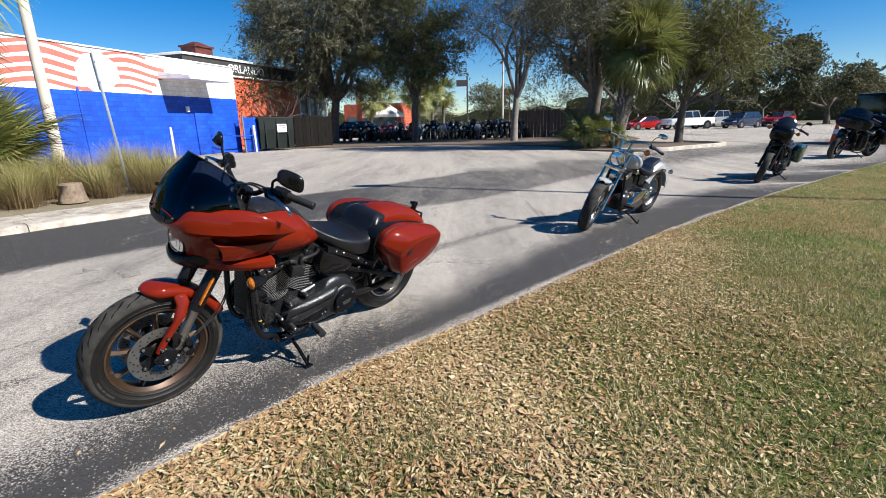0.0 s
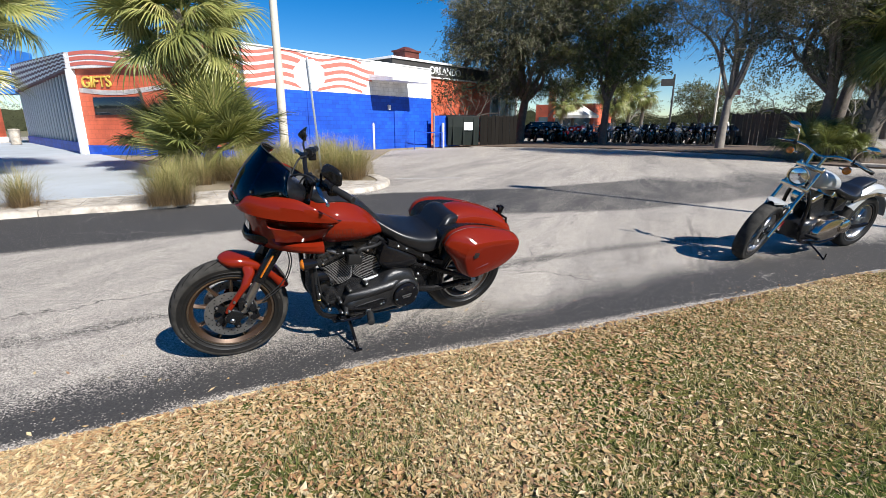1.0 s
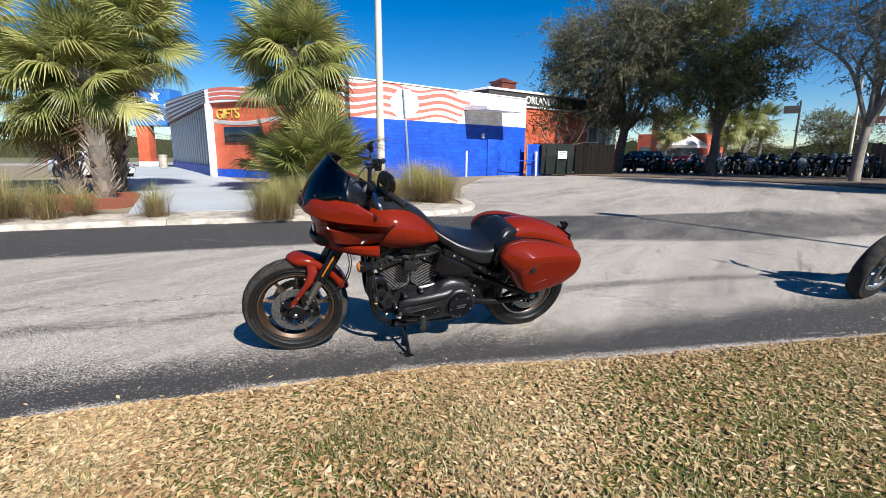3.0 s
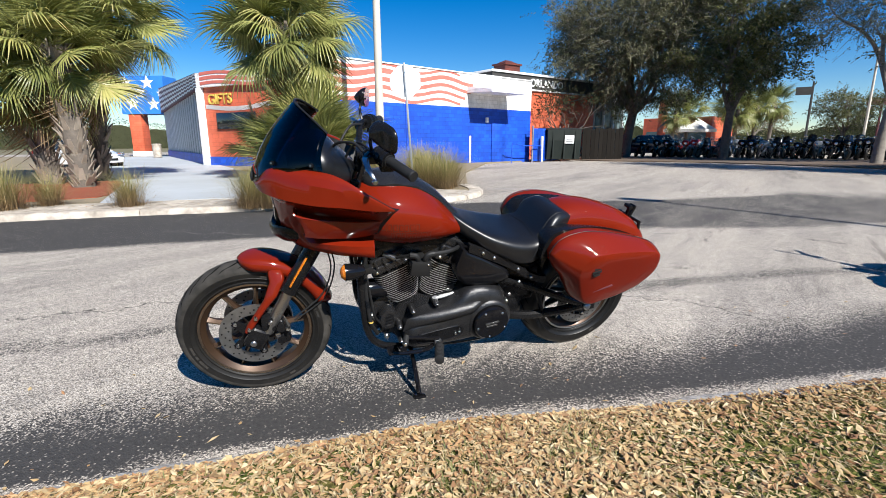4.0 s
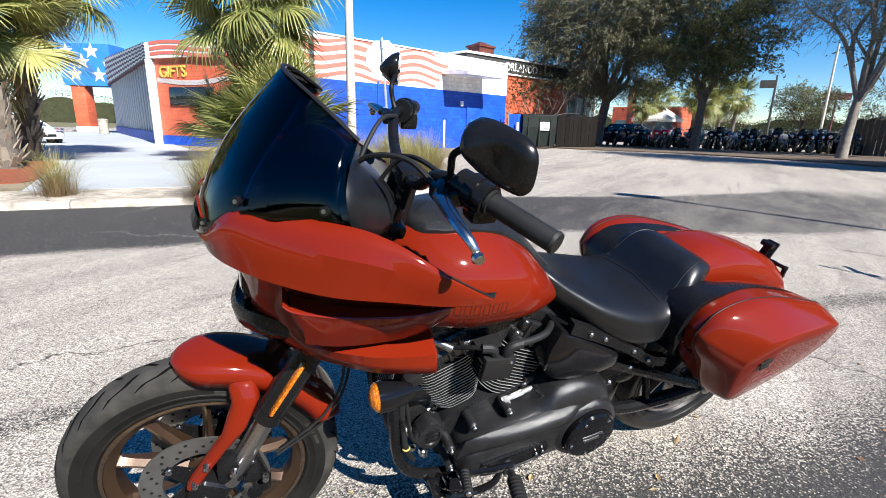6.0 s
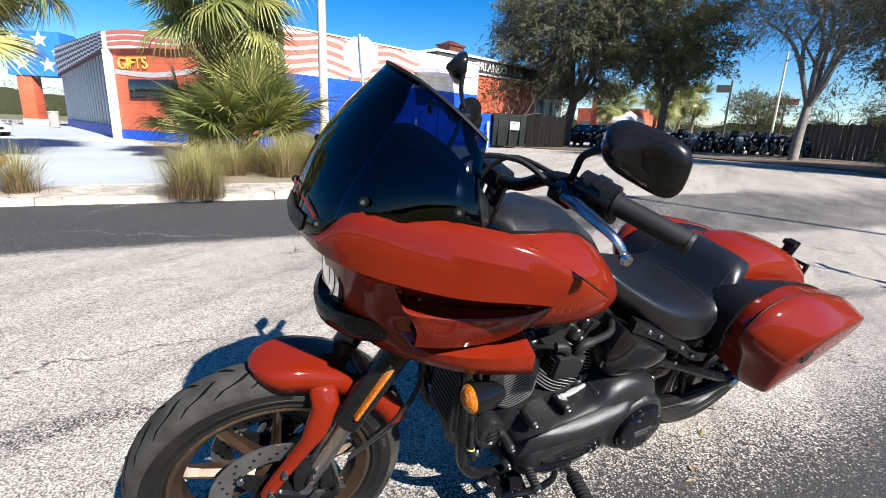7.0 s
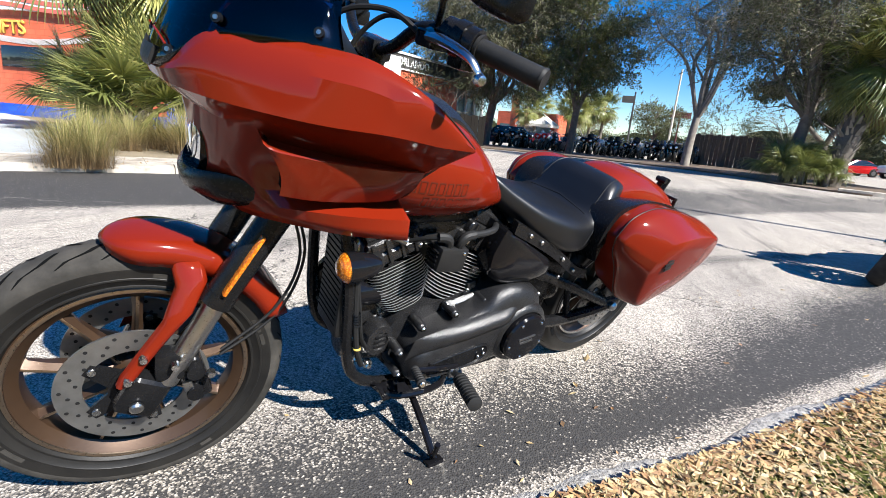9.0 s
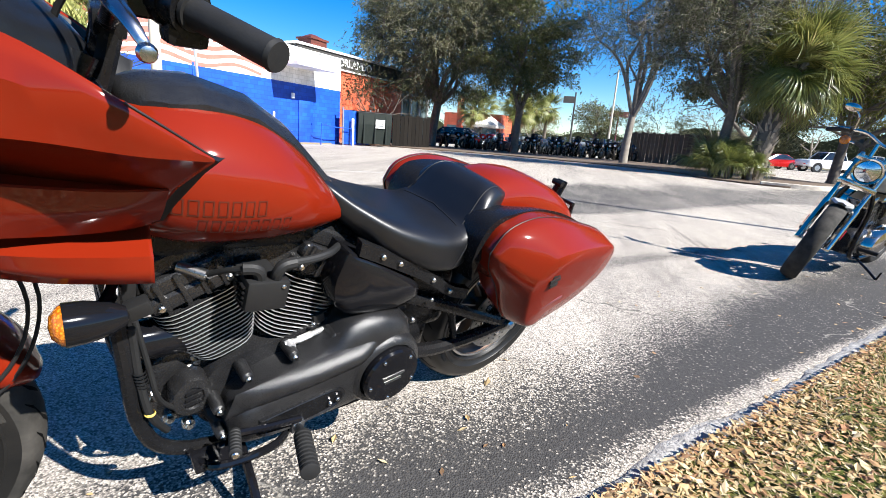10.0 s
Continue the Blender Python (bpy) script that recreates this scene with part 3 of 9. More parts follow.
def build_lawn():
    bm = B()
    offs = [-0.0, 0.02, 0.1, 0.25, 0.5, 0.8, 1.2, 1.7, 2.4, 3.2, 4.5, 6, 9, 14, 25, 45]
    rings = []
    for q, n in offset_line(LAWN_EDGE, 190):
        wob = 0.035 * noise.noise(V(q.x * 3, q.y * 3, 1)) + 0.02 * noise.noise(V(q.x * 11, q.y * 11, 4))
        row = []
        for d in offs:
            p = q + n * (d + (wob if d < 0.3 else 0))
            row.append(V(p.x, p.y, -0.04 if d == 0 else lawn_z(d, p.x, p.y)))
        rings.append(row)
    skin(bm, rings, False, False)
    solid("lawn_ground", bm, MAT["turf"], "dry winter lawn of thin green and tan turf", "lawn", "structure", 60)
    # crumbling pale strip where the asphalt ends
    bm = B()
    rings = []
    for q, n in offset_line(LAWN_EDGE[1:11], 420):
        a = 0.075 + 0.035 * noise.noise(V(q.x * 2.3, q.y * 2.3, 7)) + 0.02 * noise.noise(V(q.x * 13, q.y * 13, 2))
        h = 0.012 + 0.006 * noise.noise(V(q.x * 9, q.y * 9, 3))
        rings.append([q - n * a + V(0, 0, -0.004), q - n * (a * 0.8) + V(0, 0, h * 0.6), q - n * (a * 0.3) + V(0, 0, h), q + n * 0.05 + V(0, 0, h * 0.9)])
    skin(bm, rings, False, False)
    solid("road_edge", bm, MAT["edgegravel"], "crumbled pale aggregate edge along the lawn", "road edge", "structure", 60)


def scatter_lawn(count, dmax, rng, power=1.5):
    """Random places on the lawn near the bikes: point, distance from the edge."""
    line = offset_line([(-4.0, -1.32)] + LAWN_EDGE[2:11], 180)
    lead = 27
    s = np.where(rng.random(count) < 0.1, lead - np.abs(rng.normal(0, lead * 0.36, count)), lead + rng.random(count) ** 1.45 * (178 - lead))
    s = np.clip(s, 0, 178)
    d = rng.random(count) ** power * dmax
    out = []
    for a, b in zip(s, d):
        i = int(a)
        q, n = line[i]
        q2, n2 = line[i + 1]
        p = q.lerp(q2, a - i) + n.lerp(n2, a - i) * b
        out.append((p.x, p.y, lawn_z(b, p.x, p.y), b))
    return np.array(out)


def build_litter():
    rng = np.random.default_rng(3)
    # fallen leaves: small folded ovals, thick along the road edge
    P = scatter_lawn(205000, 7.0, rng)
    green = np.clip((P[:, 0] - 0.7) * 0.24 + P[:, 3] * 0.43 - 0.28, 0, 0.92)
    patch = np.array([noise.noise(V(x * 0.8, y * 0.8, 5)) + 0.7 * noise.noise(V(x * 2.6, y * 2.6, 8)) for x, y in P[:, :2]])
    P = P[rng.random(len(P)) > np.clip(green + patch * 0.6 - 0.08, 0, 0.97)]
    extra = rng.random((180, 2))
    L = np.array([(p.x, p.y) for p, n in offset_line(LAWN_EDGE[2:9], 181)][:180])
    N = np.array([(n.x, n.y) for p, n in offset_line(LAWN_EDGE[2:9], 181)][:180])
    off = -(extra[:, :1] ** 3) * 1.2
    Q = np.concatenate([L + N * off, np.full((180, 1), 0.004), np.zeros((180, 1))], 1)
    # some blown onto the far pavement and kerb
    K = offset_line(KERB[2:10], 401)
    u = rng.random((900, 2))
    W = np.array([tuple((K[int(s * 399)][0] - K[int(s * 399)][1] * (d * 1.7 - 0.05))[:2]) for s, d in u])
    W = np.concatenate([W + rng.normal(0, 0.05, W.shape), np.full((900, 1), 0.1), np.zeros((900, 1))], 1)
    P = np.concatenate([P, Q, W])
    n = len(P)
    ln = rng.uniform(0.007, 0.0195, n) * (1 + 0.5 * (rng.random(n) > 0.92))
    wd = ln * rng.uniform(0.3, 0.58, n)
    yaw = rng.uniform(0, 2 * np.pi, n)
    tilt = rng.normal(0, 0.2, n)
    roll = rng.normal(0, 0.22, n)
    curl = rng.uniform(-0.5, 0.7, n)
    base = np.array([[-1, 0, 0], [-0.1, -1, 0.0], [0.05, 0, 0], [-0.1, 1, 0.0], [1, 0, 0]], float)
    v = np.repeat(base[None], n, 0)
    v[:, :, 0] *= ln[:, None]
    v[:, :, 1] *= wd[:, None]
    v[:, [1, 3], 2] = (wd * curl)[:, None]
    v[:, [0, 4], 2] = (ln * 0.25 * curl)[:, None]

    def spin(v, ax, ang):
        c, s = np.cos(ang)[:, None], np.sin(ang)[:, None]
        a, b = [(1, 2), (0, 2), (0, 1)][ax]
        x, y = v[:, :, a].copy(), v[:, :, b].copy()
        v[:, :, a], v[:, :, b] = c * x - s * y, s * x + c * y

    spin(v, 0, roll), spin(v, 1, tilt), spin(v, 2, yaw)
    v[:, :, :2] += P[:, None, :2]
    low = v[:, :, 2].min(1)
    v[:, :, 2] += (P[:, 2] - low * 0.75 + (0.004 + rng.uniform(0, 0.012, n)) * (P[:, 3] > 0))[:, None]
    i = np.arange(n)[:, None] * 5
    tris = np.concatenate([i + [0, 1, 2], i + [0, 2, 3], i + [1, 4, 2], i + [2, 4, 3]], 1).reshape(-1, 3)
    me = bpy.data.meshes.new("fallen_leaves")
    me.from_pydata(v.reshape(-1, 3).tolist(), [], tris.tolist())
    me.materials.append(MAT["leaf"])
    tagged(new("fallen_leaves", me), "thick scatter of dry tan and brown fallen leaves on the lawn", "leaves", kind="stuff")
    # thin blades of turf: green ones where the lawn is alive, dead straw everywhere
    G = scatter_lawn(330000, 8.0, rng, 1.15)
    patch = np.array([noise.noise(V(x * 1.1, y * 1.1, 11)) + 0.6 * noise.noise(V(x * 3.2, y * 3.2, 2)) for x, y in G[:, :2]])
    G = G[(G[:, 3] > 0.04) & (rng.random(len(G)) < np.clip(0.04 + (G[:, 0] - 0.5) * 0.28 + G[:, 3] * 0.34 + patch * 1.4, 0.06, 1))]
    S = scatter_lawn(110000, 7.0, rng, 1.2)
    S = S[S[:, 3] > 0.02]
    for name, P, low, high, flat, mat, label in (("lawn_grass", G, 0.018, 0.055, 1.2, "blade", "short thin green and straw grass blades"),
                                                 ("dead_grass", S, 0.02, 0.06, 1.5, "straw", "flattened dead straw among the fallen leaves")):
        n = len(P)
        yaw, lean = rng.uniform(0, 2 * np.pi, n), rng.uniform(0.2 if mat == "blade" else 0.9, flat, n)
        h = rng.uniform(low, high, n)
        w = rng.uniform(0.0014, 0.003, n)
        d = np.stack([np.cos(yaw), np.sin(yaw)], 1)
        q = np.stack([-d[:, 1], d[:, 0]], 1)
        o = P[:, :3]
        up = np.concatenate([d * (np.sin(lean) * h)[:, None], (np.cos(lean) * h)[:, None]], 1)
        qq = np.concatenate([q * w[:, None], np.zeros((n, 1))], 1)
        mid = o + up * 0.55 + [0, 0, 0.004]
        v = np.stack([o - qq, o + qq, mid + qq * 0.8, mid - qq * 0.8, o + up], 1)
        i = np.arange(n)[:, None] * 5
        tris = np.concatenate([i + [0, 1, 2], i + [0, 2, 3], i + [3, 2, 4]], 1).reshape(-1, 3)
        me = bpy.data.meshes.new(name)
        me.from_pydata(v.reshape(-1, 3).tolist(), [], tris.tolist())
        me.materials.append(MAT[mat])
        tagged(new(name, me), label, "grass", kind="stuff")


def build_planter():
    """Raised bed behind the far kerb, with kerb stones, walk and path."""
    back = [(-9.5, 16.5), (-13.0, 24.0), (-12.6, 27.5), (-15.2, 17.6), (-23.5, 14.0), (-44, 21.5), (-60, 10), (-60, -26)]
    bm = B()
    skin(bm, [[V(x, y, -0.02) for x, y in KERB + back], [V(x, y, 0.075) for x, y in KERB + back]], True, True)
    solid("planter_ground", bm, MAT["soil"], "sandy planting bed behind the kerb", "ground", "structure", 0)
    kerb = thing("kerb", "worn pale concrete kerb with joints and chipped edges", "kerb", kind="structure")
    pts = offset_line(KERB, 300)
    run, cut = 0.0, [0]
    for i in range(1, 300):
        run += (pts[i][0] - pts[i - 1][0]).length
        if run > 2.9 or i == 299:
            cut.append(i)
            run = 0.0
    prof = [(0.06, -0.02), (0.05, 0.06), (0.025, 0.09), (-0.01, 0.099), (-0.22, 0.10), (-0.26, 0.092), (-0.265, -0.02)]
    for a, b in zip(cut, cut[1:]):
        bm = B()
        rings = []
        for i in range(a, b + 1):
            q, n = pts[i]
            w = 0.02 * noise.noise(V(q.x * 4, q.y * 4, 0)) + 0.012 * noise.noise(V(q.x * 15, q.y * 15, 6))
            shift = V(0, 0, 0)
            if i == b:
                shift = (pts[i - 1][0] - q).normalized() * 0.012
            rings.append([q + n * (u + (w if u > 0 else 0)) + V(0, 0, h + (w * 0.6 if h > 0.05 else 0)) + shift for u, h in prof])
        skin(bm, rings, True, True)
        part("kerb_stone", bm, MAT["concrete"], kerb, smooth=40)
    # walk slabs
    walk_thing = thing("pavement", "tan concrete pavement behind the kerb with dirt in its joints", "pavement", kind="structure")
    for a, b in zip(range(40, 262, 9), range(49, 270, 9)):
        bm = B()
        rings = [[q - n * u + V(0, 0, h) + (V(0, 0, 0) if k < b else (pts[k - 1][0] - q) * 0.12) for u, h in ((0.28, 0.05), (0.28, 0.094), (1.25, 0.096), (1.27, 0.05))]
                 for k, (q, n) in ((k, pts[k]) for k in range(a, b + 1))]
        skin(bm, rings, True, True)
        part("slab", bm, MAT["concrete"], walk_thing, smooth=30)
    path_outline = [(-9.6, 4.6), (-8.1, 6.9), (-12.0, 10.0), (-22.5, 14.2), (-42.5, 21.2), (-46, 16.5), (-26, 9.6), (-14.5, 6.9)]
    bm = B()
    slab(bm, path_outline, 0.05, 0.0985)
    solid("path", bm, MAT["walkpaint"], "pale blue-grey painted concrete path to the shop", "path", "structure", 0)
    bm = B()
    slab(bm, [(-16.6, 4.6), (-11.2, 3.6), (-10.9, 5.0), (-12.5, 6.6), (-15.5, 7.0)], 0.05, 0.091)
    solid("mulch_bed", bm, MAT["mulch"], "red-brown bark mulch bed under the palms", "mulch", "structure", 0)
    # tree strip beyond the lot
    bm = B()
    out = [(-13, 32.5), (-9, 30.8), (-3, 31.2), (2.6, 28.6), (5.3, 25.6), (5.5, 22.8), (6.8, 21.0), (8.8, 20.8), (12.4, 23.4), (12.8, 24.6), (10.8, 29), (12.5, 34), (11, 38), (-6, 39), (-13, 39)]
    out = [(p.x, p.y) for p in crom([(x, y, 0) for x, y in out + out[:1]], 120)][:-1]
    skin(bm, [[V(x + 0.12 * noise.noise(V(x, y, 0)), y + 0.12 * noise.noise(V(x, y, 9)), z) for x, y in out] for z in (-0.03, 0.06)], True, True)
    solid("tree_bed", bm, MAT["litter"], "brown leaf-covered strip of earth under the trees", "ground", "structure", 0)
    isl = thing("island_kerb", "pale concrete kerb round the palm island", "kerb", kind="structure")
    ip = offset_line([(7.0, 21.0), (8.6, 20.65), (10.3, 21.8), (12.5, 23.3), (13.0, 24.6), (12.0, 27.0)], 60)
    for a in range(0, 59, 12):
        bm = B()
        skin(bm, [[ip[k][0] + ip[k][1] * u + V(0, 0, h) for u, h in ((0.1, -0.02), (0.09, 0.13), (0.06, 0.15), (-0.12, 0.15), (-0.14, -0.02))] for k in range(a, min(a + 13, 60))], True, True)
        part("kerb_stone", bm, MAT["concrete"], isl, smooth=40)



def build_marking():
    bm = B()
    slab(bm, [(-5.64, 11.56), (-4.1, 12.56), (-4.16, 12.68), (-5.7, 11.68)], -0.01, 0.004)
    solid("road_marking", bm, MAT["edgegravel"], "short worn white painted line by the kerb's end", "road marking", "structure", 0)


build_ground()
build_marking()
build_lawn()
build_planter()


# ---- buildings ----
def wall_frame(p, q):
    """Pose with x along the wall from p to q, y into it, z up."""
    d = Vector((q[0] - p[0], q[1] - p[1], 0))
    return Matrix.Translation((p[0], p[1], 0)) @ Matrix.Rotation(math.atan2(d.y, d.x), 4, "Z"), d.length


def wavy(bm, x0, x1, z, h, amp, wave, ph, y=-0.006, n=40, taper=0.0):
    """A painted wavy band, a few millimetres proud of the wall."""
    rows = []
    for i in range(n + 1):
        s = i / n
        x = lerp(x0, x1, s)
        dz = amp * math.sin(wave * x + ph)
        hh = h * (1 - taper * s)
        rows.append((x, z + dz, hh))
    skin(bm, [[V(x, y, zz - hh / 2), V(x, y, zz + hh / 2), V(x, 0.0, zz + hh / 2), V(x, 0.0, zz - hh / 2)] for x, zz, hh in rows], True, True)


def letters(text, size, m, material, parent, name="letters", depth=0.03):
    cu = bpy.data.curves.new(name, "FONT")
    cu.body = text
    cu.size = size
    cu.extrude = depth
    cu.offset = 0.008
    ob = bpy.data.objects.new(name, cu)
    scene.collection.objects.link(ob)
    bpy.context.view_layer.update()
    me = bpy.data.meshes.new_from_object(ob.evaluated_get(bpy.context.evaluated_depsgraph_get()))
    bpy.data.objects.remove(ob)
    me.materials.clear()
    me.materials.append(material)
    me.transform(m)
    o = new(name, me)
    o.parent = parent
    return o


FLAT = Matrix.Rotation(radians(90), 4, "X")


def build_mural():
    P2, P1 = (-15.1, 17.6), (-12.45, 28.2)
    m, ln = wall_frame(P2, P1)
    shop = thing("shop_building", "low shop with a blue and white block wall and flag mural", "building", m)
    H, HB = 4.64, 2.96
    bm = B()
    box(bm, (ln / 2 - 1.2, 3.0, HB / 2), (ln + 2.4, 6.0, HB))
    part("wall", bm, MAT["blue"], shop, "blue painted block wall", 0)
    bm = B()
    box(bm, (ln / 2 - 1.2, 3.0, (HB + H) / 2), (ln + 2.42, 6.02, H - HB))
    part("upper_wall", bm, MAT["white"], shop, "white painted parapet wall", 0)
    bm = B()
    box(bm, (ln / 2 - 1.2, 3.0, H + 0.03), (ln + 2.52, 6.12, 0.06), 0.01)
    part("coping", bm, MAT["muralwhite"], shop)
    for i, (z, h, x1) in enumerate(((4.5, 0.15, 5.2), (4.2, 0.25, 5.9), (3.84, 0.22, 6.1), (3.5, 0.2, 5.7), (3.16, 0.18, 5.0))):
        bm = B()
        wavy(bm, -2.3, x1 + 0.25 * math.sin(i * 1.9), z, h, 0.125, 1.75, 0.4 + i * 0.16, y=-0.014, n=64, taper=0.3)
        part("mural_stripe", bm, MAT["stripe"], shop, "red wavy flag stripe" if i == 0 else "")
    bm = B()
    skin(bm, [[V(x, 0.0, 3.7), V(x, -1.8, 3.62), V(x, -1.8, 3.76), V(x, 0.0, 4.0)] for x in (5.7, 8.7)], True, True)
    part("awning", bm, MAT["white"], shop, "white slab awning over the door", 0)
    bm = B()
    box(bm, (8.1, -0.03, 1.1), (1.05, 0.08, 2.15), 0.01)
    box(bm, (8.5, -0.09, 1.05), (0.05, 0.05, 0.12), 0.01)
    part("door", bm, MAT["blue"], shop, "blue painted steel door")
    bm = B()
    box(bm, (7.15, -0.07, 2.35), (0.16, 0.12, 0.26), 0.02)
    part("wall_lamp", bm, MAT["signback"], shop)
    bm = B()
    box(bm, (1.75, -0.015, 1.55), (0.09, 0.05, 3.06), 0.006)
    part("downpipe", bm, MAT["blue"], shop)
    bm = B()
    tube(bm, [(8.3, -0.9, 0), (8.35, -0.9, 1.1), (9.5, -0.9, 0.95), (10.9, -0.9, 0.95), (10.9, -0.9, 0)], 0.03, 8)
    part("rail", bm, MAT["blue"], shop)
    # side enclosure at the corner
    enc = thing("gate_panel", "blue painted plywood gate beside the shop corner", "gate", m @ Matrix.Translation((ln - 0.2, -0.6, 0)))
    for i in range(6):
        bm = B()
        box(bm, (i * 0.42, 0, 1.0), (0.41, 0.05, 1.9), 0.006)
        part("panel", bm, MAT["blue"], enc)
    for x in (-0.25, 2.35):
        bm = B()
        cyl(bm, (x, 0, 0), (x, 0, 2.1), 0.05)
        part("post", bm, MAT["galv"], enc)
    for x, y in ((-13.7, 23.4), (-13.6, 27.2), (-11.6, 28.1)):
        bm = B()
        lathe(bm, [(0.0, 0), (0.085, 0), (0.085, 1.45), (0.07, 1.5), (0.0, 1.52)], (x, y, 0.0), "z", 16)
        solid("bollard", bm, MAT["pole"], "cream painted steel bollard before the shop wall", "bollard", group="bollards by the shop")

    # gift shop wing
    G = (-23.4, 14.05)
    m2, l2 = wall_frame(G, (-15.68, 15.27))
    gift = thing("gift_shop", "gift shop wing with a flag mural and lettered sign", "building", m2)
    bm = B()
    box(bm, (l2 / 2 + 0.1, 4.0, 0.25), (l2 - 0.2, 8.0, 0.5))
    part("plinth", bm, MAT["blue"], gift, smooth=0)
    bm = B()
    box(bm, (l2 / 2 + 0.1, 4.02, 2.14), (l2 - 0.2, 8.0, 3.28))
    part("wall", bm, MAT["dealer"], gift, "orange-red painted wall", 0)
    bm = B()
    box(bm, (l2 / 2, 3.95, 4.11), (l2, 8.2, 0.66))
    part("parapet", bm, MAT["white"], gift, smooth=0)
    for z, h in ((4.32, 0.14), (4.1, 0.15), (3.88, 0.14)):
        bm = B()
        wavy(bm, 0.3, l2 - 0.1, z, h, 0.1, 1.1, 0.3, y=-0.165)
        part("mural_stripe", bm, MAT["stripe"], gift)
    bm = B()
    wavy(bm, 0.35, 5.2, 2.85, 0.2, 0.1, 1.0, 2.3, y=0.0)
    part("mural_stripe", bm, MAT["muralwhite"], gift)
    letters("GIFTS", 0.66, Matrix.Translation((0.55, 0.0, 3.0)) @ FLAT, MAT["gold"], gift, "sign_letters", 0.03)
    bm = B()
    box(bm, (0.12, -0.05, 1.88), (0.3, 0.3, 3.76), 0.01)
    part("corner_post", bm, MAT["muralwhite"], gift)
    bm = B()
    box(bm, (2.4, -0.01, 2.2), (2.6, 0.1, 0.75), 0.01)
    part("window", bm, MAT["glass_dark"], gift)
    # colonnade side
    D = (-43.6, 21.5)
    m3, l3 = wall_frame(D, G)
    col = thing("colonnade", "striped colonnade front with a chevron-painted fascia", "building", m3)
    bm = B()
    box(bm, (l3 / 2, 3.5, 0.3), (l3 - 0.5, 7, 0.6))
    part("plinth", bm, MAT["blue"], col, smooth=0)
    bm = B()
    box(bm, (l3 / 2, 3.62, 2.2), (l3 - 0.6, 7, 3.4))
    part("shop_window", bm, MAT["glass_dark"], col, smooth=0)
    for i in range(22):
        bm = B()
        box(bm, (0.3 + i * (l3 - 0.8) / 21, 0.09, 2.2), (0.13, 0.08, 3.4), 0.01)
        part("fin", bm, MAT["muralwhite"], col)
    bm = B()
    skin(bm, [[V(x, -0.12, 3.75), V(x, -0.12, h), V(x, 7.0, h), V(x, 7.0, 3.75)] for x, h in ((-0.1, 5.7), (l3 + 0.1, 4.46))], True, True)
    part("fascia", bm, MAT["maroon"], col, "dark fascia painted with chevrons", 0)
    for k in range(5):
        bm = B()
        n = 34
        rows = []
        for i in range(n + 1):
            x = l3 * i / n
            s = lerp(0.76, 0.26, i / n)
            z = 3.82 + s * (k * 0.5 + (0.2 if i % 2 else 0.0))
            rows.append([V(x, -0.135, z), V(x, -0.135, z + 0.2 * s), V(x, -0.115, z + 0.2 * s), V(x, -0.115, z)])
        skin(bm, rows, True, True)
        part("chevron", bm, MAT["muralwhite"], col)
    # star gable
    m4, l4 = wall_frame((-46.6, 19.55), (-43.4, 21.7))
    star = thing("star_canopy", "entrance canopy painted blue with white stars on a red post", "canopy", m4)
    bm = B()
    box(bm, (l4 / 2, 1.0, 5.2), (l4, 2.0, 3.1))
    part("fascia", bm, MAT["starblue"], star, smooth=0)
    for x, z, r in ((2.5, 6.2, 0.6), (1.72, 5.4, 0.6), (1.05, 4.5, 0.58), (2.85, 4.45, 0.58), (0.62, 6.2, 0.52), (3.5, 5.35, 0.3)):
        bm = B()
        pts = []
        for k in range(10):
            a = math.pi / 2 + k * math.pi / 5
            rr = r if k % 2 == 0 else r * 0.42
            pts.append((x + rr * math.cos(a), z + rr * math.sin(a)))
        skin(bm, [[V(a, -0.03, b) for a, b in pts], [V(a, 0.01, b) for a, b in pts]], True, True)
        part("star", bm, MAT["muralwhite"], star, smooth=0)
    bm = B()
    box(bm, (0.95, 0.6, 1.85), (1.05, 1.0, 3.7), 0.02)
    part("post", bm, MAT["dealer"], star)
    bm = B()
    box(bm, (0.95, 0.6, 0.2), (1.15, 1.1, 0.6), 0.02)
    part("post_base", bm, MAT["muralwhite"], star)
    bm = B()
    lathe(bm, [(0, 0), (0.28, 0), (0.31, 0.9), (0.33, 0.92), (0.33, 1.0), (0, 1.03)], (-38.5, 18.4, 0.13), "z", 16)
    solid("litter_bin", bm, MAT["concrete"], "tan round litter bin by the colonnade", "bin")

    # dealer building behind
    m5, l5 = wall_frame((-15.9, 29.4), (-11.4, 44.4))
    dl = thing("dealer_building", "orange-red block building with a charcoal lettered fascia", "building", m5)
    bm = B()
    box(bm, (l5 / 2 - 2.2, 6.0, 2.36), (l5 - 4.4, 12, 4.72))
    part("wall", bm, MAT["dealer"], dl, smooth=0)
    bm = B()
    box(bm, (l5 / 2, 5.95, 5.2), (l5, 12.1, 0.9))
    part("fascia", bm, MAT["fascia"], dl, smooth=0)
    bm = B()
    box(bm, (l5 / 2, 5.95, 5.71), (l5 + 0.2, 12.3, 0.14), 0.01)
    part("coping", bm, MAT["muralwhite"], dl)
    bm = B()
    box(bm, (l5 / 2, 5.95, 4.7), (l5 + 0.1, 12.2, 0.1), 0.01)
    part("trim", bm, MAT["muralwhite"], dl)
    letters("ORLANDO", 0.72, Matrix.Translation((3.6, -0.1, 4.95)) @ FLAT, MAT["letter"], dl, "sign_letters", 0.03)
    bm = B()
    box(bm, (l5 - 2.2, 6.1, 2.4), (4.4, 11.8, 4.8))
    part("shop_window", bm, MAT["teal"], dl, smooth=0)
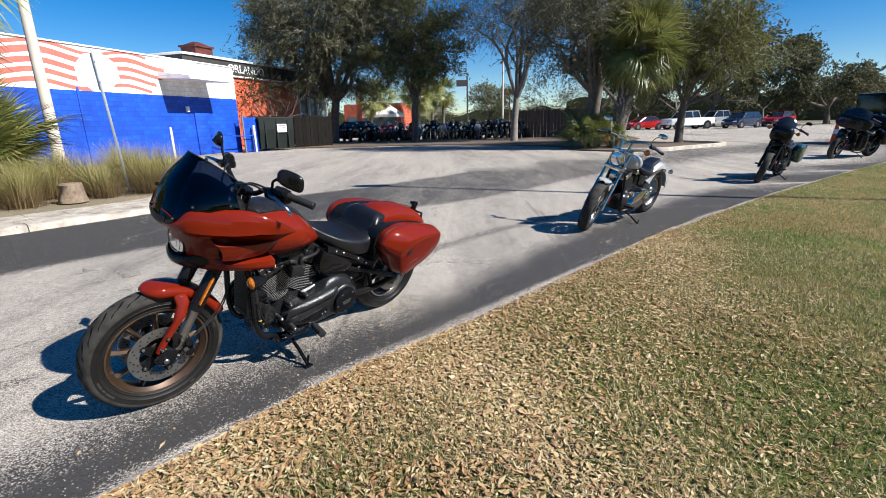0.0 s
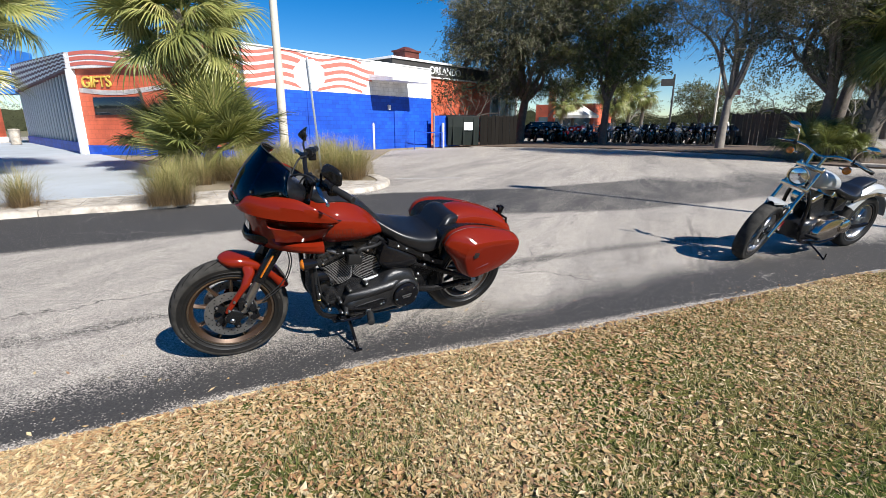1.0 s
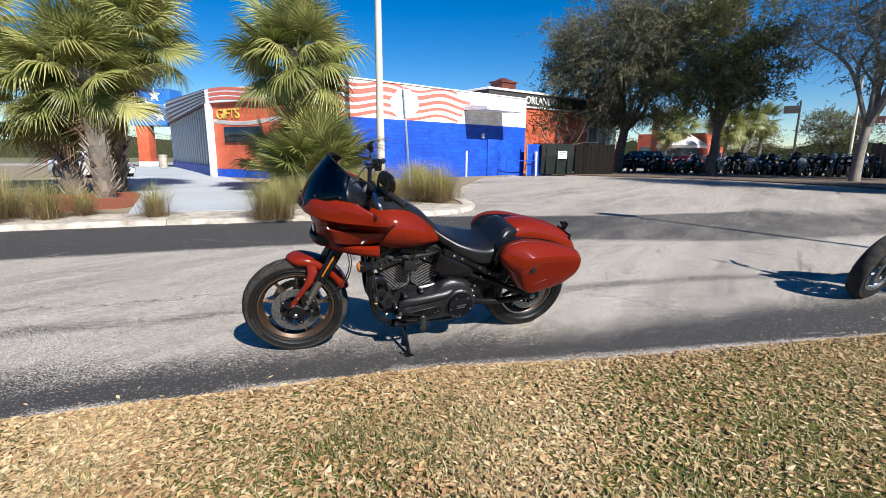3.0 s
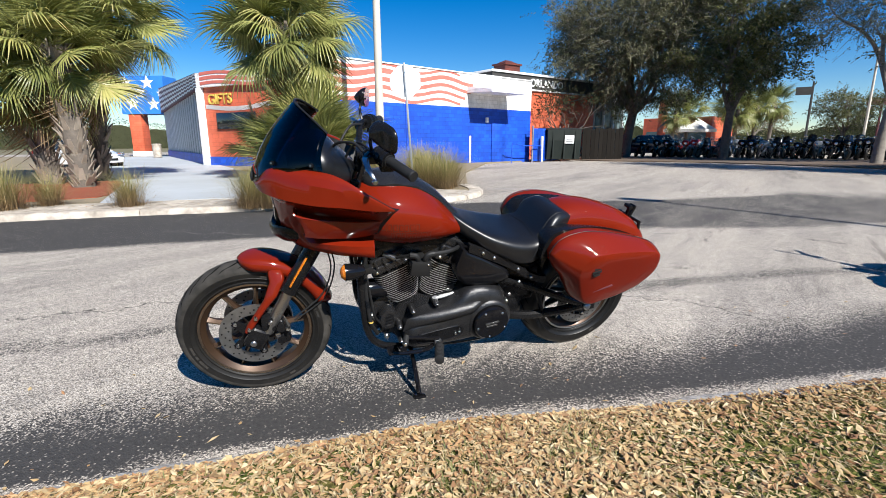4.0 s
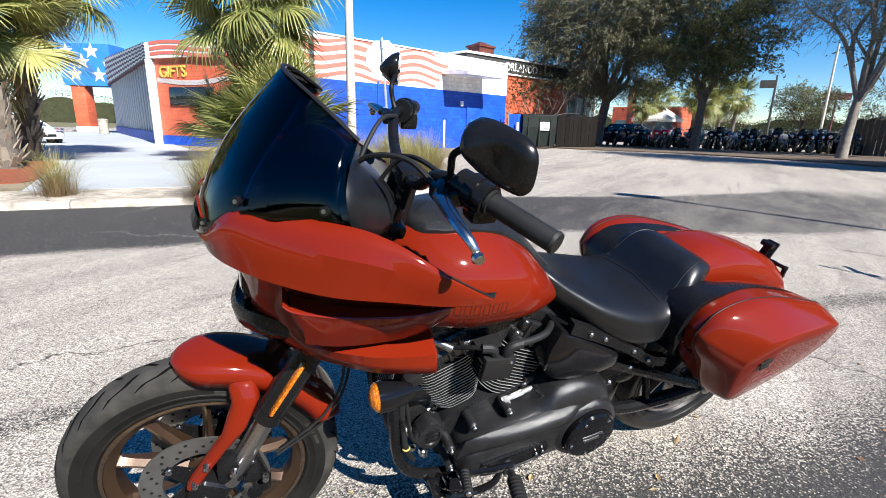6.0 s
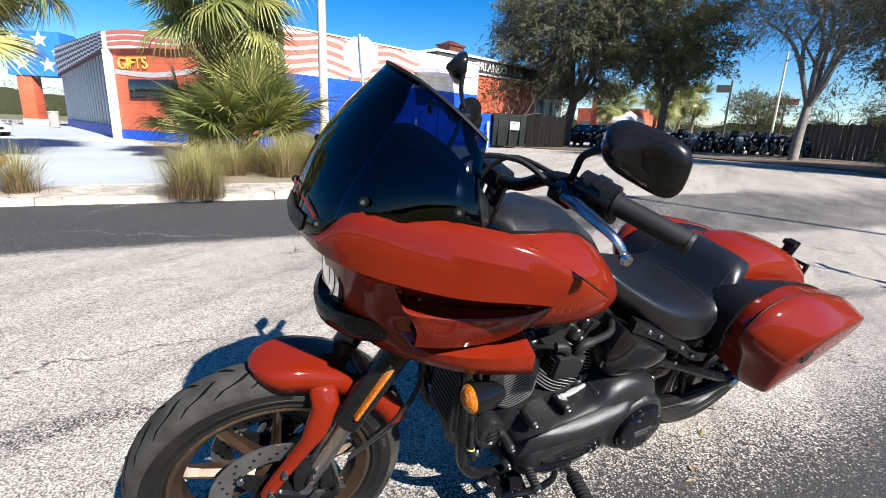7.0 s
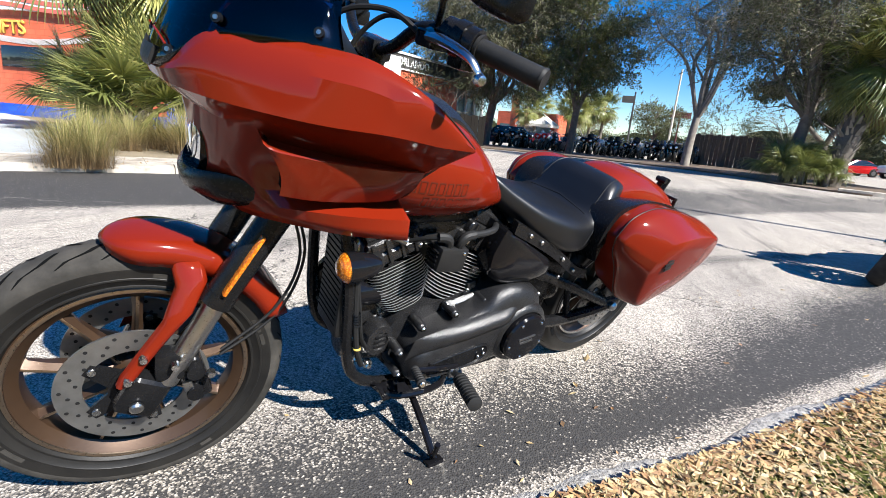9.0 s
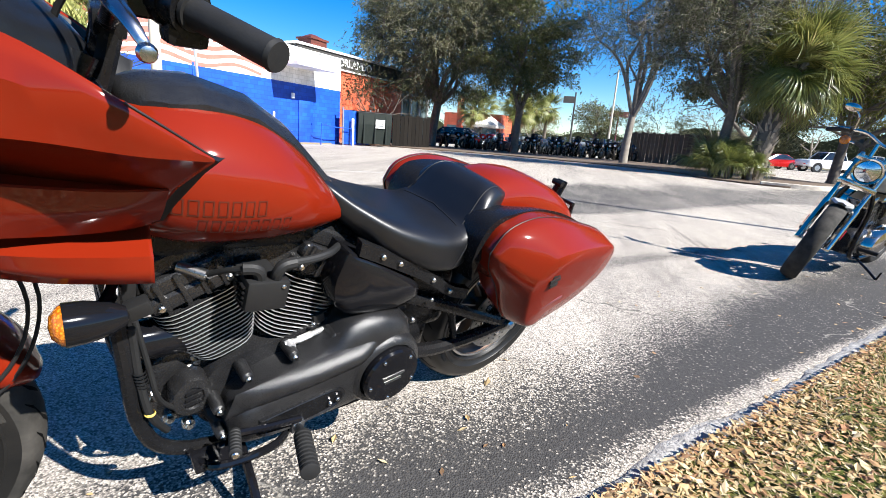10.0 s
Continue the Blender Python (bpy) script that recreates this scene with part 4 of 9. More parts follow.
    for k in range(4):
        bm = B()
        box(bm, (l5 - 4.2 + k * 1.35, 0.12, 2.4), (0.12, 0.2, 4.8), 0.01)
        part("mullion", bm, MAT["muralwhite"], dl)
    bm = B()
    box(bm, (4.0, 2.6, 6.2), (1.5, 1.2, 0.9))
    box(bm, (4.0, 2.6, 6.68), (1.7, 1.4, 0.12))
    skin(bm, [[V(3.3, 2.0, 6.73), V(4.7, 2.0, 6.73), V(4.7, 3.2, 6.73), V(3.3, 3.2, 6.73)], [V(3.8, 2.5, 7.0), V(4.2, 2.5, 7.0), V(4.2, 2.7, 7.0), V(3.8, 2.7, 7.0)]], True, True)
    part("chimney", bm, MAT["brick"], dl, "red brick roof chimney", 0)
    # far shop row glimpsed between the trees
    far = thing("far_shop", "distant shopfront with orange wall and pillar", "building", pose(-13, 66, 0, 0, 0, -12))
    bm = B()
    box(bm, (2, 4, 2.0), (8, 8, 4.0))
    part("wall", bm, MAT["dealer"], far, smooth=0)
    bm = B()
    box(bm, (2, -0.05, 1.3), (7, 0.1, 2.2))
    part("shop_window", bm, MAT["teal"], far, smooth=0)
    bm = B()
    box(bm, (1.6, -3.0, 2.9), (0.7, 0.7, 5.8), 0.02)
    part("pillar", bm, MAT["dealer"], far)
    bm = B()
    skin(bm, [[V(5.2 + 2.0 * c, -4 + 2.2 * s, z) for c, s in ((-1, -1), (1, -1), (1, 1), (-1, 1))] for z in (2.2, 2.5)] + [[V(5.2 + 0.1 * c, -4 + 0.1 * s, 4.0) for c, s in ((-1, -1), (1, -1), (1, 1), (-1, 1))]], True, True)
    part("tent_roof", bm, MAT["muralwhite"], far, "white canopy tent roof", 0)


def build_fences():
    def fence(p, q, h, label, mat="wood"):
        m, ln = wall_frame(p, q)
        f = thing("fence", label, "fence", m)
        n = int(ln / 0.31)
        for i in range(n):
            bm = B()
            hh = h + 0.05 * math.sin(i * 2.3)
            box(bm, (0.15 + i * 0.31, 0.012 * (i % 2), hh / 2), (0.295, 0.025, hh), 0.004, Matrix.Rotation(0.008 * math.sin(i * 5.1), 3, "Y"), seg=1)
            part("board", bm, MAT[mat], f, smooth=0)
        for z in (0.4, h - 0.3):
            bm = B()
            box(bm, (ln / 2, 0.06, z), (ln, 0.05, 0.09))
            part("rail", bm, MAT[mat], f, smooth=0)
        return f

    fence((5.3, 41.0), (10.6, 35.6), 2.15, "weathered brown board fence behind the trees")
    # boards darkened in colour for the shade of the oak
    fence((-10.4, 31.6), (-8.5, 34.2), 2.0, "brown board fence beside the waste skip, tree shade put into its colour", "shadedwood")
    sk = thing("waste_skip", "dark green steel waste skip with a paper notice", "skip", pose(-11.3, 30.0, 0, 0, 0, 40) @ Matrix.Scale(1.14, 4))
    bm = B()
    skin(bm, [[V(x, y, z) for x, y in ((-0.9, -0.75 - o), (0.9, -0.75 - o), (0.9, 0.75), (-0.9, 0.75))] for z, o in ((0.12, 0), (1.1, 0.12), (1.65, 0.12))], True, True)
    for x in (-0.6, 0, 0.6):
        box(bm, (x, -0.86, 0.85), (0.07, 0.09, 1.4))
    part("body", bm, MAT["greenmetal"], sk, smooth=0)
    bm = B()
    box(bm, (0, 0, 1.72), (1.9, 1.7, 0.07), 0.02, Matrix.Rotation(0.06, 3, "X"))
    part("lid", bm, MAT["plastic"], sk)
    bm = B()
    box(bm, (0.25, -0.925, 1.15), (0.5, 0.01, 0.42))
    part("notice", bm, MAT["signback"], sk)
    for k in range(3):
        bm = B()
        box(bm, (0.25, -0.933, 1.27 - k * 0.11), (0.36, 0.004, 0.03))
        part("print_bar", bm, MAT["plastic"], sk)
    # concrete lamp pole and the back of a road sign
    bm = B()
    lathe(bm, [(0, 0), (0.17, 0), (0.165, 0.3), (0.11, 9.0), (0, 9.0)], (-12.3, 14.9, 0.1), "z", 14)
    solid("concrete_pole", bm, MAT["pole"], "tall cream concrete utility pole in the bed", "pole")
    sg = thing("road_sign", "white octagonal road sign seen from behind on a leaning post", "sign", pose(-7.35, 10.75, 0.11, 0, -3.5, 39))
    bm = B()
    box(bm, (0, 0, 1.45), (0.05, 0.035, 2.95), 0.004)
    part("post", bm, MAT["galv"], sg)
    bm = B()
    oc = [(0.4 * math.cos(math.pi / 8 + k * math.pi / 4), 2.5 + 0.4 * math.sin(math.pi / 8 + k * math.pi / 4)) for k in range(8)]
    skin(bm, [[V(x, 0.025, z) for x, z in oc], [V(x, 0.031, z) for x, z in oc]], True, True)
    part("plate", bm, MAT["signback"], sg, smooth=0)
    for z in (2.3, 2.7):
        bm = B()
        cyl(bm, (0, -0.03, z), (0, 0.03, z), 0.012, seg=8)
        part("bolt", bm, MAT["bolt"], sg)
    # far poles and boards
    for x, y, h, r, lab in ((6.0, 62, 9.5, 0.13, "tall pale lamp pole beyond the lot"), (1.5, 58, 6.5, 0.12, "dark sign pole beyond the lot")):
        bm = B()
        cyl(bm, (x, y, 0), (x, y, h), r, r * 0.7, 10)
        if h < 7:
            box(bm, (x - 0.6, y, 5.7), (1.3, 0.25, 0.7))
        solid("far_pole", bm, MAT["pole"] if h > 7 else MAT["fascia"], lab, "pole")
    bm = B()
    box(bm, (8.6, 78, 5.7), (2.8, 0.4, 0.8))
    cyl(bm, (8.6, 78, 0), (8.6, 78, 5.4), 0.12)
    solid("roadside_board", bm, MAT["maroon"], "distant maroon roadside board on a post", "sign", smooth=0)
    # street lamp whose shadow lies across the lot
    k = 9.0 / math.tan(SUN_EL)
    bx, by = -1.9 + SUN_AZ.x * k, 11.35 + SUN_AZ.y * k
    lamp = thing("street_lamp", "tall steel street lamp on the lawn", "street lamp", Matrix.Translation((bx, by, 0)))
    bm = B()
    cyl(bm, (0, 0, 0), (0, 0, 9.0), 0.085, 0.05, 12)
    part("pole", bm, MAT["galv"], lamp)
    bm = B()
    box(bm, (0, 0, 9.05), (0.75, 0.35, 0.16), 0.03)
    part("lamp_head", bm, MAT["galv"], lamp)


build_mural()
build_fences()


# ---- plants ----
def frond_mesh(name, seed, R=0.95, pet=0.9, droop=0.5, mat="frond"):
    """A fan leaf: stalk along +x running on as a bent midrib, narrow folded blades with hanging tips."""
    rg = random.Random(seed)
    bm = B()
    tube(bm, [(0, 0, 0), (pet * 0.5, 0, 0.03), (pet, 0, -0.02), (pet + 0.3 * R, 0, -0.06 - 0.1 * droop)], [0.018, 0.006], 5)
    n = 40
    for i in range(n):
        s = -1 + 2 * i / (n - 1)
        a = s * 1.95
        L = R * (1.0 - 0.34 * abs(s) ** 1.6) * rg.uniform(0.86, 1.08)
        d = V(math.cos(a), math.sin(a), 0.12 - 0.3 * abs(s) + rg.uniform(-0.07, 0.07)).normalized()
        side = V(-math.sin(a), math.cos(a), 0)
        run = 1 - abs(s)
        base = V(pet - 0.03 + 0.3 * R * run, 0, -0.02 - (0.04 + 0.1 * droop) * run)
        hang = droop * rg.uniform(0.6, 1.5)
        rows = []
        fold = 0.014 if i % 2 else -0.014
        for j in range(6):
            t = j / 5
            w = 0.0205 * (1 - t) ** 0.75 * (0.3 + min(1, t * 4)) + 0.0012
            sag = -L * (hang * 0.5 * t * t + hang * 1.5 * max(0, t - 0.55) ** 1.5)
            p = base + d * (L * (t - 0.10 * hang * t * t)) + V(0, 0, sag) + side * (rg.uniform(-0.008, 0.008) * t)
            rows.append([p - side * w, p + V(0, 0, fold * (1 - t)), p + side * w])
        skin(bm, rows, False, False)
    return finish(name, bm, MAT[mat], 60)


FRONDS = [frond_mesh("frond", k, 0.78 + 0.05 * (k % 3), 0.80 + 0.15 * (k % 2), 0.12 + 0.16 * k) for k in range(5)]
UPRIGHT = [frond_mesh("frond", 50 + k, 0.88, 0.70 + 0.08 * k, 0.05 + 0.07 * k) for k in range(4)]
DARK = [frond_mesh("frond", 30 + k, 0.9, 0.8, 0.3 + 0.22 * k, "darkfrond") for k in range(4)]
DEAD = [frond_mesh("dead_frond", 20 + k, 0.7, 0.7, 1.1, "deadfrond") for k in range(2)]


def palm(x, y, z, h, lean, scale, count, label, seed, r=0.19, boots=True, low=-0.75, dead=6, kinds=None):
    """Fan palm: a booted trunk and a round head of fan leaves."""
    rg = random.Random(seed)
    p = thing("palm", label, "palm", Matrix.Translation((x, y, z)), "fan palms")
    top = V(lean[0], lean[1], h)
    bm = B()
    tr = crom([(0, 0, -0.1), (lean[0] * 0.3, lean[1] * 0.3, h * 0.4), (lean[0], lean[1], h)], 14)
    tube(bm, tr, [r * 1.05, r * 0.85], 14)
    part("trunk", bm, MAT["bark"], p)
    if boots:
        bm = B()
        for j in range(int(h * 34)):
            t = rg.uniform(0.05, 1.0)
            i = min(int(t * 13), 12)
            c = tr[i].lerp(tr[i + 1], t * 13 - i)
            a = rg.uniform(0, 2 * math.pi)
            d = V(math.cos(a), math.sin(a), 0)
            s = V(-d.y, d.x, 0)
            b0 = c + d * r * 0.8
            tip = b0 + d * rg.uniform(0.12, 0.26) + V(0, 0, rg.uniform(0.2, 0.38))
            w = rg.uniform(0.05, 0.09)
            skin(bm, [[b0 - s * w, b0 + s * w, b0 + s * w - V(0, 0, 0.08), b0 - s * w - V(0, 0, 0.08)],
                      [tip - s * w * 0.45, tip + s * w * 0.45, tip + s * w * 0.45 - d * 0.02 - V(0, 0, 0.04), tip - s * w * 0.45 - d * 0.02 - V(0, 0, 0.04)]], True, True)
        part("leaf_base", bm, MAT["boot"], p, "criss-crossed pale old leaf bases", 0)["kind"] = "stuff"
    for j in range(count + dead):
        dd = j >= count
        ob = new("frond", rg.choice(DEAD if dd else kinds or FRONDS))
        ob.parent = p
        az = j * 2.39996 + rg.uniform(-0.25, 0.25)
        el = rg.uniform(-1.35, -0.9) if dd else lerp(low, 1.4, ((j + 0.5) / count) ** 0.85) + rg.uniform(-0.2, 0.2)
        sc = scale * rg.uniform(0.78, 1.12)
        ob.matrix_local = (Matrix.Translation(top + V(0, 0, rg.uniform(-0.25, 0.1) * scale)) @ Matrix.Rotation(az, 4, "Z") @ Matrix.Rotation(-el, 4, "Y")
                           @ Matrix.Rotation(rg.uniform(-0.8, 0.8), 4, "X") @ Matrix.Diagonal((sc, sc, sc, 1)))
    return p


def grass_mesh(seed, n=260, h=0.95):
    rg = random.Random(seed)
    bm = B()
    for i in range(n):
        a = rg.uniform(0, 2 * math.pi)
        r0 = abs(rg.gauss(0, 0.15))
        o = V(r0 * math.cos(a), r0 * math.sin(a), -0.03)
        b = a + rg.gauss(0, 0.6)
        out = rg.uniform(0.05, 0.8) * h
        hh = rg.uniform(0.34, 1.0) * h
        d = V(math.cos(b), math.sin(b), 0)
        s = V(-d.y, d.x, 0) * rg.uniform(0.002, 0.0048)
        rows = []
        for j in range(4):
            t = j / 3
            p = o + d * (out * t ** 1.7) + V(0, 0, hh * (t - 0.38 * t ** 3 * (out / hh)))
            rows.append([p - s * (1 - t * 0.85), p + s * (1 - t * 0.85)])
        skin(bm, rows, False, False)
    return finish("grass_clump", bm, MAT["grass"], 60)


def build_grass():
    ms = [grass_mesh(k, 1050, 1.2) for k in range(4)]
    rg = random.Random(5)
    spots = [(-8.75, 4.75, 0.8), (-9.9, 3.4, 0.9), (-9.9, 2.5, 0.9), (-10.3, 2.2, 1.0), (-10.7, 1.2, 1.0), (-10.6, 3.0, 1.0), (-11.2, 2.1, 1.05), (-12.2, 3.0, 1.1), (-11.6, 1.0, 1.1), (-12.8, 1.4, 1.1), (-13.6, 2.4, 1.1), (-10.0, 4.0, 0.7),
             (-7.0, 5.95, 0.82), (-7.2, 6.3, 0.92), (-6.75, 6.15, 0.7),
             (-8.7, 8.2, 0.8), (-9.1, 7.7, 0.72), (-9.3, 8.3, 0.85), (-7.9, 8.7, 0.95), (-8.25, 9.0, 1.0), (-8.9, 9.0, 0.9), (-7.2, 9.85, 0.85), (-8.3, 9.8, 0.95), (-7.8, 10.3, 0.9), (-8.9, 10.2, 1.0), (-8.4, 10.9, 1.05), (-9.6, 11.2, 1.1),
             (-6.2, 10.5, 1.0), (-6.45, 10.95, 1.1), (-6.7, 10.5, 0.95), (-7.0, 11.3, 1.15), (-7.8, 11.8, 1.2), (-8.8, 12.6, 1.2), (-10.6, 12.9, 1.2), (-9.6, 13.8, 1.2),
             (-14.2, -0.2, 1.2), (-13.2, -0.9, 1.2), (-15.4, 1.2, 1.2), (-11.0, 12.0, 1.2), (-12.2, 13.4, 1.1)]
    for x, y, s in spots:
        ob = new("grass_clump", rg.choice(ms))
        ob.matrix_world = Matrix.Translation((x, y, 0.08)) @ Matrix.Rotation(rg.uniform(0, 6), 4, "Z") @ Matrix.Diagonal((s * 0.95, s * 0.95, s * 0.9, 1))
        tagged(ob, "tall tan and green ornamental grass clump behind the kerb", "grass", "ornamental grasses")


def tree(name, x, y, h, spread, crown_z, leaves, leaf, mat, bark, seed, label, trunk_r=0.25, fork=0.28, droop=0.0, tilt=(0, 0), levels=4, puff=0.75, aspect=1.0, cat="tree", steep=1.0):
    """Tapered trunk, limbs and twigs, with a crown of many small leaf sprays gathered round the twig ends."""
    rg = random.Random(seed)
    nr = np.random.default_rng(seed)
    t = thing(name, label, cat, Matrix.Translation((x, y, 0)))
    bm = B()
    ends = []

    def limb(p, d, ln, r, lv):
        n = 4
        pts = [p]
        q = p.copy()
        dd = d.normalized()
        for i in range(n):
            g = 0.04 if lv == levels else 0.13
            dd = (dd + V(rg.gauss(0, g), rg.gauss(0, g), rg.gauss(0.03, 0.08) - droop * (0.05 + 0.1 * (lv < 2)))).normalized()
            q = q + dd * (ln / n)
            pts.append(q.copy())
        tube(bm, pts, [r, r * 0.55], 8 if lv > 2 else 5 if lv > 0 else 3)
        if lv <= 1:
            ends.extend(pts[1:])
        if lv == 0:
            return
        for k in range(rg.choice((2, 3, 3)) if lv < levels else 4):
            at = pts[rg.choice((2, 3, 4)) if lv < levels else 4]
            az = rg.uniform(0, 2 * math.pi) if lv < levels else k * 1.57 + rg.uniform(-0.5, 0.5)
            sp = rg.uniform(0.45, 0.95) * (steep if lv == levels else 1)
            u, w = frame_axes(dd)
            nd = dd * math.cos(sp) + (u * math.cos(az) + w * math.sin(az)) * math.sin(sp)
            nd.x *= spread
            nd.y *= spread
            limb(at, nd, ln * rg.uniform(0.62, 0.86) if lv < levels else h * rg.uniform(0.26, 0.34), r * rg.uniform(0.42, 0.6), lv - 1)

    limb(V(0, 0, -0.15), V(tilt[0], tilt[1], 1), h * fork, trunk_r, levels)
    part("trunk", bm, MAT[bark], t, smooth=50)
    if leaves:
        E = np.array([tuple(e) for e in ends])
        top = E[:, 2].max()
        E[:, 2] = crown_z + (E[:, 2] - E[:, 2].min()) * (h * 0.97 - crown_z) / (top - E[:, 2].min())
        E = E[E[:, 2] > crown_z * 0.8]
        # sprays: short twigs round the limb ends, leaves strung along each
        per = 16
        m = leaves // per
        off = nr.normal(size=(m, 3))
        off *= (puff * nr.random(m) ** 0.45 / np.linalg.norm(off, axis=1))[:, None]
        root = E[nr.integers(0, len(E), m)] + off * [1, 1, 0.8 * aspect]
        way = root - [E[:, 0].mean(), E[:, 1].mean(), E[:, 2].mean()]
        way = way / (np.linalg.norm(way, axis=1)[:, None] + 1e-6) + nr.normal(0, 0.7, (m, 3)) + [0, 0, 0.25 - droop * 2.2]
        way /= np.linalg.norm(way, axis=1)[:, None]
        run = nr.uniform(0.5, 1.15, m) * puff
        t0 = nr.random((m, per)) ** 0.8
        c = (root[:, None] + way[:, None] * (run[:, None] * t0)[..., None] + nr.normal(0, leaf * 0.55, (m, per, 3))).reshape(-1, 3)
        a = (way[:, None] + nr.normal(0, 0.55, (m, per, 3))).reshape(-1, 3)
        keep = (c[:, 2] > crown_z) & (c[:, 2] < h * 1.03)
        c, a = c[keep], a[keep]
        n = len(c)
        a /= np.linalg.norm(a, axis=1)[:, None]
        b = np.cross(a, nr.normal(size=(n, 3)))
        b /= np.linalg.norm(b, axis=1)[:, None]
        if droop:
            a[:, 2] -= droop
            a /= np.linalg.norm(a, axis=1)[:, None]
        s = leaf * nr.uniform(0.6, 1.3, n)[:, None]
        v = np.stack([c - a * s, c - b * s * 0.42, c + a * s, c + b * s * 0.42], 1).reshape(-1, 3)
        me = bpy.data.meshes.new("crown")
        me.from_pydata(v.tolist(), [], (np.arange(n)[:, None] * 4 + [0, 1, 2, 3]).tolist())
        me.materials.append(MAT[mat])
        o = new("crown", me)
        o.parent = t
        o["kind"] = "stuff"
    return t


def crowned_tree(x, y, trunk_r, fork, lobes, clumps, leaf, mat, bark, seed, label, sprays=14, size=0.85, droop=0.0, lean=(0, 0), limbs=10, per=12):
    """A tree whose limbs reach to clumps of sprays that fill the given lobes (dx, dy, z, rx, ry, rz)."""
    nr = np.random.default_rng(seed)
    t = thing("tree", label, "tree", Matrix.Translation((x, y, 0)))
    L = np.array(lobes, float)
    vol = L[:, 3] * L[:, 4] * L[:, 5]
    k = nr.choice(len(L), clumps, p=vol / vol.sum())
    d = nr.normal(size=(clumps, 3))
    d /= np.linalg.norm(d, axis=1)[:, None]
    rough = np.array([1 + 0.42 * noise.noise(V(*(q * 1.9)) + V(seed, 0, 0)) for q in d])
    c = L[k, :3] + d * L[k, 3:] * ((0.3 + 0.7 * nr.random(clumps) ** 0.6) * rough)[:, None]
    bm = B()
    top = V(lean[0], lean[1], fork)
    tube(bm, [(0, 0, -0.15), (lean[0] * 0.2, lean[1] * 0.2, fork * 0.4), (lean[0], lean[1], fork)], [trunk_r * 1.15, trunk_r * 0.8], 10, 8)
    order = nr.permutation(clumps)
    mains, samples = [], []
    for i in order:
        if all((Vector(c[i]) - m).length > float(L[:, 3].max()) * 0.55 for m in mains):
            mains.append(Vector(c[i]))
        if len(mains) >= limbs:
            break
    for m in mains:
        ln = (m - top).length
        pts = crom([top - V(0, 0, 0.3)] + [top.lerp(m, u) + V(0, 0, lift * ln) + V(*nr.normal(0, 0.055 * ln, 3)) for u, lift in ((0.25, 0.10), (0.5, 0.10), (0.75, 0.04))] + [m], 16)
        tube(bm, pts, [trunk_r * 0.52, 0.025], 6)
        samples += pts[3:]
    for i in order[limbs * 2:limbs * 5]:
        e = Vector(c[i])
        S = np.array([tuple(p) for p in samples])
        dist = np.linalg.norm(S - c[i], axis=1) + 0.7 * np.maximum(0, S[:, 2] - c[i][2])
        p = Vector(S[int(dist.argmin())])
        if 0.4 < (e - p).length:
            ln = (e - p).length
            pts = crom([p, p.lerp(e, 0.35) + V(*nr.normal(0, 0.09 * ln, 3)), p.lerp(e, 0.7) + V(*nr.normal(0, 0.09 * ln, 3)), e], 9)
            tube(bm, pts, [min(0.06, trunk_r * 0.25), 0.015], 5)
            samples += pts[2:]
    S = np.array([tuple(p) for p in samples])
    for q in c:
        dist = np.linalg.norm(S - q, axis=1) + 0.5 * np.maximum(0, S[:, 2] - q[2])
        p = Vector(S[int(dist.argmin())])
        e = Vector(q)
        if (e - p).length > 0.1:
            tube(bm, [p, p.lerp(e, 0.5) + V(*nr.normal(0, 0.12, 3)), e], [0.028, 0.008], 4)
    part("trunk", bm, MAT[bark], t, smooth=50)
    m = clumps * sprays
    cen = L[:, :3].mean(0)
    root = np.repeat(c, sprays, 0) + nr.normal(0, size * 0.42, (m, 3)) * [1, 1, 0.75]
    way = root - cen
    way = 0.7 * way / (np.linalg.norm(way, axis=1)[:, None] + 1e-6) + nr.normal(0, 0.6, (m, 3)) + [0, 0, 0.2 - droop]
    way /= np.linalg.norm(way, axis=1)[:, None]
    run = nr.uniform(0.35, 0.95, m) * size
    # bare twig of each spray, as a thin strip
    side = np.cross(way, nr.normal(size=(m, 3)))
    side *= (nr.uniform(0.005, 0.012, m) / np.linalg.norm(side, axis=1))[:, None]
    tip = root + way * (run * 1.15)[:, None]
    v = np.stack([root - side, root + side, tip + side * 0.3, tip - side * 0.3], 1).reshape(-1, 3)
    me = bpy.data.meshes.new("twig")
    me.from_pydata(v.tolist(), [], (np.arange(m)[:, None] * 4 + [0, 1, 2, 3]).tolist())
    me.materials.append(MAT["twig"])
    o = new("twig", me)
    o.parent = t
    o["kind"] = "stuff"
    if per:
        at = nr.random((m, per))
        cc = (root[:, None] + way[:, None] * (run[:, None] * at)[..., None] + nr.normal(0, leaf * 0.8, (m, per, 3))).reshape(-1, 3)
        a = (way[:, None] + nr.normal(0, 0.6, (m, per, 3))).reshape(-1, 3)
        a[:, 2] -= droop
        a /= np.linalg.norm(a, axis=1)[:, None]
        b = np.cross(a, nr.normal(size=a.shape))
        b /= np.linalg.norm(b, axis=1)[:, None]
        s = leaf * nr.uniform(0.6, 1.3, len(a))[:, None]
        v = np.stack([cc - a * s, cc - b * s * 0.4, cc + a * s, cc + b * s * 0.4], 1).reshape(-1, 3)
        me = bpy.data.meshes.new("crown")
        me.from_pydata(v.tolist(), [], (np.arange(len(a))[:, None] * 4 + [0, 1, 2, 3]).tolist())
        me.materials.append(MAT[mat])
        o = new("crown", me)
        o.parent = t
        o["kind"] = "stuff"
    return t


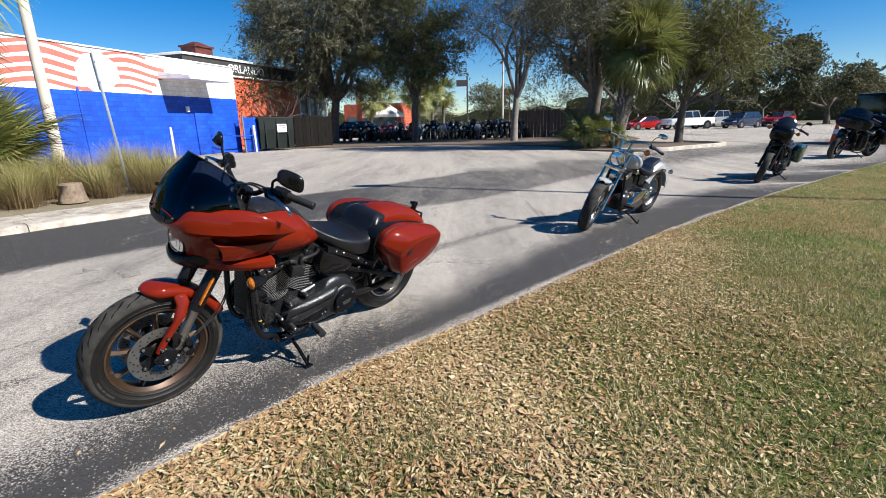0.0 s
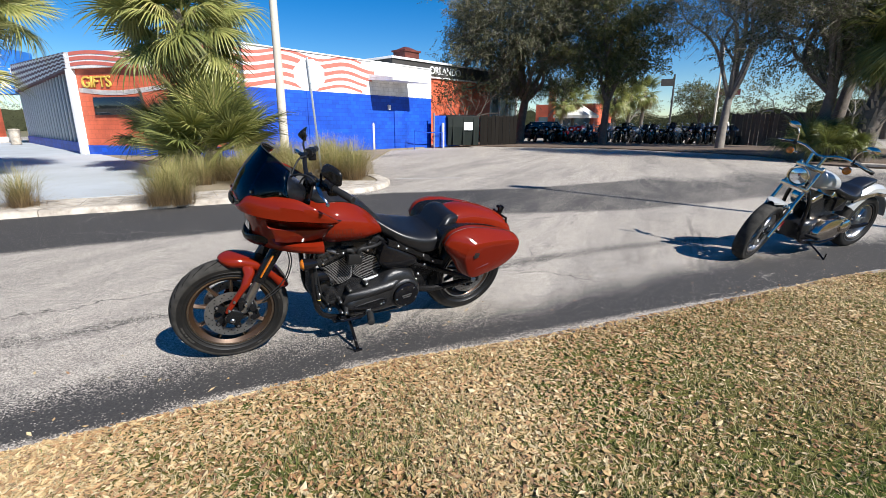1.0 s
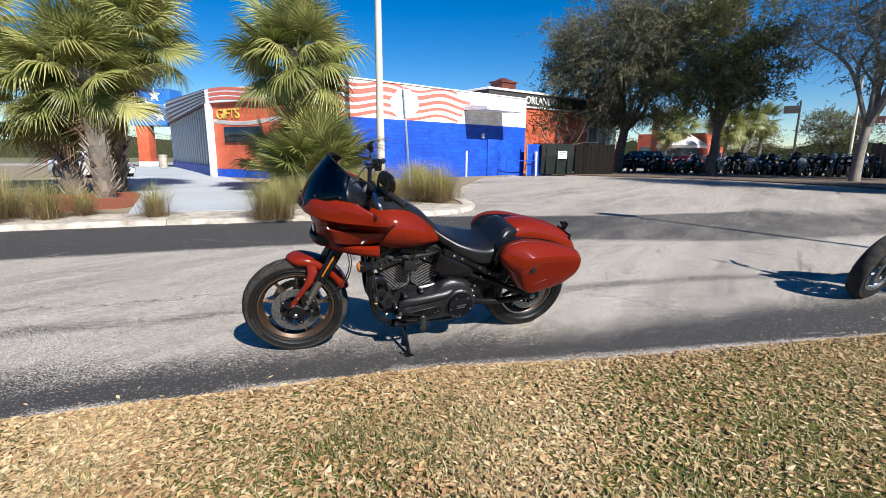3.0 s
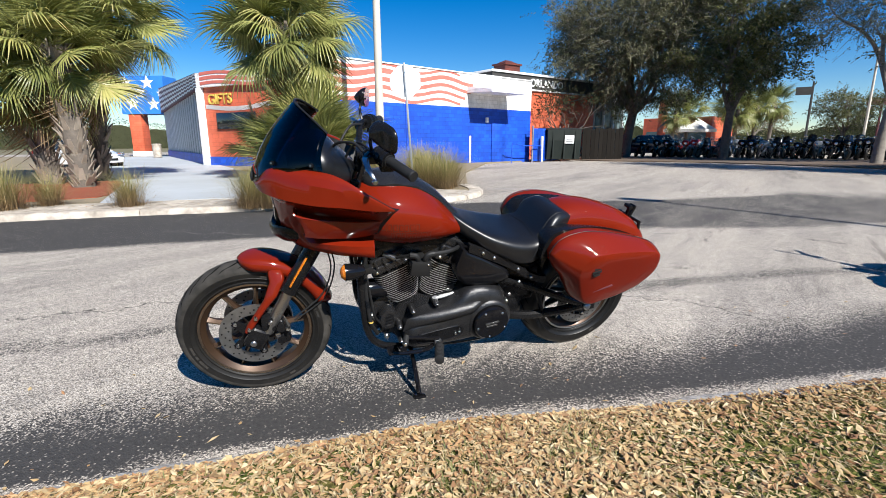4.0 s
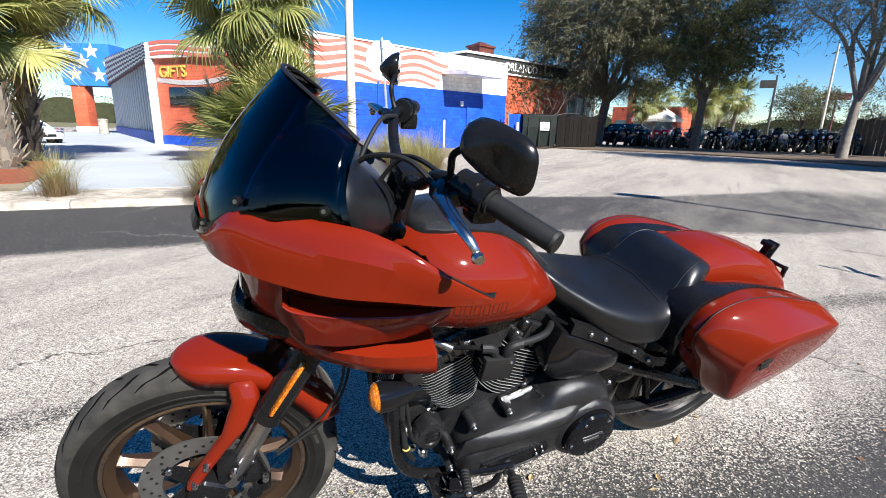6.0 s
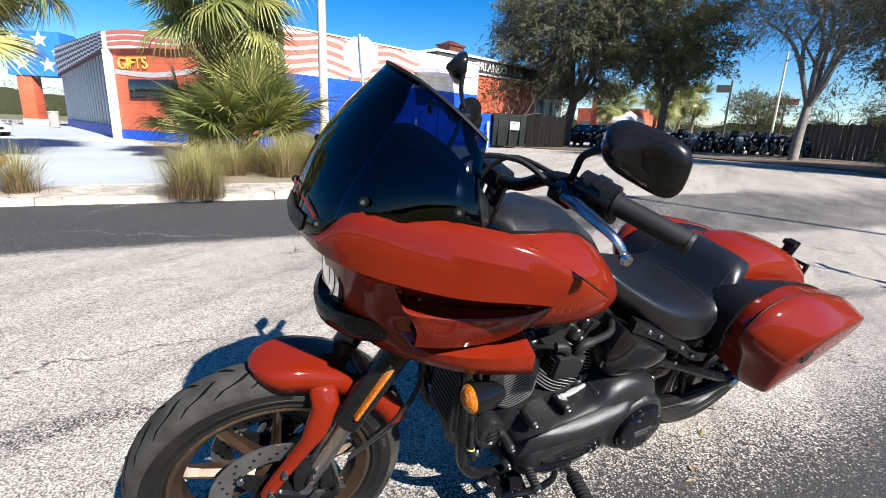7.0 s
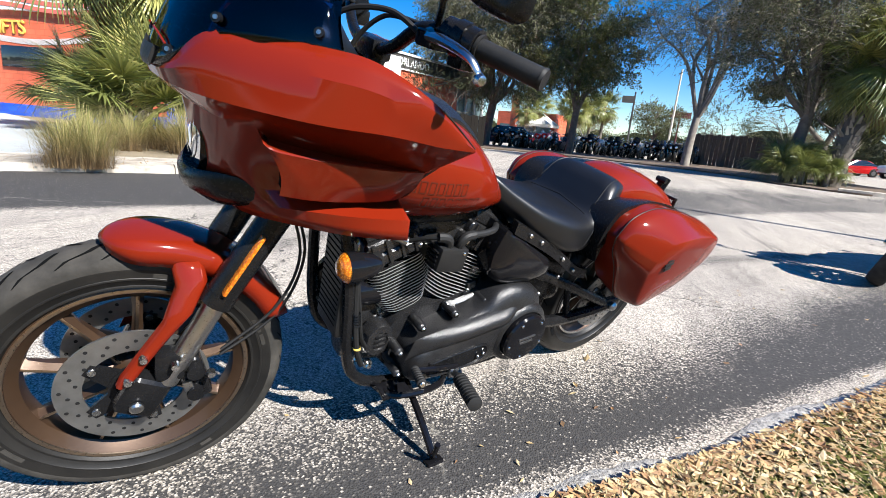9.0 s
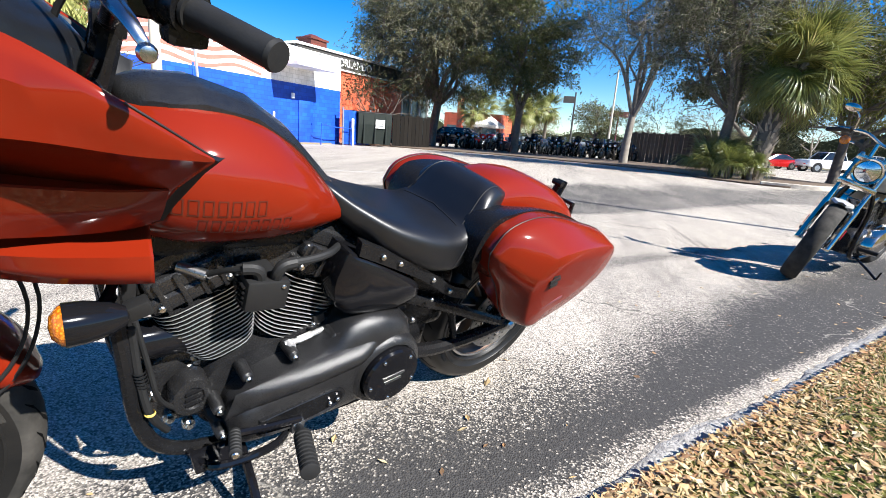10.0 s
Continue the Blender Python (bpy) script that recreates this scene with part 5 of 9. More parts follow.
def build_plants():
    palm(-13.9, 5.75, 0.08, 3.3, (-0.75, 0.1), 1.2, 58, "leaning fan palm with a booted trunk in red mulch", 1, 0.24)
    palm(-15.6, 5.6, 0.08, 2.6, (-0.3, -0.2), 1.1, 46, "short fan palm beside the leaning palm", 2, 0.24)
    palm(-16.2, 6.9, 0.08, 4.6, (0.7, 0.4), 1.3, 60, "tall fan palm behind the leaning palm", 9, 0.22)
    palm(-18.0, 3.4, 0.08, 4.8, (0.2, 0.3), 1.4, 46, "tall fan palm behind the bed", 3)
    palm(-10.6, 9.5, 0.08, 3.9, (0.0, 0.2), 1.12, 78, "fan palm with a dense round head by the path", 4, low=-0.95)
    palm(-10.05, 9.6, 0.08, 0.85, (0.0, 0.1), 1.12, 74, "low bushy fan palm with upright leaves", 6, 0.16, False, 0.0, 3, UPRIGHT)
    palm(-13.0, 10.4, 0.08, 0.8, (0, 0.0), 1.0, 24, "small fan palm against the shop wall", 7, 0.14, False, 0.0, 0)
    palm(7.65, 23.6, 0.05, 4.55, (0.85, 0.27), 1.32, 130, "leaning fan palm on the kerbed island", 8, 0.36, True, -1.15, 10, DARK + UPRIGHT[:2])
    for x, y, s, k in ((6.5, 22.9, 0.6, 11), (7.3, 22.9, 0.5, 12), (6.1, 23.6, 0.75, 13), (6.9, 23.8, 0.8, 14), (6.3, 24.4, 0.9, 15)):
        palm(x, y, 0.05, 0.5, (0, 0), s, 18, "low saw palmetto at the foot of the palm", k, 0.1, False, 0.0, 0, DARK)
    build_grass()
    crowned_tree(-9.6, 38.6, 0.36, 3.4, [(-0.3, 0, 9.2, 6.0, 5.2, 5.0), (2.2, -0.5, 8.0, 4.0, 4.0, 4.2), (-3.0, -0.8, 7.2, 3.4, 3.4, 3.4)], 330, 0.075, "oak", "bark", 21,
                 "large dense live oak with grey-green drooping foliage", 32, 1.2, 0.45, (0.4, 0), 12, 14)
    crowned_tree(-3.0, 36.8, 0.27, 3.0, [(0.3, 0, 8.2, 3.0, 3.0, 3.6), (1.7, 0, 6.4, 2.6, 2.6, 2.6), (-1.2, 0, 5.8, 2.4, 2.4, 2.4)], 150, 0.085, "broad", "bark", 22,
                 "broad-leaved evergreen tree with dark green crown", 26, 0.85, 0.1, (0.1, 0), 9, 13)
    crowned_tree(4.0, 33.4, 0.24, 3.0, [(0.3, 0, 10.0, 4.4, 3.6, 4.0), (-0.8, 0, 7.4, 2.6, 2.2, 1.6), (2.0, 0, 8.6, 2.6, 2.2, 2.4)], 300, 0.05, "sparse", "palebark", 23,
                 "pale-barked tree with thin winter foliage", 20, 0.95, 0.1, (0.15, 0), 9, 8)
    crowned_tree(9.6, 34.5, 0.3, 4.2, [(0.0, 0, 10.5, 5.0, 4.5, 4.2), (-2.6, 0, 6.6, 2.2, 2.0, 1.2)], 230, 0.065, "oak", "bark", 24, "grey-green tree with spreading thin crown", 22, 1.05, 0.2, (0.4, 0), 14, 9)
    crowned_tree(6.5, 24.4, 0.22, 2.8, [(-0.5, 0, 7.4, 3.0, 2.8, 3.0), (-2.2, 0.4, 4.4, 1.5, 1.2, 0.8), (-0.3, -0.2, 4.2, 1.1, 1.2, 1.4)], 200, 0.055, "oak", "bark", 25, "dark spreading tree beside the island palm", 22, 0.85, 0.2, (0.2, 0), 10, 10)
    crowned_tree(11.8, 26.2, 0.2, 2.2, [(0.0, 0, 5.6, 2.9, 2.9, 2.6), (2.2, 0, 4.5, 2.3, 2.2, 1.7)], 190, 0.06, "yellowgreen", "bark", 26, "yellow-green oak on the island", 22, 0.95, 0.3, (0.1, 0), 10, 11)
    tree("tree", 21, 62, 14, 1.4, 2.0, 40000, 0.16, "oak", "bark", 27, "dark oak beyond the parked cars", 0.5, 0.2, 0.2, puff=1.3)
    tree("tree", 34, 66, 15.5, 1.5, 1.8, 40000, 0.17, "oak", "bark", 28, "wide dark oak beyond the parked cars", 0.5, 0.2, 0.2, puff=1.4)
    tree("tree", 46, 62, 10.5, 1.5, 1.2, 30000, 0.16, "oak", "bark", 29, "low dark oak at the lot's edge", 0.4, 0.2, 0.2, puff=1.3)
    tree("tree", 62, 66, 10.0, 1.1, 2.5, 0, 0.2, "sparse", "palebark", 30, "bare winter tree far off", 0.3, 0.25)
    tree("tree", 70, 60, 9.5, 1.1, 2.5, 0, 0.2, "sparse", "palebark", 33, "bare winter tree far off", 0.3, 0.25)
    for k, (x, y, h) in enumerate(((-4.5, 86, 9.0), (12.6, 68, 7.5), (26, 90, 13.0), (31, 84, 11.0), (41, 92, 13.0), (53, 86, 12.0))):
        tree("tree", x, y, h, 1.4, 1.6, 6000, 0.08, "sparse", "palebark", 60 + k, "grey twiggy winter tree beyond the parking lot", 0.25, 0.2, 0.1, levels=4, puff=1.2)
    crowned_tree(5.0, 70, 0.2, 2.2, [(0, 0, 4.6, 3.2, 3.0, 1.9)], 110, 0.085, "broad", "bark", 71, "dark round tree beyond the row of bikes", 16, 0.8, 0.2, (0, 0), 6, 9)
    tree("tree", -12.6, 33.6, 5.0, 1.25, 1.8, 5000, 0.06, "woods", "bark", 31, "small dark twiggy tree before the orange wall", 0.12, 0.3, 0, levels=5)
    for i, x in enumerate((-9.8, -9.0, -5.4, -4.2, -2.8, -1.5)):
        palm(x, 57 + (i % 3) * 3, 0, 4.2 + (i % 3) * 0.5, (0.1, 0), 1.35, 26, "distant fan palm behind the parked bikes", 40 + i, 0.2, False, -1.2, 6, DARK)
    # woods round the horizon
    nr = np.random.default_rng(9)
    vs = []
    for a0, a1, rad, hh, cnt in ((-0.6, 1.35, 110, 8, 48000), (1.35, 2.05, 150, 6, 30000), (2.05, 3.6, 140, 7.0, 40000), (3.6, 5.7, 120, 9, 3000)):
        a = nr.uniform(a0, a1, cnt)
        r = rad + nr.uniform(0, 14, cnt)
        prof = 0.6 + 0.4 * np.sin(a * 37) * np.sin(a * 23 + 1) + 0.15 * np.sin(a * 91)
        z = nr.random(cnt) ** 0.75 * hh * (0.55 + 0.5 * np.clip(prof, 0, 1.2))
        vs.append(np.stack([r * np.cos(a), r * np.sin(a), z], 1))
    core, quads = [], []
    for a0, a1, rad, hh in ((-0.6, 1.35, 121, 8), (1.35, 2.05, 161, 6), (2.05, 3.6, 151, 6.4), (3.6, 5.7, 131, 9)):
        k = int((a1 - a0) * 240)
        for i in range(k + 1):
            an = lerp(a0, a1, i / k)
            prof = 0.6 + 0.4 * math.sin(an * 37) * math.sin(an * 23 + 1) + 0.15 * math.sin(an * 91)
            top = hh * 0.86 * (0.55 + 0.5 * max(0, prof)) + 0.5 * noise.noise(V(an * 60, 0, 3))
            core += [(rad * math.cos(an), rad * math.sin(an), z) for z in (-0.2, top * 0.6, top)]
            if i:
                j = len(core)
                quads += [(j - 6, j - 3, j - 2, j - 5), (j - 5, j - 2, j - 1, j - 4)]
    c = np.concatenate(vs)
    n = len(c)
    a = nr.normal(size=(n, 3))
    a /= np.linalg.norm(a, axis=1)[:, None]
    b = np.cross(a, nr.normal(size=(n, 3)))
    b /= np.linalg.norm(b, axis=1)[:, None]
    s = nr.uniform(0.07, 0.18, n)[:, None]
    v = np.stack([c - a * s, c - b * s * 0.6, c + a * s, c + b * s * 0.6], 1).reshape(-1, 3)
    me = bpy.data.meshes.new("far_woods")
    me.from_pydata(v.tolist() + core, [], (np.arange(n)[:, None] * 4 + [0, 1, 2, 3]).tolist() + [[n * 4 + q for q in f] for f in quads])
    me.materials.append(MAT["woods"])
    tagged(new("far_woods", me), "distant belt of dark woodland on the horizon", "woods", kind="stuff")
    bm = B()
    lathe(bm, [(0.0, 0.0), (0.25, 0.0), (0.21, 0.1), (0.19, 0.24), (0.205, 0.33), (0.17, 0.36), (0.0, 0.34)], (-7.35, 9.15, 0.1), "z", 22)
    for v in bm.verts:
        v.co += V(noise.noise(v.co * 9), noise.noise(v.co * 9 + V(5, 0, 0)), 0) * 0.05
    solid("tree_stump", bm, MAT["stonewood"], "short weathered tree stump among the grasses", "stump")


build_plants()
build_litter()


from mathutils.bvhtree import BVHTree

# ---- the red touring cruiser ----
BIKE = Matrix.Translation((-1.605, 2.525, 0.0)) @ Matrix.Rotation(radians(54.1), 4, "Z") @ Matrix.Rotation(radians(15), 4, "X")


def wheel_parts(parent, c, R, W, rim_r, mats, spokes=9, hub=0.045, tread=True, turn=None, prefix="", dusty=True):
    """Tyre with grooves, cast rim, spokes, hub; the axle runs along y."""
    tm = turn or Matrix()

    def add(name, bm, mat, par=parent, label="", sm=35):
        bm.transform(tm)
        return part(name, bm, mat, par, label, sm)

    side = R - rim_r
    bm = B()
    prof = []
    for i in range(17):
        a = -1.0 + 2.0 * i / 16
        # crown of the tread
        y = W / 2 * math.sin(a * 1.25) / math.sin(1.25)
        prof.append((R - 0.33 * W * (1 - math.cos(a * 1.25)), y))
    wall = [(rim_r + 0.004, 0.36), (rim_r + side * 0.1, 0.435), (rim_r + side * 0.11, 0.45), (rim_r + side * 0.15, 0.45), (rim_r + side * 0.17, 0.44), (rim_r + side * 0.32, 0.488), (rim_r + side * 0.33, 0.499), (rim_r + side * 0.37, 0.499), (rim_r + side * 0.38, 0.492), (rim_r + side * 0.52, 0.503), (rim_r + side * 0.6, 0.509)]
    prof = [(r, -y * W) for r, y in wall] + prof + [(r, y * W) for r, y in wall[::-1]]
    lathe(bm, prof, c, "y", 72)
    bm.faces.ensure_lookup_table()
    for f in bm.faces:
        q = f.calc_center_median()
        f.material_index = 1 if math.hypot(q.x - c[0], q.z - c[2]) > rim_r + side * 0.66 else 0
    tyre = add("tyre", bm, [MAT["rubber" if dusty else "darkrubber"], MAT["tread" if dusty else "darkrubber"]], label="black street tyre with angled tread grooves" if not prefix else "")
    if tread:
        # flat strips on the tread, groove shade painted as near-black colour
        bm = B()
        for k in range(26):
            for sgn in (-1, 1):
                rows = []
                for j in range(5):
                    s = j / 4
                    a = 2 * math.pi * (k + 0.5 * (sgn > 0)) / 26 + s * 0.17 + (0.09 if j > 2 else 0) * s
                    y = sgn * lerp(0.006, W * 0.43, s)
                    aa = math.asin(min(1, abs(y) * 2 / W * math.sin(1.25))) / 1.25
                    r = R - 0.33 * W * (1 - math.cos(aa * 1.25)) + 0.0012
                    w = 0.021 * math.sin(math.pi * min(1, 0.18 + s * 0.78)) ** 0.6
                    rows.append([V(c[0] + r * math.cos(a + o), y + c[1], c[2] + r * math.sin(a + o)) for o in (-w, w)])
                skin(bm, rows, False, False)
        marks = B()
        for k, (a0, a1) in enumerate(((3.35, 3.5), (3.53, 3.6), (3.63, 3.82), (0.2, 0.32), (0.35, 0.5), (1.3, 1.42), (5.2, 5.3))):
            m0, m1 = rim_r + side * 0.40, rim_r + side * 0.50
            for sgn in (-1, 1):
                skin(marks, [[V(c[0] + r * math.cos(a), c[1] + sgn * W * yy, c[2] + r * math.sin(a)) for r, yy in ((m0, 0.498), (m0, 0.506), (m1, 0.514), (m1, 0.50))] for a in np.linspace(a0, a1, 5)], True, True)
        add("sidewall_mark", marks, MAT["tread"], tyre)["kind"] = "stuff"
        add("tread_groove", bm, MAT["groove"], tyre, sm=0)["kind"] = "stuff"
    # rim: outer barrel with lips
    bm = B()
    rw = W * 0.37
    lathe(bm, [(rim_r + 0.006, -rw), (rim_r - 0.002, -rw - 0.004), (rim_r - 0.012, -rw + 0.004), (rim_r - 0.028, -rw * 0.55), (rim_r - 0.032, 0), (rim_r - 0.028, rw * 0.55), (rim_r - 0.012, rw - 0.004), (rim_r - 0.002, rw + 0.004), (rim_r + 0.006, rw)], c, "y", 72)
    rim = add("rim", bm, mats[0], label="cast bronze wheel rim" if not prefix else "")
    bm = B()
    lathe(bm, [(rim_r + 0.003, -W * 0.405), (rim_r - 0.002, -W * 0.415), (rim_r - 0.006, -W * 0.405), (rim_r - 0.007, -W * 0.385)], c, "y", 72)
    add("rim_edge", bm, mats[1], rim)
    hw = W * 0.3
    bm = B()
    lathe(bm, [(0, -hw - 0.012), (hub * 0.6, -hw - 0.012), (hub, -hw), (hub, hw), (hub * 0.6, hw + 0.012), (0, hw + 0.012)], c, "y", 32)
    add("hub", bm, mats[0], rim)
    for k in range(spokes):
        a = 2 * math.pi * k / spokes + 0.12
        d, s = V(math.cos(a), 0, math.sin(a)), V(-math.sin(a), 0, math.cos(a))
        bm = B()
        rows = []
        for t, w, y0, h in ((0.0, 0.018, 0.022, 0.012), (0.35, 0.012, 0.018, 0.011), (0.75, 0.0095, 0.012, 0.011), (0.92, 0.013, 0.010, 0.012), (1.0, 0.024, 0.006, 0.014)):
            r = lerp(hub * 0.8, rim_r - 0.024, t)
            o = Vector(c) + d * r
            rows.append([o + s * w + V(0, -y0 + 0.006, 0), o + V(0, -y0 - h, 0), o - s * w + V(0, -y0 + 0.006, 0), o - s * w * 0.7 + V(0, y0, 0), o + s * w * 0.7 + V(0, y0, 0)])
        skin(bm, rows, True, True)
        add("spoke", bm, mats[0], rim, sm=28)
        bm = B()
        rows = [[r[1] + s * 0.0034 + V(0, -0.0004, 0), r[1] + V(0, -0.0012, 0), r[1] - s * 0.0034 + V(0, -0.0004, 0)] for r in rows]
        skin(bm, rows, False, False)
        add("spoke_edge", bm, mats[1], rim, sm=0)
    return tyre, rim


def brake_disc(parent, c, r, y, tm=None, holes=True):
    bm = B()
    lathe(bm, [(r * 0.66, y - 0.0025), (r, y - 0.0025), (r, y + 0.0025), (r * 0.66, y + 0.0025)], c, "y", 72, closed=True)
    bm.transform(tm or Matrix())
    d = part("brake_disc", bm, MAT["disc"], parent, "drilled steel brake disc")
    # black plugs proud of the disc paint in the darkness of its holes
    bm = B()
    if holes:
        for k in range(30):
            for rr, o in ((0.74, 0), (0.83, 0.33), (0.92, 0.66)):
                if (k + int(rr * 100)) % 2:
                    continue
                a = 2 * math.pi * (k + o) / 30
                p = V(c[0] + rr * r * math.cos(a), c[1] + y, c[2] + rr * r * math.sin(a))
                cyl(bm, p - V(0, 0.0031, 0), p + V(0, 0.0031, 0), 0.0042, seg=8)
        bm.transform(tm or Matrix())
        part("drill_hole", bm, MAT["plastic"], d, smooth=0)["kind"] = "stuff"
    bm = B()
    for k in range(5):
        a = 2 * math.pi * k / 5
        o, s = V(math.cos(a), 0, math.sin(a)), V(-math.sin(a), 0, math.cos(a))
        p0, p1 = Vector(c) + V(0, y, 0) + o * r * 0.24, Vector(c) + V(0, y, 0) + o * r * 0.72
        skin(bm, [[p + s * w + V(0, dy, 0) for w, dy in ((-1 * ww, -0.004), (ww, -0.004), (ww, 0.004), (-ww, 0.004))] for p, ww in ((p0, 0.026), (p1, 0.014))], True, True)
    lathe(bm, [(0.02, y - 0.008), (r * 0.36, y - 0.006), (r * 0.36, y + 0.006), (0.02, y + 0.008)], c, "y", 32)
    bm.transform(tm or Matrix())
    part("carrier", bm, MAT["satin"], d)
    for k in range(5):
        a = 2 * math.pi * k / 5
        p = V(c[0] + r * 0.64 * math.cos(a), c[1] + y, c[2] + r * 0.64 * math.sin(a))
        bm = B()
        lathe(bm, [(0, -0.009), (0.008, -0.009), (0.0095, -0.006), (0.0095, 0.0)], p, "y", 12)
        bm.transform(tm or Matrix())
        part("rivet", bm, MAT["bolt"], d)


def bolt(parent, p, d=(0, -1, 0), r=0.008, h=0.008, mat="bolt"):
    bm = B()
    p, d = Vector(p), Vector(d).normalized()
    cyl(bm, p, p + d * h * 0.7, r, r, 10)
    cyl(bm, p + d * h * 0.7, p + d * h, r, r * 0.7, 10)
    return part("bolt", bm, MAT[mat], parent)


def oval_ring(x, hw, top, bot, n=28, p=0.75, pt=None):
    """Cross-section at x, rounded; the upper half may be flatter."""
    zc, hh = (top + bot) / 2, (top - bot) / 2
    out = []
    for i in range(n):
        a = 2 * math.pi * i / n
        c, s = math.cos(a), math.sin(a)
        q = (pt or p) if s > 0 else p
        out.append(V(x, hw * math.copysign(abs(c) ** q, c), zc + hh * math.copysign(abs(s) ** q, s)))
    return out


def stations(table, n, ring):
    """Rings at n smooth steps through a table of (x, ...)."""
    cols = list(zip(*table))
    outs = [crom([(v, 0, 0) for v in c], n) for c in cols]
    return [ring(*[o[i].x for o in outs]) for i in range(n)]


TANK = [(0.43, 0.08, 0.99, 0.82), (0.46, 0.137, 1.01, 0.785), (0.52, 0.188, 1.03, 0.758), (0.60, 0.208, 1.035, 0.744), (0.70, 0.203, 1.01, 0.742), (0.79, 0.175, 0.953, 0.747), (0.87, 0.127, 0.875, 0.757), (0.93, 0.076, 0.815, 0.762), (0.96, 0.028, 0.788, 0.763)]


def ribbed(bm, a, b, r, low, n):
    """A ribbed rubber sleeve from a to b."""
    u, w = frame_axes(b - a)
    rings = []
    for i in range(n):
        for t, q in ((0.0, low), (0.12, r), (0.68, r), (0.8, low)):
            o = a.lerp(b, (i + t) / n)
            rings.append([o + (u * math.cos(k * math.pi / 8) + w * math.sin(k * math.pi / 8)) * q for k in range(16)])
    skin(bm, rings, True, True)


def mirror_bm(bm):
    b2 = bm.copy()
    b2.transform(Matrix.Diagonal((1, -1, 1, 1)))
    return b2


def build_bike():
    bike = thing("motorcycle", "brick-red touring cruiser with tinted screen and hard bags on its stand", "motorcycle", BIKE)
    steer_axis = V(math.sin(radians(28)), 0, math.cos(radians(28)))
    pivot = V(0.30, 0, 0.95)
    ST = Matrix.Translation(pivot) @ Matrix.Rotation(radians(-5), 4, steer_axis) @ Matrix.Translation(-pivot)

    def sp(name, bm, mat, par=bike, label="", sm=35):
        bm.transform(ST)
        return part(name, bm, MAT[mat], par, label, sm)

    fc, rc = (0.0, 0, 0.336), (1.655, 0, 0.33)
    fw = part("front_wheel", lathe(B(), [(0, -0.075), (0.012, -0.075), (0.012, 0.075), (0, 0.075)], fc, "y", 16), MAT["steel"], bike, "bronze cast front wheel")
    fw.data.transform(ST)
    wheel_parts(fw, fc, 0.332, 0.112, 0.236, (MAT["bronze"], MAT["bronze_edge"]), 9, 0.05, turn=ST)
    brake_disc(fw, fc, 0.15, -0.068, ST)
    brake_disc(fw, fc, 0.15, 0.068, ST)
    rw = part("rear_wheel", lathe(B(), [(0, -0.13), (0.014, -0.13), (0.014, 0.13), (0, 0.13)], rc, "y", 16), MAT["steel"], bike, "dark cast rear wheel")
    wheel_parts(rw, rc, 0.328, 0.18, 0.21, (MAT["bronze"], MAT["steel"]), 9, 0.06, dusty=False)
    brake_disc(rw, rc, 0.14, -0.105)

    # fork
    k = math.tan(radians(29))
    for sg in (-1, 1):
        y = sg * 0.105
        bm = B()
        cyl(bm, (0.048 + 0.02 * k, y, 0.37), (0.048 + 0.22 * k, y, 0.59), 0.024, 0.024, 20)
        sp("fork_slider", bm, "steel", label="machined fork slider" if sg < 0 else "")
        bm = B()
        cyl(bm, (0.048 + 0.205 * k, y, 0.575), (0.048 + 0.6 * k, y, 0.965), 0.034, 0.034, 20)
        cyl(bm, (0.048 + 0.195 * k, y, 0.565), (0.048 + 0.22 * k, y, 0.59), 0.036, 0.036, 20)
        sp("fork_tube", bm, "satin", label="black upper fork tube")
        bm = B()
        box(bm, (0.012, y * 1.02, 0.345), (0.085, 0.05, 0.10), 0.018, Matrix.Rotation(radians(28), 3, "Y"), seg=3)
        box(bm, (0.065, y * 0.98, 0.415), (0.06, 0.05, 0.07), 0.012)
        sp("axle_clamp", bm, "satin")
        bm = B()
        lathe(bm, [(0, -0.01), (0.009, -0.01), (0.014, -0.006), (0.014, 0.0)], (0.0, y - sg * 0.0 + sg * 0.03, 0.332), "y", 16)
        if sg < 0:
            sp("axle_nut", bm, "steel")
        # brake caliper behind the leg
        bm = B()
        box(bm, (0.115, sg * 0.082, 0.36), (0.05, 0.055, 0.12), 0.014, Matrix.Rotation(radians(-15), 3, "Y"), seg=3)
        for dz in (-0.03, 0.03):
            lathe(bm, [(0, -0.02), (0.018, -0.02), (0.02, 0)], (0.115, sg * 0.082 - 0.025, 0.36 + dz), "y", 14)
        cal = sp("caliper", bm, "satin", label="black brake caliper")
        bm = B()
        box(bm, (0.105, sg * 0.115, 0.335), (0.022, 0.012, 0.06), 0.006, Matrix.Rotation(radians(-15), 3, "Y"))
        if sg < 0:
            sp("caliper_cover", bm, "steel", cal)
        for q in ((0.075, 0.435), (0.145, 0.40)):
            bm = B()
            cyl(bm, (q[0], y - 0.03, q[1]), (q[0], y - 0.045, q[1]), 0.009, 0.008, 10)
            if sg < 0:
                sp("bolt", bm, "bolt", cal)
        # amber strip along the tube
        bm = B()
        c0, c1 = V(0.048 + 0.235 * k, y + sg * 0.034, 0.605), V(0.048 + 0.37 * k, y + sg * 0.034, 0.74)
        d = (c1 - c0).normalized()
        box(bm, (c0 + c1) / 2 + V(-0.012, 0, 0.0), (0.024, 0.009, (c1 - c0).length), 0.004, d.to_track_quat("Z", "Y").to_matrix())
        sp("reflector", bm, "amber", label="amber reflector strip")
    # front fender with its red struts
    bm = B()
    rows = []
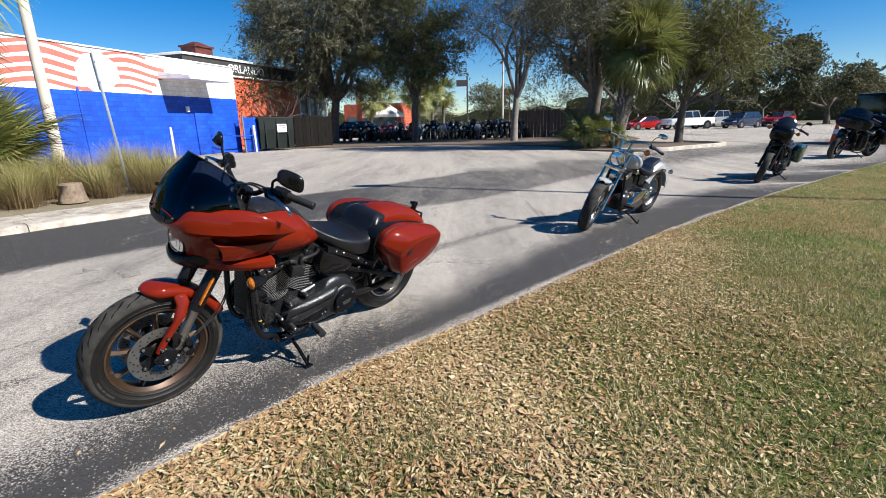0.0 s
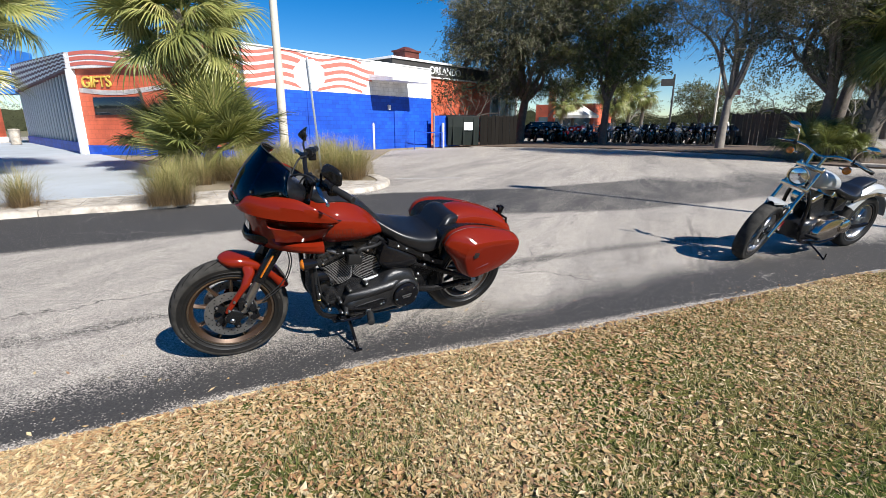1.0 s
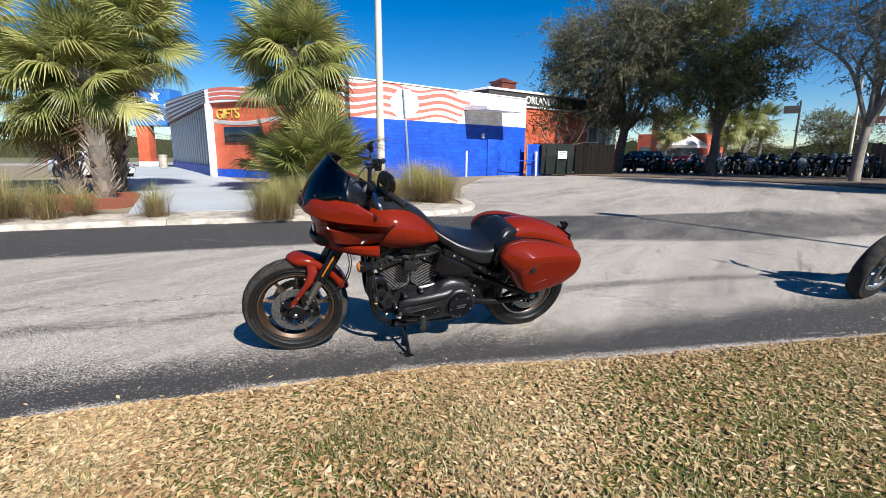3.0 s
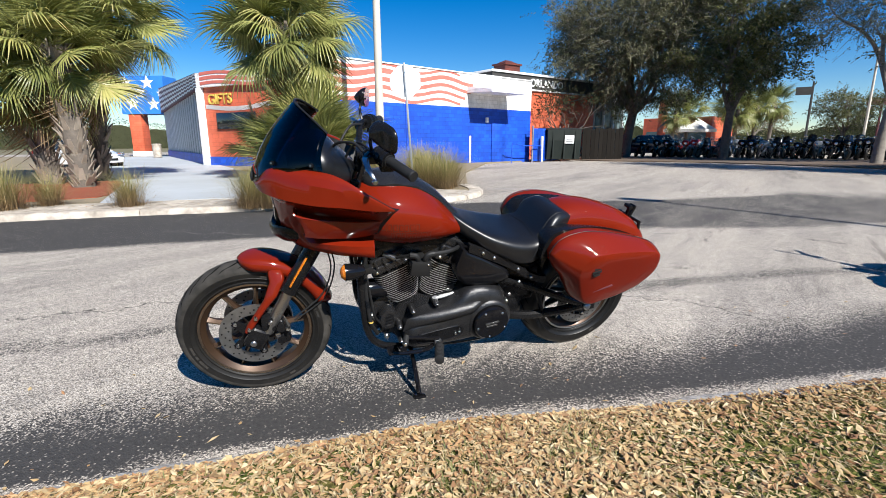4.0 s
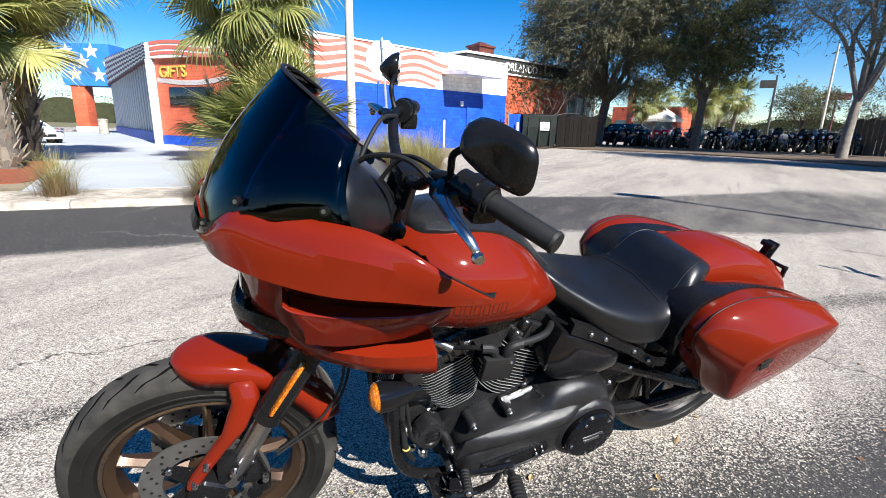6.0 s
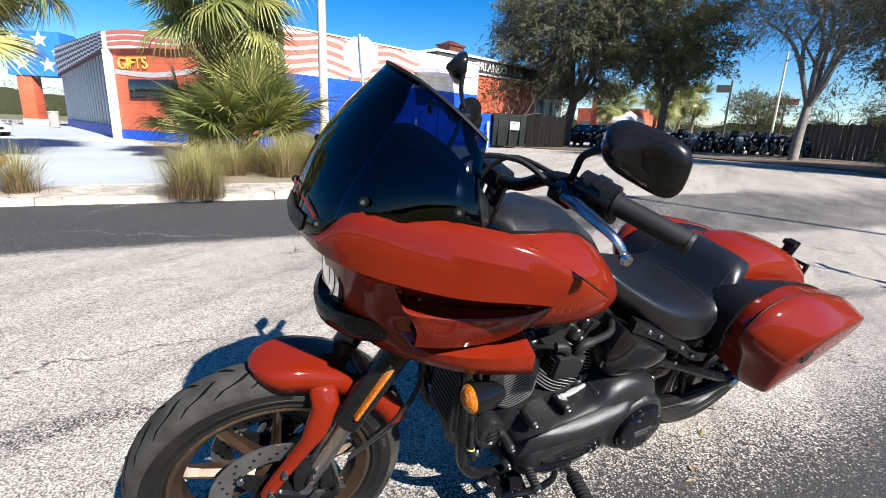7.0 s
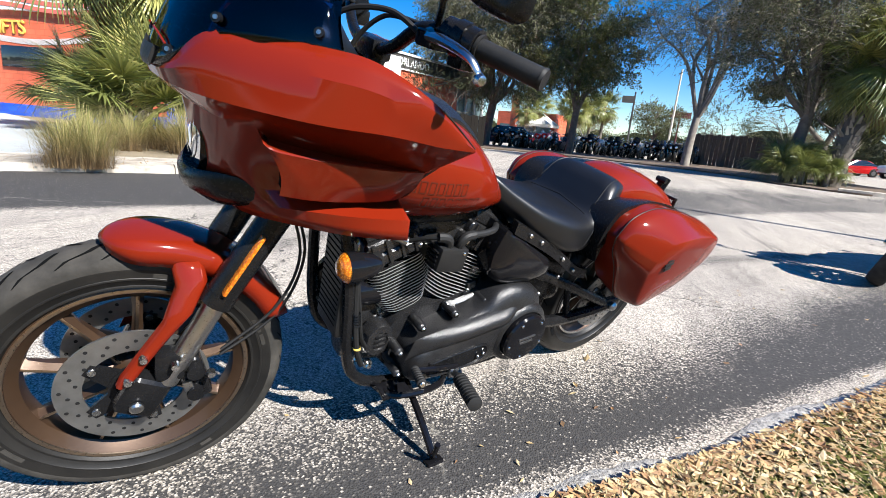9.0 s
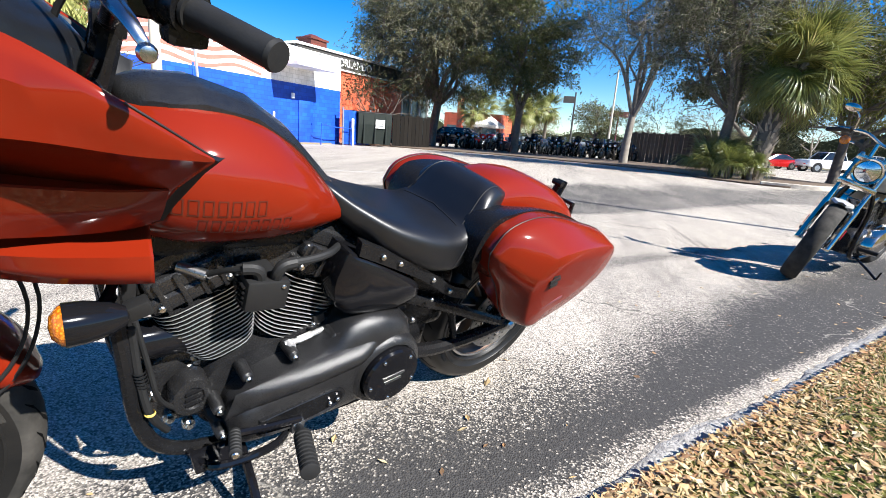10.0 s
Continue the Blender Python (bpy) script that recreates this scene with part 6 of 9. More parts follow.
    for i in range(44):
        s = i / 43
        a = radians(lerp(98, 22, s))
        e = max(0.04, 1 - (1 - min(1, s / 0.2)) ** 2) ** 0.5
        f = max(0.3, 1 - (1 - min(1, (1 - s) / 0.1)) ** 2) ** 0.5
        hw = 0.076 * e * f
        r0 = 0.350 + 0.006 * math.sin(math.pi * s)
        row = []
        for q in range(15):
            u = -1 + q / 7
            au = abs(u)
            y = hw * math.copysign(min(1, au * 1.25) ** 0.9, u)
            dr = 0.013 * e * (1 - au ** 2.2) - 0.042 * e * f * max(0, au - 0.72) / 0.28
            row.append(V(fc[0] + (r0 + dr) * math.cos(a), y, fc[2] + (r0 + dr) * math.sin(a)))
        rows.append(row)
    skin(bm, rows, False, False)
    fen = sp("front_fender", bm, "red", label="glossy red front fender", sm=70)
    sm = fen.modifiers.new("thick", "SOLIDIFY")
    sm.thickness = 0.004
    for sg in (-1, 1):
        bm = B()
        y = sg * 0.112
        pts = [((0.070, 0.652), (0.135, 0.652)), ((0.080, 0.602), (0.142, 0.612)), ((0.055, 0.53), (0.112, 0.55)), ((0.014, 0.465), (0.064, 0.487)), ((-0.026, 0.402), (0.022, 0.424)), ((-0.036, 0.378), (0.004, 0.394))]
        rows = []
        for i, ((x0, z0), (x1, z1)) in enumerate(pts):
            yy = sg * (0.071 if i == 0 else 0.098 if i == 1 else 0.122)
            rows.append([V(x0, yy - sg * 0.018, z0), V(x0 + 0.002, yy - sg * 0.004, z0), V(x0 + 0.009, yy + sg * 0.003, z0), V((x0 + x1) / 2, yy + sg * 0.007, (z0 + z1) / 2), V(x1 - 0.009, yy + sg * 0.005, z1), V(x1 - 0.002, yy - sg * 0.003, z1), V(x1, yy - sg * 0.018, z1)])
        rows = [[a.lerp(b, t) for a, b in zip(r, q)] for r, q in zip(rows, rows[1:]) for t in (0, 0.35, 0.7)] + [rows[-1]]
        skin(bm, rows, True, True)
        sp("fender_strut", bm, "red", fen, "red strut from fender to axle", 60)
        for q in ((0.018, 0.452), (-0.012, 0.398)):
            bm = B()
            cyl(bm, (q[0], sg * 0.122, q[1]), (q[0], sg * 0.136, q[1]), 0.009, 0.007, 10)
            if sg < 0:
                sp("bolt", bm, "bolt", fen)
    for pts in ([(0.30, -0.075, 0.80), (0.335, -0.085, 0.66), (0.29, -0.08, 0.52), (0.17, -0.088, 0.42)], [(0.31, -0.05, 0.80), (0.35, -0.07, 0.66), (0.30, -0.07, 0.5), (0.17, -0.08, 0.40)]):
        sp("brake_hose", tube(B(), pts, 0.0036, 6, 20), "grip")
    bm = B()
    box(bm, (0.30, 0, 0.80), (0.10, 0.27, 0.05), 0.015)
    sp("fork_clamp", bm, "satin")

    # fairing, each side from nose to rear tip
    U = [(0.047, 0, 1.046), (0.068, -0.112, 1.064), (0.124, -0.166, 1.129), (0.27, -0.264, 1.144), (0.345, -0.318, 1.138), (0.43, -0.372, 1.096), (0.536, -0.362, 1.026)]
    UC = [(0.044, 0, 1.036), (0.066, -0.122, 1.053), (0.132, -0.200, 1.092), (0.265, -0.302, 1.102), (0.345, -0.344, 1.096), (0.437, -0.377, 1.066), (0.538, -0.364, 1.023)]
    C = [(0.05, 0, 1.022), (0.074, -0.125, 1.028), (0.14, -0.219, 1.030), (0.25, -0.308, 1.033), (0.36, -0.354, 1.036), (0.45, -0.372, 1.028), (0.538, -0.363, 1.019)]
    I = [(0.075, 0, 1.0), (0.10, -0.105, 1.003), (0.155, -0.182, 1.006), (0.26, -0.255, 1.002), (0.36, -0.290, 0.998), (0.45, -0.306, 0.988), (0.525, -0.312, 0.978)]
    S0 = [(0.10, 0, 0.985), (0.118, -0.083, 0.985), (0.15, -0.150, 0.984), (0.20, -0.203, 0.984), (0.33, -0.248, 0.966), (0.44, -0.262, 0.950), (0.515, -0.262, 0.938)]
    S1 = [(0.118, 0, 0.90), (0.132, -0.083, 0.90), (0.16, -0.135, 0.902), (0.21, -0.172, 0.910), (0.33, -0.215, 0.905), (0.44, -0.222, 0.895), (0.505, -0.218, 0.89)]
    S2 = [(0.128, 0, 0.85), (0.142, -0.078, 0.85), (0.18, -0.132, 0.853), (0.225, -0.172, 0.862), (0.33, -0.200, 0.866), (0.43, -0.206, 0.862), (0.49, -0.205, 0.857)]
    Wd = [(0.15, 0, 0.812), (0.158, -0.078, 0.817), (0.19, -0.135, 0.822), (0.245, -0.205, 0.838), (0.335, -0.265, 0.848), (0.415, -0.284, 0.846), (0.480, -0.287, 0.842)]
    Wb = [(0.165, 0, 0.785), (0.175, -0.07, 0.788), (0.20, -0.130, 0.792), (0.255, -0.200, 0.802), (0.34, -0.262, 0.805), (0.42, -0.286, 0.802), (0.480, -0.294, 0.798)]
    guides = [crom(g, 40) for g in (U, UC, C, I, S0, S1, S2, Wd, Wb)]
    sub = []
    for a, b in zip(guides, guides[1:]):
        sub.append(a)
        sub.append([p.lerp(q, 0.5) for p, q in zip(a, b)])
    sub.append(guides[-1])
    bm = B()
    skin(bm, sub, False, False)
    bm2 = mirror_bm(bm)
    tmp = bpy.data.meshes.new("tmp")
    bm2.to_mesh(tmp)
    bm2.free()
    bm.from_mesh(tmp)
    bpy.data.meshes.remove(tmp)
    bmesh.ops.remove_doubles(bm, verts=bm.verts, dist=0.0015)
    shell = BVHTree.FromBMesh(bm)
    fair = part("fairing", bm, MAT["red"], bike, "red frame-mounted fairing with sculpted sides", 26)
    sm = fair.modifiers.new("thick", "SOLIDIFY")
    sm.thickness = 0.007
    # black inner liner
    bm = B()
    ins = [[V(p.x + 0.012, p.y * 0.955, p.z - 0.012) for p in guides[0]]] + [[V(p.x + 0.025, p.y * 0.9, p.z - 0.006) for p in g] for g in (guides[2], guides[3], guides[5], guides[6])]
    skin(bm, ins, False, False)
    b2 = mirror_bm(bm)
    b2.to_mesh(tm := bpy.data.meshes.new("tmp"))
    b2.free()
    bm.from_mesh(tm)
    bpy.data.meshes.remove(tm)
    part("fairing_liner", bm, MAT["plastic"], fair, smooth=50)
    for sg in (-1, 1):
        # thin black tube on the rear upper edge, painting in the lever's shadow
        bm = B()
        tube(bm, [(p.x, -sg * p.y, p.z) for p in guides[0][33::1]], 0.0016, 6)
        part("edge_trim", bm, MAT["plastic"], fair)
        # raised scoop with its ledge on top and a mouth in front
        top = crom([(0.186, sg * 0.248, 0.979), (0.21, sg * 0.258, 0.968), (0.30, sg * 0.284, 0.961), (0.42, sg * 0.288, 0.950), (0.505, sg * 0.266, 0.940)], 20)
        low = crom([(0.224, sg * 0.236, 0.878), (0.29, sg * 0.254, 0.874), (0.38, sg * 0.258, 0.872), (0.45, sg * 0.248, 0.870), (0.50, sg * 0.224, 0.868)], 20)
        rows = []
        for i, (a, b) in enumerate(zip(top, low)):
            k = (1 - i / 19) ** 0.9
            row = [a + V(0.004 * k, -sg * (0.006 + 0.050 * k), 0.007 * k), a + V(0, -sg * 0.0022, 0.0012)]
            for j in range(9):
                u = j / 8
                p = a.lerp(b, u)
                row.append(p + V(0.012 * math.sin(math.pi * u) * k, sg * 0.007 * math.sin(math.pi * u), -0.0015 if j == 0 else 0))
            row.append(b + V(0.002, -sg * 0.02, -0.004))
            rows.append(row)
        bm = B()
        skin(bm, rows, False, False)
        scoop = part("side_scoop", bm, MAT["red"], fair, "raised scoop on the fairing's side" if sg < 0 else "", 40)
        # near-black sheet: the shade inside the mouth is painted on
        bm = B()
        skin(bm, [[p + V(0.010, -sg * 0.004, 0) for p in rows[0][1:-1]], [V(p.x + 0.016, p.y - sg * 0.075, p.z) for p in rows[0][1:-1]]], False, False)
        part("scoop_mouth", bm, MAT["groove"], scoop, "near-black sheet painting the shade inside the scoop's mouth" if sg < 0 else "", smooth=0)
        # short red lip inside the nose vent
        bm = B()
        tube(bm, [(0.0565, sg * 0.03, 1.101), (0.0600, sg * 0.065, 1.096), (0.0655, sg * 0.095, 1.086)], 0.0021, 8, 8)
        part("vent_lip", bm, MAT["red"], fair, "thin red lip of the nose vent" if sg < 0 else "")
    # headlight
    hl = part("headlight", lathe(B(), [(0.082, 0.03), (0.080, 0.004), (0.076, -0.003), (0.070, 0.0)], (0.124, 0, 0.915), "x", 40), MAT["gloss"], bike, "round headlight in a dark bezel")
    part("lens", lathe(B(), [(0, -0.012), (0.03, -0.011), (0.055, -0.006), (0.072, 0.004)], (0.124, 0, 0.915), "x", 40), MAT["lens"], hl, "clear round headlight lens")
    for r in (0.028, 0.05):
        part("reflector_ring", lathe(B(), [(r, -0.0135 + r * 0.08), (r + 0.004, -0.0135 + r * 0.08)], (0.124, 0, 0.915), "x", 40), MAT["chrome"], hl)
    bm = B()
    rows = []
    for i in range(13):
        a = -1 + i / 6
        k, up = 0.085 * a * a, 0.05 * abs(a) ** 1.5
        t, c = 1 - 0.7 * abs(a) ** 5, V(0.15 + k, a * 0.16, 0.84)
        ring = [V(0.118 + k, a * 0.165, 0.845 + up), V(0.102 + k, a * 0.172, 0.848 + up), V(0.092 + k, a * 0.176, 0.835 + up * 0.7), V(0.096 + k, a * 0.172, 0.812 + up * 0.4), V(0.118 + k, a * 0.16, 0.793 + up * 0.2), V(0.15 + k * 0.6, a * 0.14, 0.79), V(0.17 + k * 0.5, a * 0.13, 0.83)]
        rows.append([c.lerp(p, t) for p in ring])
    skin(bm, rows, True, True)
    part("chin", bm, MAT["satin"], bike, "dark lower nose panel", 60)
    # screen
    bm = B()
    rows = []
    n = 28
    for j in range(15):
        t = j / 14
        row = []
        for i in range(n + 1):
            u = -1 + 2 * i / n
            au = abs(u)
            b = V(interp(au, [0, 0.2, 0.41, 0.61, 0.8, 1.0], [0.041, 0.046, 0.064, 0.117, 0.185, 0.296]), u * 0.274, interp(au, [0, 0.25, 0.41, 0.5, 0.61, 0.8, 1.0], [1.041, 1.047, 1.060, 1.088, 1.117, 1.129, 1.138]))
            tp = V(0.222 + 0.10 * au ** 2.2, u * 0.195, 1.335 - 0.075 * au ** 2.6)
            p = b.lerp(tp, t)
            p.x -= 0.028 * math.sin(math.pi * t) * (1 - 0.4 * au)
            p.y += u * 0.012 * math.sin(math.pi * t)
            row.append(p)
        rows.append(row)
    skin(bm, rows, False, False)
    scr = part("screen", bm, MAT["shield"], bike, "dark tinted curved windscreen", 60)
    sm = scr.modifiers.new("thick", "SOLIDIFY")
    sm.thickness = 0.004
    bm = B()
    tube(bm, [r for r in rows[-1]], 0.0035, 6)
    part("screen_edge", bm, MAT["plastic"], scr)
    bm = B()
    skin(bm, [[rows[0][i] + V(-0.001, 0, -0.005), rows[0][i] + V(-0.004, 0, 0.006), rows[1][i] + V(-0.002, 0, 0.010), rows[1][i] + V(0.004, 0, 0)] for i in range(11, n - 10)], True, True)
    part("screen_trim", bm, MAT["plastic"], scr, "black vent trim at the screen's foot")
    for sg in (-1, 1):
        for q in ((0.126, 0.172, 1.148), (0.256, 0.258, 1.163), (0.068, 0.106, 1.080)):
            bm = B()
            d = V(-0.55, sg * 0.8, 0.25).normalized()
            p = V(q[0], sg * q[1], q[2])
            cyl(bm, p - d * 0.005, p + d * 0.0025, 0.009, 0.0078, 14)
            sb = part("screen_bolt", bm, MAT["satin"], scr)
            bm = B()
            cyl(bm, p + d * 0.002, p + d * 0.0045, 0.0042, 0.0038, 8)
            part("bolt_head", bm, MAT["steel"], sb)
    # instrument cowl behind the screen
    bm = B()
    skin(bm, stations([(0.18, 0.10, 1.14, 1.05), (0.24, 0.165, 1.20, 1.03), (0.295, 0.195, 1.215, 1.02), (0.335, 0.185, 1.20, 1.01), (0.375, 0.15, 1.16, 1.0), (0.42, 0.11, 1.12, 1.0), (0.445, 0.06, 1.09, 1.02)], 20, lambda x, h, t, b: oval_ring(x, h, t, b, 28, 0.8)), True, True)
    part("instrument_cowl", bm, MAT["leather"], bike, "black instrument cowl behind the screen", 60)
    # fork tops and clamp rising behind the fairing
    bm = B()
    for sg in (-1, 1):
        tube(bm, [(0.37, sg * 0.095, 0.93), (0.405, sg * 0.09, 1.03), (0.43, sg * 0.085, 1.09)], 0.023, 12, 8)
    box(bm, (0.415, 0, 1.045), (0.07, 0.24, 0.03), 0.01, Matrix.Rotation(radians(18), 3, "Y"))
    part("top_clamp", bm, MAT["satin"], bike, "black fork clamp")

    # tank
    bm = B()
    skin(bm, stations(TANK, 40, lambda x, h, t, b: oval_ring(x, h, t, b, 44, 0.92, 0.86)), True, True)
    tree = BVHTree.FromBMesh(bm)
    tank = part("fuel_tank", bm, MAT["red"], bike, "red teardrop fuel tank", 50)
    bm = B()
    rows = []
    for i in range(34):
        x = lerp(0.475, 0.935, i / 33)
        top = interp(x, [r[0] for r in TANK], [r[2] for r in TANK])
        hw = interp(x, [0.475, 0.485, 0.505, 0.55, 0.6, 0.75, 0.85, 0.935], [0.035, 0.062, 0.086, 0.102, 0.104, 0.085, 0.06, 0.045])
        side = interp(x, [r[0] for r in TANK], [r[1] for r in TANK])
        drop = 0.5 * (hw / max(side, hw * 1.02)) ** 2 * 0.12
        rows.append([V(x, -hw, top - drop - 0.01), V(x, -hw * 1.0, top - drop + 0.012), V(x, -hw * 0.6, top + 0.018), V(x, 0, top + 0.026), V(x, hw * 0.6, top + 0.018), V(x, hw, top - drop + 0.012), V(x, hw, top - drop - 0.01), V(x, 0, top - 0.06)])
    skin(bm, rows, True, True)
    part("tank_console", bm, MAT["wrinkle"], tank, "black textured tank console", 50)
    # maker's mark on the tank as plain dark bars
    for sg in (-1, 1):
        for row, (x0, x1, w0, w1, n, sl) in enumerate(((0.522, 0.685, 0.864, 0.896, 7, -0.04), (0.562, 0.742, 0.825, 0.855, 8, -0.04))):
            for i in range(n):
                a0, a1 = lerp(x0, x1, (i + 0.12) / n), lerp(x0, x1, (i + 0.86) / n)
                bm = B()
                loop = []
                for aa, ww in ((a0, w0), (a1, w0), (a1, w1), (a0, w1)):
                    wz = ww + (aa - x0) * sl
                    loop.append((aa, wz))
                lw = 0.0023
                cx, cz = sum(p[0] for p in loop) / 4, sum(p[1] for p in loop) / 4
                inner = [(p[0] + math.copysign(lw, cx - p[0]), p[1] + math.copysign(lw, cz - p[1])) for p in loop]
                for j in range(4):
                    kq = (j + 1) % 4
                    vs = [bm.verts.new(V(px, sg * (abs(tree.ray_cast(V(px, -1, pz), V(0, 1, 0))[0].y) + 0.0012), pz)) for px, pz in (loop[j], loop[kq], inner[kq], inner[j])]
                    bm.faces.new(vs)
                part("mark_bar", bm, MAT["logo"], tank, smooth=0)
    bm = B()
    skin(bm, stations([(0.43, 0.06, 0.90, 0.78), (0.5, 0.09, 0.80, 0.71), (0.7, 0.09, 0.775, 0.71), (0.9, 0.08, 0.775, 0.69), (1.0, 0.06, 0.76, 0.62)], 14, lambda x, h, t, b: oval_ring(x, h, t, b, 16)), True, True)
    part("backbone", bm, MAT["satin"], bike)

    # seat
    SEAT = [(0.86, 0.045, 0.872, 0.82), (0.885, 0.085, 0.866, 0.795), (0.95, 0.125, 0.832, 0.745), (1.03, 0.168, 0.80, 0.69), (1.11, 0.19, 0.779, 0.65), (1.18, 0.197, 0.765, 0.62), (1.245, 0.195, 0.758, 0.61), (1.285, 0.189, 0.768, 0.62), (1.32, 0.178, 0.812, 0.645), (1.35, 0.166, 0.852, 0.67), (1.39, 0.15, 0.872, 0.71), (1.44, 0.128, 0.865, 0.77), (1.49, 0.10, 0.845, 0.80)]
    bm = B()
    skin(bm, stations(SEAT, 60, lambda x, h, t, b: oval_ring(x, h, t, b, 48, 0.66, 0.5)), True, True)
    cut = BVHTree.FromBMesh(bm)
    seat = part("seat", bm, MAT["leather"], bike, "black vinyl solo seat with raised rear bolster", 60)

    def seam(pts, way):
        """Stitched line laid on the seat."""
        b = B()
        tube(b, [(cut.ray_cast(Vector(p), Vector(way))[0] or Vector(p)) - Vector(way) * 0.0004 for p in pts], 0.0018, 5)
        part("seam", b, MAT["plastic"], seat)

    seam([(lerp(1.285, 1.27, abs(u)), 0.135 * u, 1.2) for u in np.linspace(-1, 1, 19)], (0, 0, -1))
    for sg in (-1, 1):
        seam([(1.285 - 0.05 * t, sg * 0.6, lerp(0.745, 0.65, t)) for t in np.linspace(0, 1, 10)], (0, -sg, 0))
        seam([(lerp(1.285, 1.43, t), sg * lerp(0.138, 0.105, t), 1.2) for t in np.linspace(0, 1, 14)], (0, 0, -1))
    # rear fender
    bm = B()
    FEN = [(1.32, 0.08, 0.80, 0.70), (1.40, 0.112, 0.85, 0.70), (1.49, 0.124, 0.882, 0.68), (1.62, 0.124, 0.878, 0.66), (1.77, 0.12, 0.838, 0.62), (1.89, 0.113, 0.785, 0.56), (1.97, 0.10, 0.715, 0.52), (2.0, 0.08, 0.65, 0.52)]
    skin(bm, stations(FEN, 30, lambda x, h, t, b: oval_ring(x, h, t, b, 28, 0.55, 0.75)), True, True)
    part("rear_fender", bm, MAT["red"], bike, "red rear fender", 45)
    # plate bracket on the tail
    bm = B()
    box(bm, (1.912, 0.0, 0.785), (0.012, 0.045, 0.11), 0.004, Matrix.Rotation(radians(18), 3, "Y"))
    for dx, dz in ((0.0, 0.0), (0.014, -0.036)):
        box(bm, (1.916 + dx, 0.0, 0.772 + dz), (0.012, 0.17, 0.012), 0.003)
    for y in (-0.08, 0.08):
        box(bm, (1.923, y, 0.754), (0.012, 0.014, 0.046), 0.003)
    cyl(bm, (1.90, -0.022, 0.828), (1.90, 0.022, 0.828), 0.012)
    box(bm, (1.908, 0.0, 0.80), (0.02, 0.018, 0.05), 0.004)
    part("plate_bracket", bm, MAT["satin"], bike, "empty black plate bracket")
    # hard bags
    inner = [(1.285, 0.735), (1.325, 0.80), (1.42, 0.832), (1.54, 0.828), (1.69, 0.797), (1.82, 0.762), (1.885, 0.725), (1.908, 0.68), (1.906, 0.59), (1.835, 0.518), (1.71, 0.478), (1.60, 0.458), (1.525, 0.452), (1.45, 0.485), (1.365, 0.61), (1.305, 0.68)]
    outer = [(1.396, 0.69), (1.418, 0.738), (1.458, 0.770), (1.56, 0.774), (1.68, 0.762), (1.78, 0.748), (1.848, 0.728), (1.882, 0.685), (1.884, 0.60), (1.822, 0.524), (1.71, 0.48), (1.605, 0.461), (1.54, 0.455), (1.482, 0.485), (1.43, 0.58), (1.402, 0.645)]
    face = [(lerp(x, 1.65, 0.06), lerp(z, 0.64, 0.06)) for x, z in outer]

    def loopy(pts, n=72):
        p = crom([(x, 0, z) for x, z in pts + pts[:1]], n + 1)[:-1]
        return p

    li, lo, lf = loopy(inner), loopy(outer), loopy(face)
    for sg in (-1, 1):
        bm = B()
        rings = []
        mid = V(1.62, 0, 0.64)

        def lean(p, y):
            """The bag tapers towards its tail and its foot."""
            k = max(0, y - 0.22) / 0.15
            y -= k * (0.034 * min(1, max(0, (p.x - 1.5) / 0.35)) + 0.055 * min(1, max(0, (0.77 - p.z) / 0.3)))
            return V(p.x, sg * y, p.z)

        for s, y in ((0.9, 0.15), (0.94, 0.185), (0.975, 0.225), (0.995, 0.262), (1.0, 0.285)):
            rings.append([lean(mid + (p - mid) * s, y) for p in li])
        for t, y in ((0.12, 0.305), (0.35, 0.327), (0.62, 0.348), (0.85, 0.365), (1.0, 0.375)):
            rings.append([lean(p.lerp(q, t), y) for p, q in zip(li, lo)])
        rings.append([lean(p.lerp(q, 0.5), 0.382) for p, q in zip(lo, lf)])
        rings.append([lean(p, 0.386) for p in lf])
        rings.append([lean(p.lerp(mid, 0.4), 0.389) for p in lf])
        skin(bm, rings, True, True)
        shell = BVHTree.FromBMesh(bm)
        bag = part("saddlebag", bm, MAT["red"], bike, "red hard saddlebag with chamfered lid", 60)
        bm = B()
        tube(bm, [lean(p + (p - mid) * 0.003, 0.272) for p in li + li[:1]], 0.0018, 5)
        part("lid_seam", bm, MAT["plastic"], bag)
        # black badge with plain slashes
        bm = B()
        out = abs(shell.ray_cast(V(1.491, sg, 0.672), V(0, -sg, 0))[0].y)
        for j in range(3):
            box(bm, (1.491, sg * (out + 0.0015), 0.656 + j * 0.016), (0.046 - 0.012 * abs(j - 1), 0.004, 0.012), 0.0015, Matrix.Rotation(radians(-12), 3, "Y"))
        part("badge", bm, MAT["plastic"], bag, "small dark badge")
        bm = B()
        out = abs(shell.ray_cast(V(1.575, sg, 0.555), V(0, -sg, 0))[0].y)
        box(bm, (1.575, sg * (out - 0.001), 0.555), (0.11, 0.006, 0.009), 0.003, Matrix.Rotation(radians(-14), 3, "Y"))
        part("bag_reflector", bm, MAT["maroon"], bag)
        # black trim band over the bag's inner edge
        bm = B()
        band = crom([(1.29, 0, 0.655), (1.30, 0, 0.72), (1.335, 0, 0.775), (1.41, 0, 0.80), (1.52, 0, 0.806), (1.66, 0, 0.786), (1.80, 0, 0.742)], 26)
        rows = []
